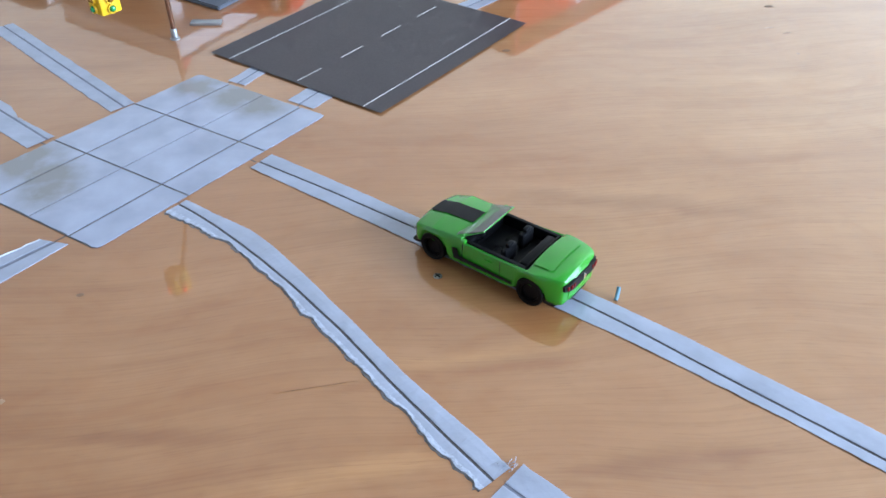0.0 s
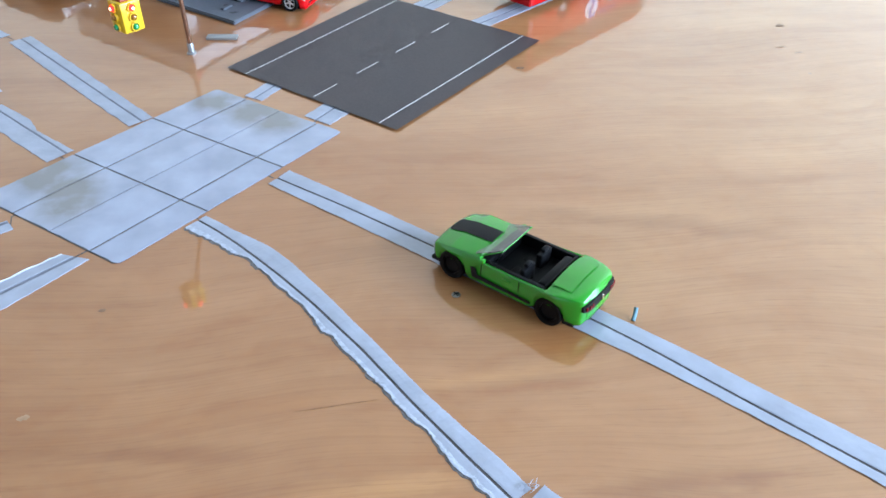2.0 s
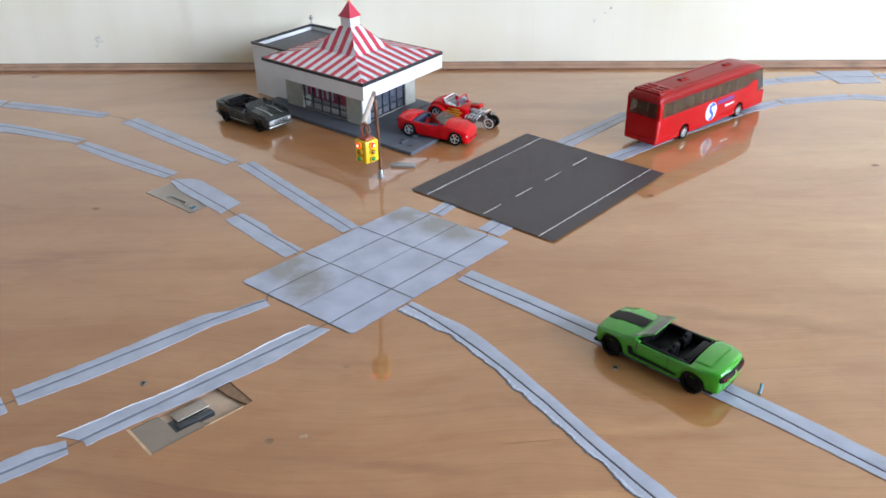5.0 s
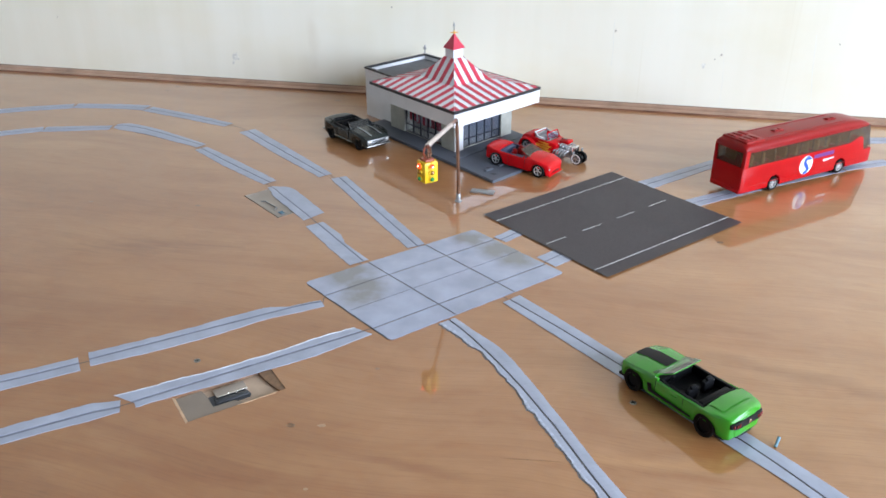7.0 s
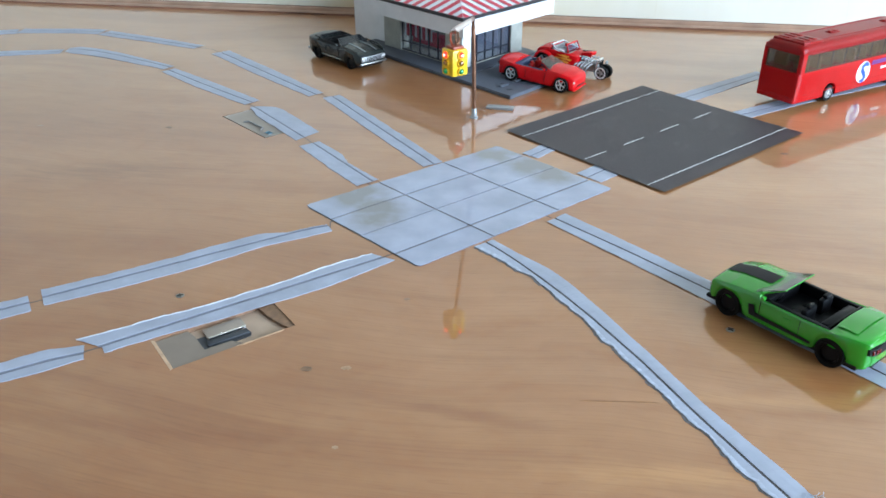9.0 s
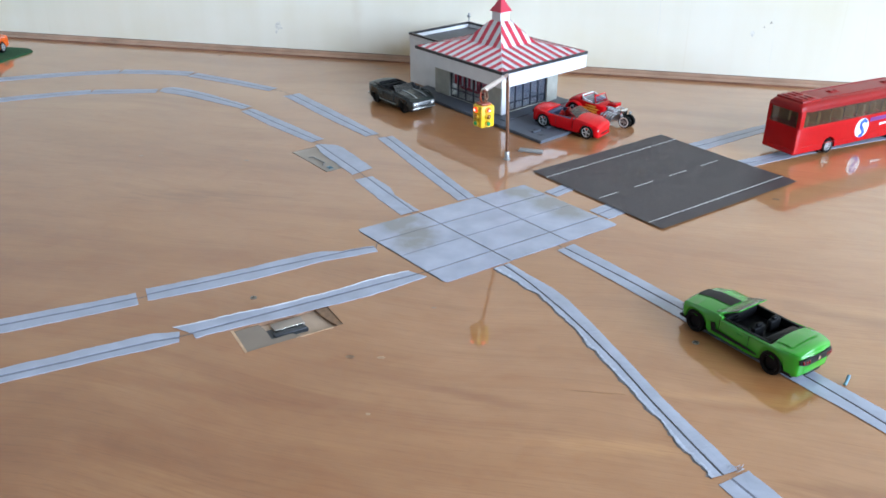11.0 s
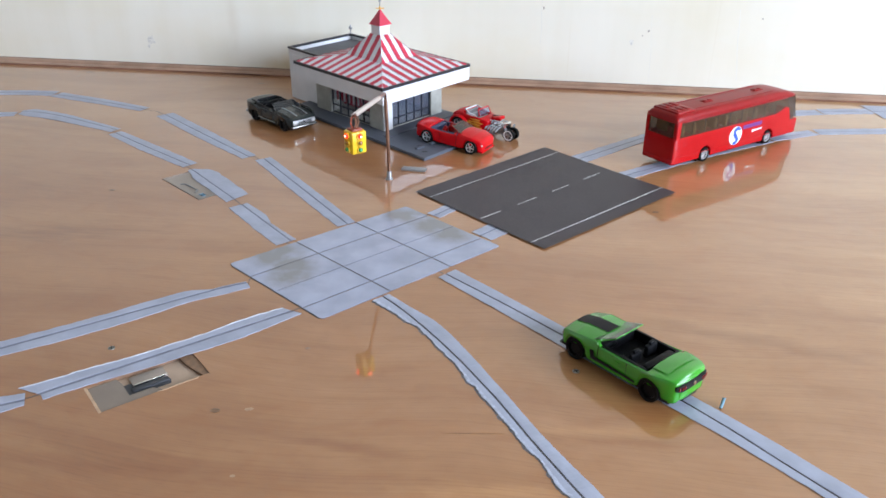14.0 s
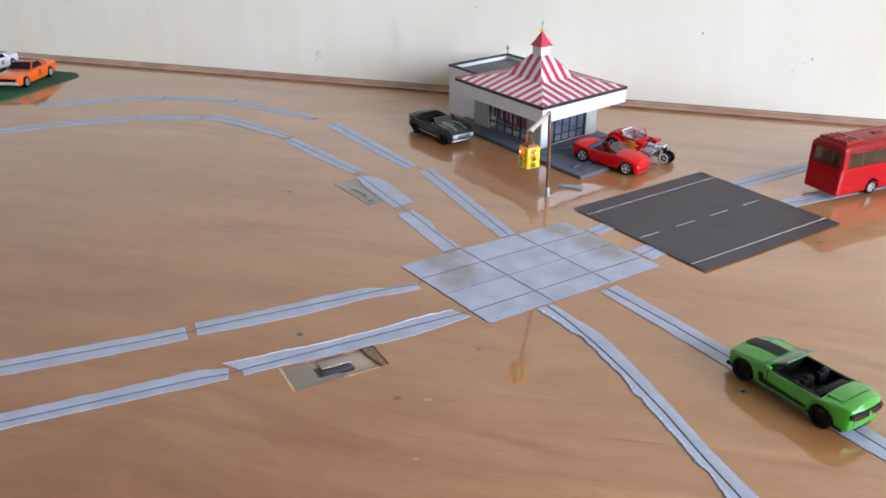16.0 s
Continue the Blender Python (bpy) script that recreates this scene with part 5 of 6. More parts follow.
def coupe(name, label, m, paint, roof_paint):
    """A long-bonnet two-door hardtop, nose along +x."""
    th = thing(name, label, "toy car", "toy cars", at=m)
    L, h = 0.0385, 0.0152
    r = 0.0053
    S = [stat(-L, h * 0.84, 0.0066, 0.0130, 0.0142), stat(-L + 0.0015, h * 0.93, 0.0046, 0.0148, 0.0156), stat(-0.024, h, 0.0036, 0.0146, 0.0152), stat(-0.014, h, 0.0034, 0.0140, 0.0144),
         stat(0.009, h * 0.98, 0.0034, 0.0136, 0.0143), stat(0.022, h * 0.97, 0.0036, 0.0132, 0.0138), stat(L - 0.002, h * 0.94, 0.0040, 0.0125, 0.0130), stat(L, h * 0.90, 0.0052, 0.0110, 0.0118)]
    bm = bmesh.new()
    loft(bm, car_sections(S, [(0.0235, r), (-0.0235, r)], r * 1.15))
    part("body", bm, paint, th)
    prof = [(-0.0250, 0.0138), (-0.0150, 0.0188), (-0.0080, 0.0200), (0.0010, 0.0198), (0.0095, 0.0140)]
    bm = bmesh.new()
    loft(bm, [[(x, -h * 0.86, 0.0132), (x, -h * (0.86 - 0.20 * (z - 0.0138) / 0.006), z - 0.0006), (x, -h * (0.78 - 0.20 * (z - 0.0138) / 0.006), z), (x, h * (0.78 - 0.20 * (z - 0.0138) / 0.006), z), (x, h * (0.86 - 0.20 * (z - 0.0138) / 0.006), z - 0.0006), (x, h * 0.86, 0.0132)] for x, z in prof])
    part("cabin", bm, roof_paint, th)
    for y in (-1, 1):
        w0, w1 = y * h * 0.868, y * h * 0.70
        part("side_window", slab([(-0.0120, w0, 0.0146), (0.0060, w0, 0.0146), (0.0005, w1, 0.0190), (-0.0090, w1, 0.0190)], (0, y, 0.6), 0.0005), M_BLACK, th, "dark side window", smooth=None)
        part("side_panel_print", slab([(-0.0050, y * h, 0.0072), (0.0008, y * h, 0.0072), (0.0008, y * h, 0.0120), (-0.0050, y * h, 0.0120)], (0, y, 0), 0.0001), M_BURNT if paint is M_ORANGE else M_SILVER, th, "faded printed side mark", smooth=None)
    part("windscreen", slab([(0.0098, -h * 0.80, 0.0146), (0.0098, h * 0.80, 0.0146), (0.0022, h * 0.62, 0.0196), (0.0022, -h * 0.62, 0.0196)], (0.6, 0, 0.8), 0.0004), M_BLACK, th, "dark windscreen", smooth=None)
    part("rear_window", slab([(-0.0245, -h * 0.70, 0.0144), (-0.0245, h * 0.70, 0.0144), (-0.0158, h * 0.58, 0.0188), (-0.0158, -h * 0.58, 0.0188)], (-0.5, 0, 0.8), 0.0004), M_BLACK, th, smooth=None)
    part("grille", B(L - 0.0006, L + 0.0005, -h * 0.80, h * 0.80, 0.0082, 0.0108, 0.0003), M_BLACK, th, "black full-width grille")
    part("front_bumper", B(L - 0.0008, L + 0.0018, -h * 0.92, h * 0.92, 0.0052, 0.0078, 0.0006), M_RIM, th, "bright front bumper")
    part("rear_bumper", B(-L - 0.0012, -L + 0.0010, -h * 0.90, h * 0.90, 0.0058, 0.0078, 0.0006), M_CHROME, th, "chrome bumper")
    for x in (0.0235, -0.0235):
        for y in (-1, 1):
            wheel(th, x, y * (h - 0.0024), r, 0.0048, M_RIM)
    return th


coupe("toy_coupe", "orange die-cast two-door coupe on the green felt", pose(-0.8200, 0.8102, 0.0018, 0, 0, -79.3) @ Matrix.Diagonal((1.30, 1.30, 1.42, 1)), M_ORANGE, M_BURNT)
coupe("toy_coupe", "white die-cast two-door coupe on the green felt", pose(-0.9190, 0.8530, 0.0018, 0, 0, -79) @ Matrix.Scale(1.20, 4), M_WHITECAR, M_WHITECAR)


def toy_bus(m):
    """A red die-cast coach; nose along +x."""
    th = thing("toy_bus", "red die-cast touring coach with smoked windows, on the tape", "toy bus", at=m)
    XR, XF, h, H = -0.0880, 0.0965, 0.0190, 0.0520
    z0 = 0.0046
    zw0, zw1 = 0.0295, 0.0440          # window band
    rw = 0.0068
    arch = 0.0084
    wheels = [(0.0505, rw), (-0.0435, rw)]

    # lower body: long shell with wheel arches; the belt rises near the nose and drops before the windscreen
    xs = [XR, XR + 0.0006, XR + 0.002, XR + 0.005, -0.060, -0.02, 0.0, 0.02, 0.035, 0.0615, 0.0640, 0.0670, 0.0700, 0.0730, 0.0755, 0.0790, 0.0815, 0.0835, XF - 0.005, XF - 0.002, XF - 0.0006, XF]
    for wx, _ in wheels:
        xs += [wx + arch * math.sin(math.pi / 2 * k / 6) for k in range(-6, 7)]

    def belt(x):
        rise = 0.0048 * max(0, min(1, (x - 0.0600) / 0.0130))
        fall = 0.0150 * max(0, min(1, (x - 0.0785) / 0.0050))
        return zw0 + rise - fall

    bm = bmesh.new()
    rings = []
    for x in sorted(xs):
        e = min(x - XR, XF - x)
        w = h * (0.93 if e < 0.0003 else 0.965 if e < 0.001 else 0.988 if e < 0.003 else 1.0)
        s = z0
        for wx, wr in wheels:
            if abs(x - wx) < arch - 1e-6:
                s = max(s, wr + math.sqrt(arch ** 2 - (x - wx) ** 2))
        t = belt(x)
        half = [(w * 0.80, s), (w * 0.965, s), (w, s + 0.0010), (w * 1.004, s + 0.45 * (t - s)), (w, t - 0.0006), (w * 0.985, t), (w * 0.93, t)]
        rings.append([(x, -y, z) for y, z in half] + [(x, y, z) for y, z in reversed(half)])
    loft(bm, rings)
    body = part("body", bm, M_RED, th, smooth=30)
    # roof shell with rounded shoulders
    bm = bmesh.new()
    rings = []
    for x, drop, wf in ((XR, 0.0034, 0.90), (XR + 0.0012, 0.0016, 0.95), (XR + 0.004, 0.0004, 0.975), (XR + 0.008, 0.0, 0.985), (-0.02, 0.0, 0.985), (0.030, 0.0, 0.985), (0.060, 0.0003, 0.985), (0.074, 0.0016, 0.975), (0.0825, 0.0036, 0.955), (0.0872, 0.0060, 0.92), (0.0890, 0.0080, 0.88)):
        w, t = h * wf, H - drop
        lo = min(zw1, t - 0.0010)
        half = [(w, lo), (w * 0.992, lo + 0.30 * (t - lo)), (w * 0.955, lo + 0.60 * (t - lo)), (w * 0.87, lo + 0.85 * (t - lo)), (w * 0.70, lo + 0.96 * (t - lo)), (w * 0.4, t - 0.0001), (0.0, t)]
        rings.append([(x, -y, z) for y, z in half] + [(x, y, z) for y, z in reversed(half[:-1])])
    loft(bm, rings)
    roof = part("roof", bm, M_ROOFRED, th, "glossy dark red roof", smooth=50)
    for y in (-1, 1):
        part("roof_rib", B(-0.056, 0.056, y * 0.0112 - 0.0004, y * 0.0112 + 0.0004, H - 0.0012, H + 0.0002, 0.0002), M_ROOFRED, roof)
        part("roof_rib", B(-0.056, 0.056, y * 0.0128 - 0.0003, y * 0.0128 + 0.0003, H - 0.0022, H - 0.0004, 0.0001), M_ROOFRED, roof)
        part("shoulder_line", B(XR + 0.010, 0.072, y * h * 0.985 - 0.0004, y * h * 0.985 + 0.0004, zw1 - 0.0004, zw1 + 0.0008, 0.0002), M_ROOFRED, roof)
    for x in (0.046, -0.028):
        part("roof_hatch", B(x - 0.0060, x + 0.0060, -0.0030, 0.0030, H - 0.0006, H + 0.0006, 0.0003), M_ROOFRED, roof)
        part("hatch_grip", B(x - 0.0050, x - 0.0012, -0.0016, 0.0016, H + 0.0003, H + 0.0013, 0.0004), M_ROOFRED, roof)
        part("hatch_grip", B(x + 0.0012, x + 0.0050, -0.0016, 0.0016, H + 0.0003, H + 0.0013, 0.0004), M_ROOFRED, roof)
    pod = part("roof_pod", B(XR + 0.004, -0.0600, -0.0150, 0.0150, H - 0.0022, H + 0.0012, 0.0011), M_ROOFRED, roof)
    for k in range(3):
        for y in (-1, 1):
            part("vent", B(XR + 0.0065 + 0.0066 * k, XR + 0.0105 + 0.0066 * k, y * 0.0068 - 0.0050, y * 0.0068 + 0.0050, H + 0.0006, H + 0.0020, 0.0006), M_ROOFRED, pod)
    # glazing and what shows behind it
    for y in (-1, 1):
        w = y * h * 0.968
        X0 = XR + 0.0058
        part("side_window", slab([(X0, w, zw0 - 0.0006), (0.0600, w, zw0 - 0.0006), (0.0730, w, zw0 + 0.0042), (0.0785, w, zw0 + 0.0042), (0.0835, w, zw0 - 0.0110), (0.0905, w * 0.975, zw0 - 0.0110), (0.0900, w * 0.955, zw1 - 0.0060), (0.0870, w * 0.96, zw1 + 0.0010), (0.0720, w * 0.995, zw1 + 0.0006), (X0, w, zw1 + 0.0006)], (0, -y, 0), 0.0006), G_BUS, th, "smoked side glazing", smooth=None)
        for k in range(8):
            x = -0.0640 + 0.0175 * k
            part("window_post", B(x - 0.0004, x + 0.0004, w - y * 0.0014 - 0.0003, w - y * 0.0014 + 0.0003, zw0, zw1), M_BLACK, th)
        part("rear_pillar", B(XR + 0.0010, X0 + 0.0004, w - 0.0006, w + 0.0005, zw0 - 0.0012, zw1 + 0.0012, 0.0003), M_RED, th)
    part("windscreen", slab([(XF - 0.0012, -h * 0.90, 0.0205), (XF - 0.0012, h * 0.90, 0.0205), (0.0885, h * 0.86, H - 0.0086), (0.0885, -h * 0.86, H - 0.0086)], (1, 0, 0.15), 0.0006), G_BUS, th, "large smoked windscreen", smooth=None)
    bm = bmesh.new()
    box(bm, XR + 0.0006, XR + 0.0024, -h * 0.955, -h * 0.80, zw0 - 0.0030, H - 0.0040, 0.0006)
    box(bm, XR + 0.0006, XR + 0.0024, h * 0.80, h * 0.955, zw0 - 0.0030, H - 0.0040, 0.0006)
    box(bm, XR + 0.0006, XR + 0.0024, -h * 0.80, h * 0.80, 0.0448, H - 0.0040, 0.0006)
    part("rear_panel", bm, M_RED, th)
    part("rear_window", slab([(XR + 0.0014, -h * 0.81, 0.0285), (XR + 0.0014, h * 0.81, 0.0285), (XR + 0.0014, h * 0.81, 0.0450), (XR + 0.0014, -h * 0.81, 0.0450)], (-1, 0, 0), 0.0005), G_BUS, th, "dark rear window", smooth=None)
    part("rear_bumper", B(XR - 0.0006, XR + 0.0020, -h * 0.93, h * 0.93, z0 + 0.0002, z0 + 0.0046, 0.0008), M_RED, th)
    part("floor_pan", B(XR + 0.004, XF - 0.006, -h * 0.90, h * 0.90, 0.0215, 0.0235), M_BLACK, th)
    part("chassis", B(XR + 0.006, XF - 0.006, -h * 0.76, h * 0.76, 0.0036, 0.0120, 0.0006), M_BLACK, th)
    for k in range(10):
        for y in (-0.0100, 0.0100):
            x = -0.0740 + 0.0150 * k
            bm = B(x, x + 0.0065, y - 0.0062, y + 0.0062, 0.0233, 0.0290, 0.0008)
            box(bm, x - 0.0020, x + 0.0014, y - 0.0062, y + 0.0062, 0.0270, 0.0398, 0.0014)
            part("seat", bm, M_SEAT, th, "tan passenger seat")
    part("dashboard", B(0.0740, 0.0850, -h * 0.86, h * 0.86, 0.0240, 0.0285, 0.0008), M_BLACK, th)
    part("steering_wheel", lathe([(0.0026, -0.0004), (0.0034, -0.0004), (0.0034, 0.0004), (0.0026, 0.0004)], "x", 14, pose(0.0715, 0.0095, 0.0320, 0, 50, 0)), M_BLACK, th)
    # graphics
    for y in (-1, 1):
        w = y * (h * 1.004 + 0.00012)
        cx = -0.0015 if y < 0 else 0.0230
        disc = part("logo_disc", slab([(cx + 0.0092 * c, w, 0.0182 + 0.0094 * s) for c, s in arc((0, 0), 1, 0, 345, 24)], (0, y, 0), 0.00012), M_LOGO, th, "white round emblem", smooth=None)
        S_pts = [(0.0060, 0.0050), (0.0015, 0.0072), (-0.0020, 0.0050), (-0.0020, 0.0015), (0.0010, -0.0015), (0.0030, -0.0045), (0.0010, -0.0075), (-0.0030, -0.0078)]
        bm = bmesh.new()
        rows = []
        for i, (px, pz) in enumerate(S_pts):
            q, p = S_pts[min(i + 1, 7)], S_pts[max(i - 1, 0)]
            d = Vector((q[0] - p[0], q[1] - p[1])).normalized()
            wd = 0.0019 if 0 < i < 7 else 0.0010
            rows.append([bm.verts.new((cx - y * (px - s * d.y * wd), w + y * 0.0003, 0.0182 + pz + s * d.x * wd)) for s in (-1, 1)])
        for a, b in zip(rows, rows[1:]):
            bm.faces.new((a[0], a[1], b[1], b[0]))
        part("emblem_stroke", bm, M_BLUE, disc, "blue curved stroke", smooth=None)
        x0, x1 = (0.0085, 0.0370) if y < 0 else (0.0110, -0.0210)
        part("name_bar", slab([(x0, w, 0.0226), (x1, w, 0.0230), (x1, w, 0.0270), (x0, w, 0.0265)], (0, y, 0), 0.00012), M_PURPLE, th, "purple bar of lettering", smooth=None)
        x0, x1 = (0.0230, 0.0385) if y < 0 else (-0.0070, -0.0200)
        part("script_bar", slab([(x0, w, 0.0172), (x1, w, 0.0186), (x1, w, 0.0200), (x0 + (x1 - x0) * 0.3, w, 0.0196), (x0, w, 0.0200)], (0, y, 0), 0.00012), M_LOGO, th, "white script bar", smooth=None)
        part("body_crease", B(XR + 0.008, 0.074, y * h - 0.0003, y * h + 0.0003, 0.0106, 0.0111, 0.0001), M_RED, th)
    for x, _ in wheels:
        for y in (-1, 1):
            wheel(th, x, y * (h - 0.0031), rw, 0.0058, M_RIM, 8, None, 0.055)
            part("wheel_well", lathe([(arch * 0.99, -0.0040), (arch * 0.99, 0.0040), (0.0, 0.0040)], "y", 20, pose(x, y * (h - 0.0085), rw)), M_BLACK, th)
    return th


toy_bus(pose(0.2560, 0.7104, 0.0006, 0, 0, 40.5))


# ---------- the diner ----------
ORG = Vector((-0.0740, 0.6735))
AX_A = Vector((math.cos(radians(56.0)), math.sin(radians(56.0))))      # along the short front
AX_B = Vector((math.cos(radians(140.0)), math.sin(radians(140.0))))    # along the long side
RA, RB = 0.1330, 0.1510            # roof plan
Z_EAVE, Z_FASC = 0.0562, 0.0405    # eave and fascia foot
BASE_H = 0.0030


def W(a, b, z):
    p = ORG + a * AX_A + b * AX_B
    return Vector((p.x, p.y, z))


def bbox(bm, a0, a1, b0, b1, z0, z1, bevel=0.0):
    """A block in the diner's own directions."""
    vs = [bm.verts.new(W(a, b, z)) for z in (z0, z1) for a, b in ((a0, b0), (a1, b0), (a1, b1), (a0, b1))]
    fs = [bm.faces.new([vs[i] for i in q]) for q in ((0, 1, 2, 3), (4, 5, 6, 7), (0, 1, 5, 4), (1, 2, 6, 5), (2, 3, 7, 6), (3, 0, 4, 7))]
    if bevel:
        bmesh.ops.bevel(bm, geom=list({e for f in fs for e in f.edges}), offset=bevel, segments=2, affect="EDGES")
    return bm


def BB(*a, **k):
    return bbox(bmesh.new(), *a, **k)


def diner():
    th = thing("model_diner", "white model diner with red and white striped tent roof", "model building")
    base = part("base", BB(-0.001, 0.122, -0.0610, 0.1680, 0.0, BASE_H, bevel=0.0008), M_PLINTH, th, "grey painted base plate")
    for a in (0.010, 0.030, 0.094):
        part("parking_stop", BB(a, a + 0.011, -0.0400, -0.0360, BASE_H - 0.0002, BASE_H + 0.0016, bevel=0.0005), M_PLINTH, base)
    rnd = random.Random(12)
    for a, b, r in ((0.020, -0.0350, 0.0055), (0.036, -0.0300, 0.0042), (0.012, -0.0480, 0.0040), (0.048, -0.0420, 0.0046)):
        c = W(a, b, 0)
        pts = [(c.x + r * rnd.uniform(0.5, 1.2) * math.cos(2 * math.pi * k / 12), c.y + 0.6 * r * rnd.uniform(0.4, 1.2) * math.sin(2 * math.pi * k / 12)) for k in range(12)]
        part("dark_mark", prism(pts, BASE_H - 0.0001, BASE_H + 0.00006), M_DARK, base, "dark worn mark", smooth=None)
    part("step", BB(0.012, 0.118, 0.0060, 0.0150, BASE_H - 0.0002, BASE_H + 0.0009, bevel=0.0003), M_PLINTH, base)
    za, zb = BASE_H - 0.0002, Z_FASC + 0.002
    wall_a, wall_b = 0.0220, 0.0240      # faces of the glazed room
    A1, B1 = 0.1130, 0.1420
    # corner pillars and panels of the glazed room
    for a0, a1, b0, b1 in ((wall_a, wall_a + 0.0125, wall_b, wall_b + 0.0230), (A1 - 0.0180, A1, wall_b, wall_b + 0.0180), (wall_a, wall_a + 0.0120, 0.1150, B1)):
        part("pillar", BB(a0, a1, b0, b1, za, zb, bevel=0.0004), M_PILLAR, th, "stone grey corner pillar")
    part("pillar_face", BB(wall_a + 0.0006, wall_a + 0.0125, wall_b - 0.0006, wall_b + 0.0010, za, zb), M_HOUSE, th, "white pillar face")
    part("back_wall", BB(A1 - 0.0030, A1, wall_b + 0.0180, B1, za, zb), M_HOUSE, th)
    part("room_floor", BB(wall_a + 0.002, A1 - 0.002, wall_b + 0.002, B1, BASE_H, BASE_H + 0.0008), M_PILLAR, th)
    part("inner_wall", BB(wall_a + 0.012, A1 - 0.003, B1 - 0.0030, B1, za, zb), M_HOUSE, th)
    # counter and a striped sign inside
    part("counter", BB(0.052, 0.062, 0.060, 0.130, BASE_H, 0.0150, bevel=0.0006), M_STRIPE, th, "red counter inside")
    sign = part("striped_sign", BB(wall_a + 0.0050, wall_a + 0.0060, 0.0720, 0.1130, 0.0180, 0.0345), M_LOGO, th, "red and white striped sign inside the glass")
    for k in range(5):
        b = 0.0735 + 0.0081 * k
        part("sign_stripe", BB(wall_a + 0.0046, wall_a + 0.0051, b, b + 0.0042, 0.0182, 0.0343), M_STRIPE, sign)

    def glazing(side):
        # one glazed front with its frame of bars
        if side == "long":
            lo, hi = wall_b + 0.0230, 0.1150
            def blk(u0, u1, d0, d1, z0, z1):
                return BB(wall_a + d0, wall_a + d1, u0, u1, z0, z1)
        else:
            lo, hi = wall_a + 0.0125, A1 - 0.0180
            def blk(u0, u1, d0, d1, z0, z1):
                return BB(u0, u1, wall_b + d0, wall_b + d1, z0, z1)
        w = part("glazed_front", blk(lo, hi, 0.0030, 0.0036, za + 0.002, zb), G_PANE, th, "tinted glazed front", smooth=None)
        w.visible_shadow = False
        n = 5
        for k in range(n + 1):
            u = lo + (hi - lo) * k / n
            part("glazing_bar", blk(max(lo, u - 0.0003), min(hi, u + 0.0003), 0.0022, 0.0040, za + 0.0005, zb), M_TRIM, w, "black glazing bar", smooth=None)
        for z in (BASE_H + 0.0012, 0.0125):
            part("glazing_rail", blk(lo, hi, 0.0022, 0.0040, z - 0.0004, z + 0.0004), M_TRIM, w, "black glazing rail", smooth=None)
    glazing("long")
    glazing("short")
    # rear block with its parapet
    a0, a1, b0, b1 = 0.0300, 0.1290, B1, 0.2040
    rear = part("rear_block", BB(a0, a1, b0, b1, 0.0001, 0.0520, bevel=0.0003), M_HOUSE, th, "plain white rear block")
    part("flat_roof", BB(a0 + 0.0020, a1 - 0.0020, b0 - 0.030, b1 - 0.0020, 0.0515, 0.0528), M_FLATROOF, rear, "dark grey flat roof")
    for q in ((a0, a1, b1 - 0.0022, b1), (a0, a0 + 0.0022, b0, b1 - 0.0022), (a1 - 0.0022, a1, b0 - 0.03, b1 - 0.0022)):
        par = part("parapet", BB(*q, 0.0519, 0.0572), M_HOUSE, rear)
        part("coping", BB(q[0] - 0.0008, q[1] + 0.0008, q[2] - 0.0008, q[3] + 0.0008, 0.0570, 0.0592, bevel=0.0003), M_TRIM, par, "black coping")
    pf = W(a1 - 0.0016, b1 - 0.0016, 0)
    part("roof_vane", lathe([(0.0008, 0.0588), (0.0008, 0.0640), (0.0020, 0.0650), (0.0024, 0.0662), (0.0014, 0.0676), (0.0006, 0.0700), (0.0, 0.0704)], "z", 10, Matrix.Translation((pf.x, pf.y, 0))), M_GREYMET, rear, "small grey finial")
    # fascia and soffit
    t = 0.0022
    bm = BB(0, RA, 0, t, Z_FASC, Z_EAVE)
    bbox(bm, 0, RA, RB - t, RB, Z_FASC, Z_EAVE)
    bbox(bm, 0, t, t, RB - t, Z_FASC, Z_EAVE)
    bbox(bm, RA - t, RA, t, RB - t, Z_FASC, Z_EAVE)
    part("fascia", bm, M_HOUSE, th, "deep white fascia", smooth=None)
    part("soffit", BB(t, RA - t, t, RB - t, Z_FASC + 0.0010, Z_FASC + 0.0022), M_HOUSE, th, smooth=None)
    o = 0.0007
    bm = BB(-o, RA + o, -o, 0.0012, Z_EAVE - 0.0016, Z_EAVE + 0.0015)
    bbox(bm, -o, RA + o, RB - 0.0012, RB + o, Z_EAVE - 0.0016, Z_EAVE + 0.0015)
    bbox(bm, -o, 0.0012, 0.0012, RB - 0.0012, Z_EAVE - 0.0016, Z_EAVE + 0.0015)
    bbox(bm, RA - 0.0012, RA + o, 0.0012, RB - 0.0012, Z_EAVE - 0.0016, Z_EAVE + 0.0015)
    part("eave_trim", bm, M_TRIM, th, "black eave trim", smooth=None)
    # tent roof: a low skirt, then a steep neck up to the lantern
    KINK, NECK, Z_KINK, Z_NECK = 0.60, 0.89, 0.0650, 0.0872

    def zr(d):
        return Z_EAVE + 0.0010 + (Z_KINK - Z_EAVE) * d / KINK if d <= KINK else Z_KINK + 0.0010 + (Z_NECK - Z_KINK) * (d - KINK) / (NECK - KINK)

    def ring(d):
        ca, cb = RA / 2, RB / 2
        return [W(ca + sa * ca * (1 - d), cb + sb * cb * (1 - d), zr(d)) for sa, sb in ((-1, -1), (1, -1), (1, 1), (-1, 1))]
    bm = bmesh.new()
    loft(bm, [ring(0.0), ring(KINK), ring(NECK)], cap=False)
    roof = part("roof", bm, M_LOGO, th, "white tent roof with painted red stripes", smooth=None)

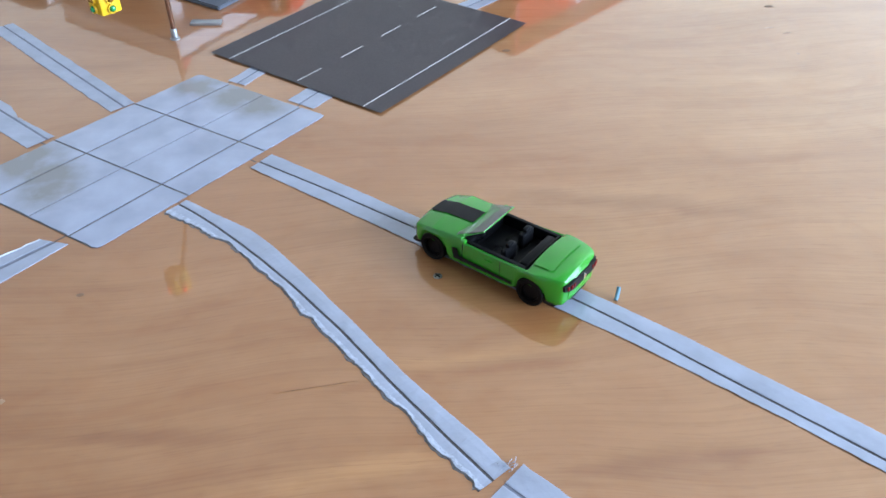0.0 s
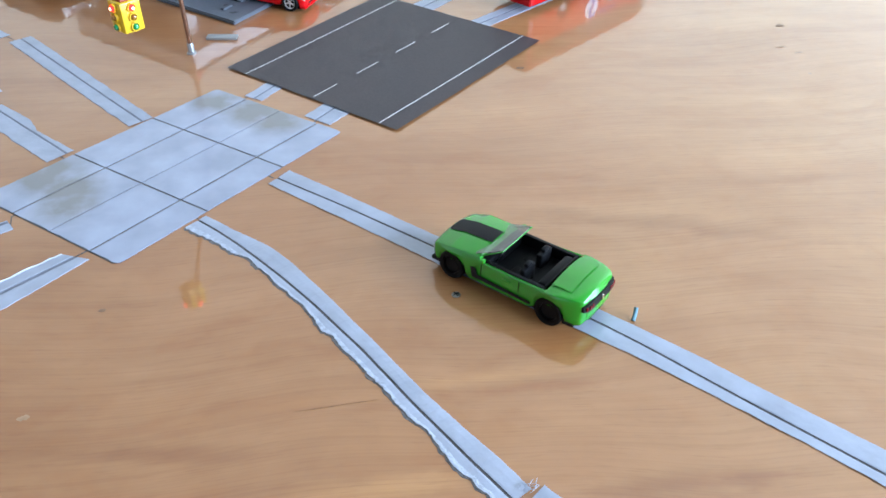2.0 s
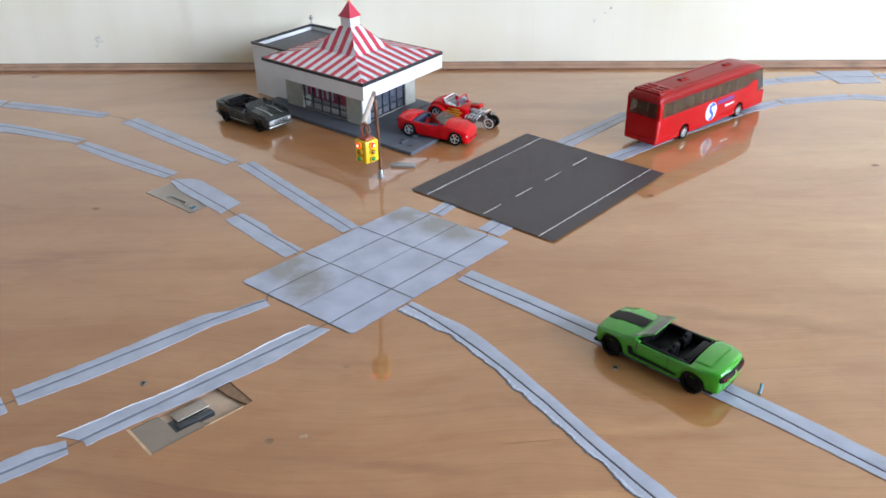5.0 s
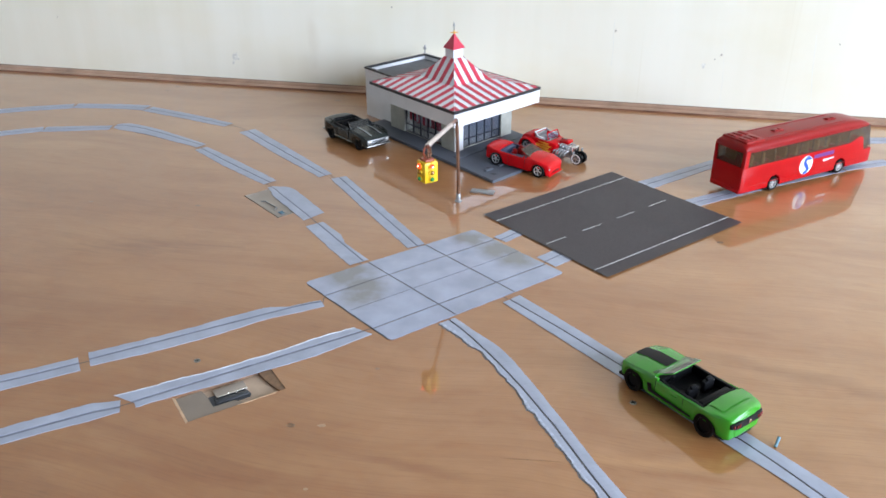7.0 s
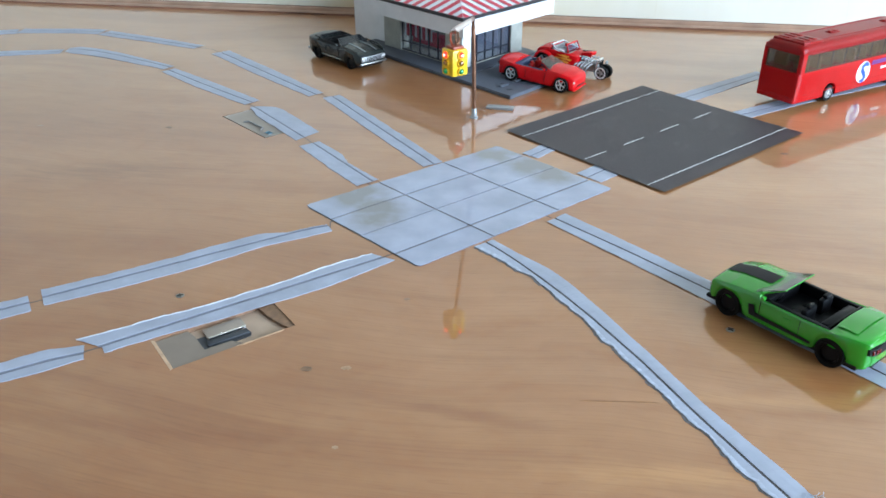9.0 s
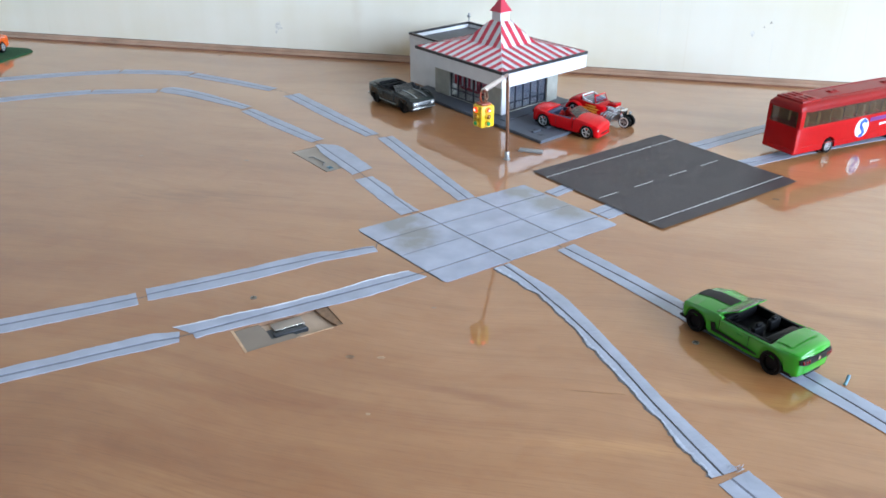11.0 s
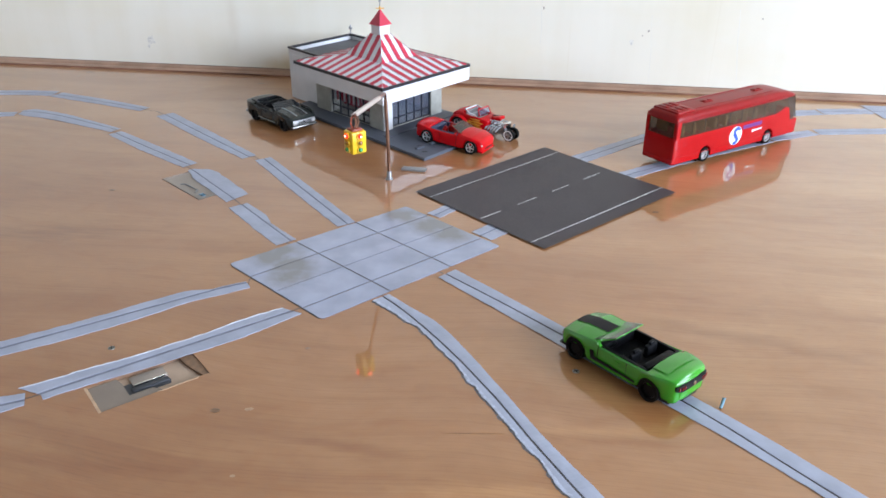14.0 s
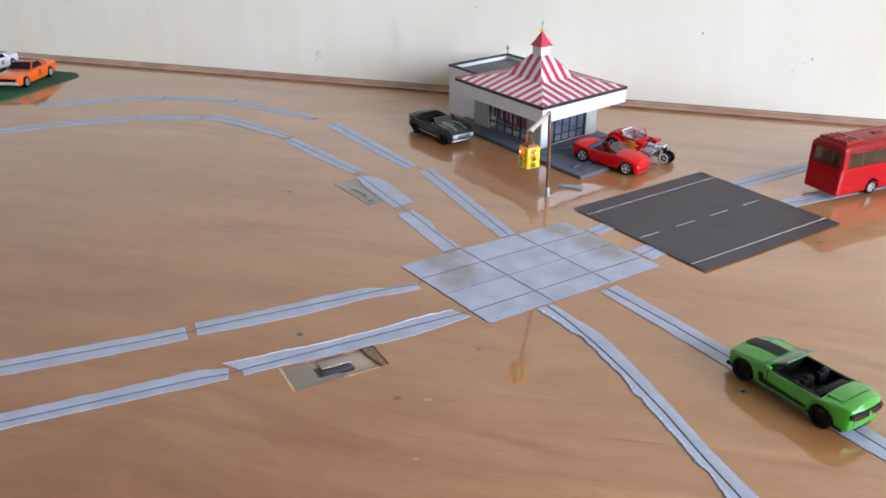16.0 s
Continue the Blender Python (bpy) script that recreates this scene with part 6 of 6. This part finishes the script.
    def clip(poly, d0, keep_low):
        out = []
        for i in range(len(poly)):
            p, q = poly[i], poly[(i + 1) % len(poly)]
            inp, inq = (p[1] <= d0 + 1e-9) == keep_low or abs(p[1] - d0) < 1e-9, (q[1] <= d0 + 1e-9) == keep_low or abs(q[1] - d0) < 1e-9
            if inp:
                out.append(p)
            if inp != inq:
                s = (d0 - p[1]) / (q[1] - p[1])
                out.append((p[0] + s * (q[0] - p[0]), d0))
        return out

    def place(side, u, d):
        lift = 0.00035
        if side == 0:
            p = W(d * RA / 2, u * RB, zr(d))
            n = -AX_A
        elif side == 1:
            p = W(u * RA, d * RB / 2, zr(d))
            n = -AX_B
        elif side == 2:
            p = W(RA - d * RA / 2, u * RB, zr(d))
            n = AX_A
        else:
            p = W(u * RA, RB - d * RB / 2, zr(d))
            n = AX_B
        return p + Vector((n.x * lift, n.y * lift, lift))

    for side, count in ((0, 12), (1, 11), (2, 12), (3, 11)):
        for k in range(count):
            u0 = (k + 0.26) / count
            u1 = (k + 0.74) / count
            def hip(u):
                return min(2 * u, 2 * (1 - u), NECK)
            poly = [(u0, 0.0), (u1, 0.0), (u1, hip(u1))]
            for brk in (1 - NECK / 2, 0.5, NECK / 2):
                if u0 < brk < u1:
                    poly.append((brk, hip(brk)))
            poly.append((u0, hip(u0)))
            bm = bmesh.new()
            for low in (True, False):
                q = clip(poly, KINK, low)
                if len(q) >= 3:
                    pts = [place(side, u, d) for u, d in q]
                    try:
                        bm.faces.new([bm.verts.new(p) for p in pts])
                    except ValueError:
                        pass
            part("roof_stripe", bm, M_STRIPE, roof, smooth=None)
    # lantern
    ca, cb, s = RA / 2, RB / 2, 0.0073
    lan = part("lantern", BB(ca - s, ca + s, cb - s, cb + s, Z_NECK - 0.0010, 0.0982, bevel=0.0003), M_HOUSE, th, "white lantern box")
    bm = bmesh.new()
    s2 = 0.0092
    lo = [W(ca + x * s2, cb + y * s2, 0.0982) for x, y in ((-1, -1), (1, -1), (1, 1), (-1, 1))]
    mid = [W(ca + x * s2 * 0.55, cb + y * s2 * 0.55, 0.1048) for x, y in ((-1, -1), (1, -1), (1, 1), (-1, 1))]
    hi = [W(ca + x * 0.0006, cb + y * 0.0006, 0.1132) for x, y in ((-1, -1), (1, -1), (1, 1), (-1, 1))]
    loft(bm, [lo, mid, hi])
    part("lantern_roof", bm, M_STRIPE, lan, "red pointed lantern roof", smooth=None)
    c = W(ca, cb, 0)
    bm = lathe([(0.0007, 0.1126), (0.0007, 0.1152), (0.0004, 0.1170), (0.0, 0.1172)], "z", 8, Matrix.Translation((c.x, c.y, 0)))
    for ang in (20, 110):
        box(bm, -0.0042, 0.0042, -0.0005, 0.0005, 0.1140, 0.1149, m=pose(c.x, c.y, 0, 0, 0, ang))
    part("weather_cross", bm, M_GOLD, lan, "golden cross arms")
    bm = lathe([(0.0006, 0.1168), (0.0006, 0.1210), (0.0016, 0.1216), (0.0007, 0.1236), (0.0, 0.1262)], "z", 8, Matrix.Translation((c.x, c.y, 0)))
    part("finial", bm, M_GREYMET, lan, "grey spire finial")
    return th


diner()


# ---------- traffic light on its bent tube ----------
def traffic_light():
    th = thing("traffic_light", "yellow hanging traffic light on a bent copper tube", "traffic light")
    foot = lathe([(0.0034, 0.0), (0.0034, 0.0008), (0.0023, 0.0014), (0.0022, 0.0072), (0.0018, 0.0078), (0.0, 0.0078)], "z", 18, Matrix.Translation((-0.0528, 0.5850, 0)))
    part("foot", foot, M_GREYMET, th, "bright metal foot ferrule")
    P = [(-0.0528, 0.5850, 0.006), (-0.0533, 0.5846, 0.040), (-0.0543, 0.5842, 0.0720), (-0.0545, 0.5832, 0.0772), (-0.0543, 0.5796, 0.0795), (-0.0520, 0.5300, 0.0875)]
    part("pole", tube(P, 0.0016, 12), M_COPPER, th, "browned copper tube pole")
    part("sleeve", tube([(-0.0530, 0.5500, 0.0843), (-0.0490, 0.4575, 0.1010), (-0.0478, 0.4373, 0.1045)], 0.0019, 12), M_HEATSHRINK, th, "pale sleeve on the arm")
    for k in range(5):
        dx, dy = 0.0016 * math.cos(k * 1.3), 0.0016 * math.sin(k * 1.3)
        part("wire", tube([(-0.0479 + dx * 0.3, 0.4393, 0.1043 + dy * 0.3), (-0.0470 + dx * 1.5, 0.4319 + dy, 0.1053 - 0.0003 * k), (-0.0461 + dx * 1.8, 0.4282 + dy * 1.4, 0.1026), (-0.0457 + dx * 0.7, 0.4275 + dy * 0.7, 0.0974)], 0.00065, 6), M_WIRE if k % 2 else M_COPPER, th, "thin twisted wire")
    m = pose(-0.0457, 0.4271, 0.0902, 0, 0, 17) @ Matrix.Scale(1.10, 4)
    s, hh = 0.0050, 0.0069
    head = part("head", B(-s, s, -s, s, -hh, hh, 0.0009, m=m @ pose(0, 0, 0, 0, 0, 28)), M_YELLOW, th, "yellow painted signal head")
    part("cap", B(-s * 0.7, s * 0.7, -s * 0.7, s * 0.7, hh - 0.0002, hh + 0.0014, 0.0005, m=m @ pose(0, 0, 0, 0, 0, 28)), M_WIRE, th, "red wire ends on top of the head")
    for f in range(4):
        mf = m @ pose(0, 0, 0, 0, 0, 28 + 90 * f)
        for k, mt in enumerate((M_LEDON, M_LEDAMB, M_LEDOFF)):
            z = 0.0043 - 0.0043 * k
            mm = mf @ pose(s, 0, z)
            hood = lathe([(0.0021, -0.0002), (0.0021, 0.0010), (0.0017, 0.0010), (0.0017, -0.0002)], "x", 14, mm)
            part("lamp_ring", hood, M_YELLOW, head)
            part("lens", lathe([(0.0, -0.0001), (0.0014, -0.0001), (0.00135, 0.0010), (0.0009, 0.0018), (0.0, 0.0021)], "x", 14, mm), mt, head, "lit red lens" if k == 0 else "")
            if k == 0:
                part("filament", lathe([(0.0, 0.0016), (0.00075, 0.0017), (0.0006, 0.0022), (0.0, 0.0024)], "x", 12, mm), M_LEDCORE, head, "white-hot middle of the lit lens")
    return th


traffic_light()

# ---------- small things on the board ----------
# flat grey bar near the pole
c = pose(-0.0342, 0.6098, 0, 0, 0, -5)
tagged(part("metal_bar", B(-0.0112, 0.0112, -0.0036, 0.0036, 0.0, 0.0021, 0.0004, m=c), M_GREYMET), "short flat grey metal bar lying on the board", "metal bar")

# green felt mat with uneven edge
out = []
for k in range(48):
    a = 2 * math.pi * k / 48
    ca, sa = math.cos(a), math.sin(a)
    e = 0.20
    rx, ry = 0.126, 0.086
    w = 1 + 0.012 * math.sin(3 * a + 1) + 0.012 * math.sin(7 * a)
    out.append((-0.903 + rx * w * math.copysign(abs(ca) ** e, ca), 0.792 + ry * w * math.copysign(abs(sa) ** e, sa)))
tagged(part("felt_mat", prism(out, 0.0, 0.0016, bevel=0.0005), M_FELT), "dark green felt mat with a wavy cut edge", "mat")


def pocket_bits():
    # near pocket: film-covered half, switch blade and dark bar
    c, u, v = pocket_corners("near")
    ang = POCKETS["near"][2]
    m = pose(c[0].x, c[0].y, 0, 0, 0, ang)
    d = -POCKETS["near"][4]
    sw = thing("reed_switch", "small magnet switch set in a routed pocket", "switch")
    film = bmesh.new()
    loft(film, [[m @ Vector((x, y, z)) for x, y in ((0.0006, 0.0006), (0.0345, 0.0006), (0.0300, 0.0062), (0.0172, 0.0066), (0.0172, 0.0192), (0.0160, 0.0256), (0.0006, 0.0256))] for z in (d, -0.0005)])
    part("film", film, M_CLEAR, sw, "dull plastic film", smooth=None)
    part("blade", B(0.0218, 0.0410, 0.0147, 0.0226, -0.0016, -0.0005, 0.0002, m=m), M_FILM, sw, "pale plastic blade")
    well = bmesh.new()
    loft(well, [[m @ Vector((x, y, z)) for x, y in ((0.0176, 0.0068), (0.0400, 0.0066), (0.0412, 0.0090), (0.0404, 0.0130), (0.0220, 0.0142), (0.0216, 0.0184), (0.0174, 0.0184))] for z in (d, d + 0.0006)])
    part("well", well, M_DARK, sw, "dark well round the bar", smooth=None)
    part("bar", B(0.0200, 0.0404, 0.0088, 0.0126, d, -0.0007, 0.0004, m=m), M_DARK, sw, "dark magnet bar")
    part("glint", B(0.0222, 0.0408, 0.0138, 0.0146, d, -0.0004, 0.0001, m=m), M_CHROME, sw, "bright metal edge")
    notch = bmesh.new()
    loft(notch, [[m @ Vector((x, y, z)) for x, y in ((0.0520, 0.0256), (0.0530, 0.0150), (0.0550, 0.0060), (0.0570, 0.0006), (0.0599, 0.0004), (0.0599, 0.0258))] for z in (d, d + 0.0016)])
    part("chip", notch, M_KNOT, sw, "stained corner of the pocket", smooth=None)
    rim = bmesh.new()
    loft(rim, [[m @ Vector((x, y, z)) for x, y in ((-0.0010, -0.0006), (0.0004, 0.0004), (0.0004, 0.0258), (-0.0012, 0.0272))] for z in (d * 0.4, 0.00012)])
    part("chamfer", rim, M_CHISEL, sw, "pale cut edge of the pocket", smooth=None)
    scrape = bmesh.new()
    loft(scrape, [[m @ Vector((x, y, z)) for x, y in ((0.0300, 0.0002), (0.0340, -0.0010), (0.0430, -0.0006), (0.0530, -0.0012), (0.0545, 0.0001))] for z in (-0.0003, 0.00010)])
    part("scrape", scrape, M_CHISEL, sw, "pale scraped edge of the pocket", smooth=None)
    # stop pocket: wire loop and teal sleeve
    c, u, v = pocket_corners("stop")
    m = pose(c[0].x, c[0].y, 0, 0, 0, POCKETS["stop"][2])
    d = -POCKETS["stop"][4]
    sw = thing("stop_switch", "wired stop switch in a routed pocket beside the tape", "switch")
    part("film", B(0.018, 0.048, -0.0175, -0.0010, d, d + 0.0006, 0.0002, m=m), M_CLEAR, sw, "dull plastic film")
    part("wire", tube([m @ Vector((0.0505, -0.0150, d + 0.0008)), m @ Vector((0.0300, -0.0150, d + 0.0010)), m @ Vector((0.0215, -0.0148, d + 0.0010)), m @ Vector((0.0200, -0.0100, d + 0.0010)), m @ Vector((0.0208, -0.0040, d + 0.0010))], 0.0005, 8), M_BLACK, sw, "thin dark wire")
    part("sleeve", B(0.0480, 0.0560, -0.0130, -0.0080, d, d + 0.0022, 0.0008, m=m), M_TEAL, sw, "teal wire sleeve")
    # far pocket
    c, u, v = pocket_corners("far")
    m = pose(c[0].x, c[0].y, 0, 0, 0, POCKETS["far"][2])
    d = -POCKETS["far"][4]
    sw = thing("far_switch", "small wired switch under film in a shallow pocket", "switch")
    part("film", B(0.0010, 0.0650, -0.0290, -0.0010, d, -0.0002, 0.0002, m=m), M_FILM, sw, "dull plastic film")
    part("bar", tube([m @ Vector((0.0430, -0.0060, 0.0)), m @ Vector((0.0400, -0.0095, 0.0004)), m @ Vector((0.0200, -0.0100, 0.0004)), m @ Vector((0.0170, -0.0060, 0.0))], 0.0006, 8), M_GREYMET, sw, "bent dark wire")
    part("sleeve", B(0.0060, 0.0105, -0.0100, -0.0065, d, d + 0.0012, 0.0005, m=m), M_WIREBLUE, sw, "pale teal sleeve")


pocket_bits()


def screw(x, y, r=0.0021):
    th = thing("screw", "small sunken wood screw in the board", "screw", "screws in the board", at=pose(x, y, 0))
    part("head", lathe([(r, 0.00005), (r, 0.0003), (r * 0.7, 0.0005), (0.0, 0.0005)], "z", 16), M_SCREW, th)
    for a in (30, 120):
        part("recess", B(-r * 0.75, r * 0.75, -0.00025, 0.00025, 0.0004, 0.00062, m=pose(0, 0, 0, 0, 0, a)), M_BLACK, th, smooth=None)


screw(0.1047, 0.3078)
screw(-0.1684, 0.2968)
# small dark knots and marks in the veneer
for x, y, r in ((-0.0860, 0.2479, 0.0019), (-0.0529, 0.3114, 0.0012), (-0.3874, 0.517, 0.0016), (-0.2854, 0.5278, 0.0020), (0.1762, 0.5421, 0.0021), (-0.5105, 0.8815, 0.0020), (-0.5070, 0.9030, 0.0032), (-0.2681, 0.8806, 0.0034), (0.3900, 0.6000, 0.0026)):
    pts = [(x + r * (1.5 if k % 3 else 1.2) * math.cos(2 * math.pi * k / 14), y + r * math.sin(2 * math.pi * k / 14) * (0.9 + 0.2 * ((k * 7) % 5) / 5)) for k in range(14)]
    part("knot", prism(pts, 0.00003, 0.00010), M_KNOT, top, "small dark knot", smooth=None)
tagged(part("wire_stub", tube([(0.1803, 0.2832, 0.0003), (0.1812, 0.2846, 0.0014), (0.1820, 0.2862, 0.0030), (0.1824, 0.2872, 0.0044)], 0.0009, 8), M_WIREBLUE), "short pale blue wire end sticking up", "wire")

# a thin crack along the grain, pale smudges and dark flecks in the varnish
def blot(name, x, y, rx, ry, material, label, turn=0.0, seed=1):
    rnd = random.Random(seed)
    c, s = math.cos(radians(turn)), math.sin(radians(turn))
    pts = []
    for k in range(16):
        a = 2 * math.pi * k / 16
        u, v = rx * math.cos(a) * rnd.uniform(0.75, 1.1), ry * math.sin(a) * rnd.uniform(0.6, 1.2)
        pts.append((x + u * c - v * s, y + u * s + v * c))
    part(name, prism(pts, 0.00002, 0.00007), material, top, label, smooth=None)


blot("crack", 0.0510, 0.2465, 0.0175, 0.00032, M_CRACK, "thin dark crack along the grain", 6, 3)
blot("smudge", -0.0685, 0.2514, 0.0026, 0.0016, M_SMUDGE, "pale smudge", 10, 4)
blot("smudge", -0.0599, 0.2014, 0.0014, 0.0011, M_SMUDGE, "pale smudge", 0, 5)
blot("fleck", 0.3731, 0.5615, 0.0045, 0.0011, M_FLECK, "dark fleck", 8, 6)
blot("fleck", 0.3822, 0.5509, 0.0040, 0.0012, M_FLECK, "dark fleck", 12, 7)
blot("fleck", 0.3741, 0.5170, 0.0014, 0.0012, M_FLECK, "dark fleck", 0, 8)

# frayed threads at the end of the torn curve
ends = bpy.data.objects["tape_strip.004"]
rnd = random.Random(9)
for k in range(9):
    x, y = 0.1185 + rnd.uniform(-0.0035, 0.0045), 0.2010 + rnd.uniform(-0.0020, 0.0030)
    a = rnd.uniform(-0.6, 1.2)
    l = rnd.uniform(0.0018, 0.0040)
    P = [(x, y, 0.0005), (x + l * 0.5 * math.cos(a), y + l * 0.5 * math.sin(a), 0.0014), (x + l * math.cos(a + 0.7), y + l * math.sin(a + 0.7), 0.0008)]
    part("loose_thread", tube(P, 0.00012, 6), M_TORN, ends, "pale frayed thread")
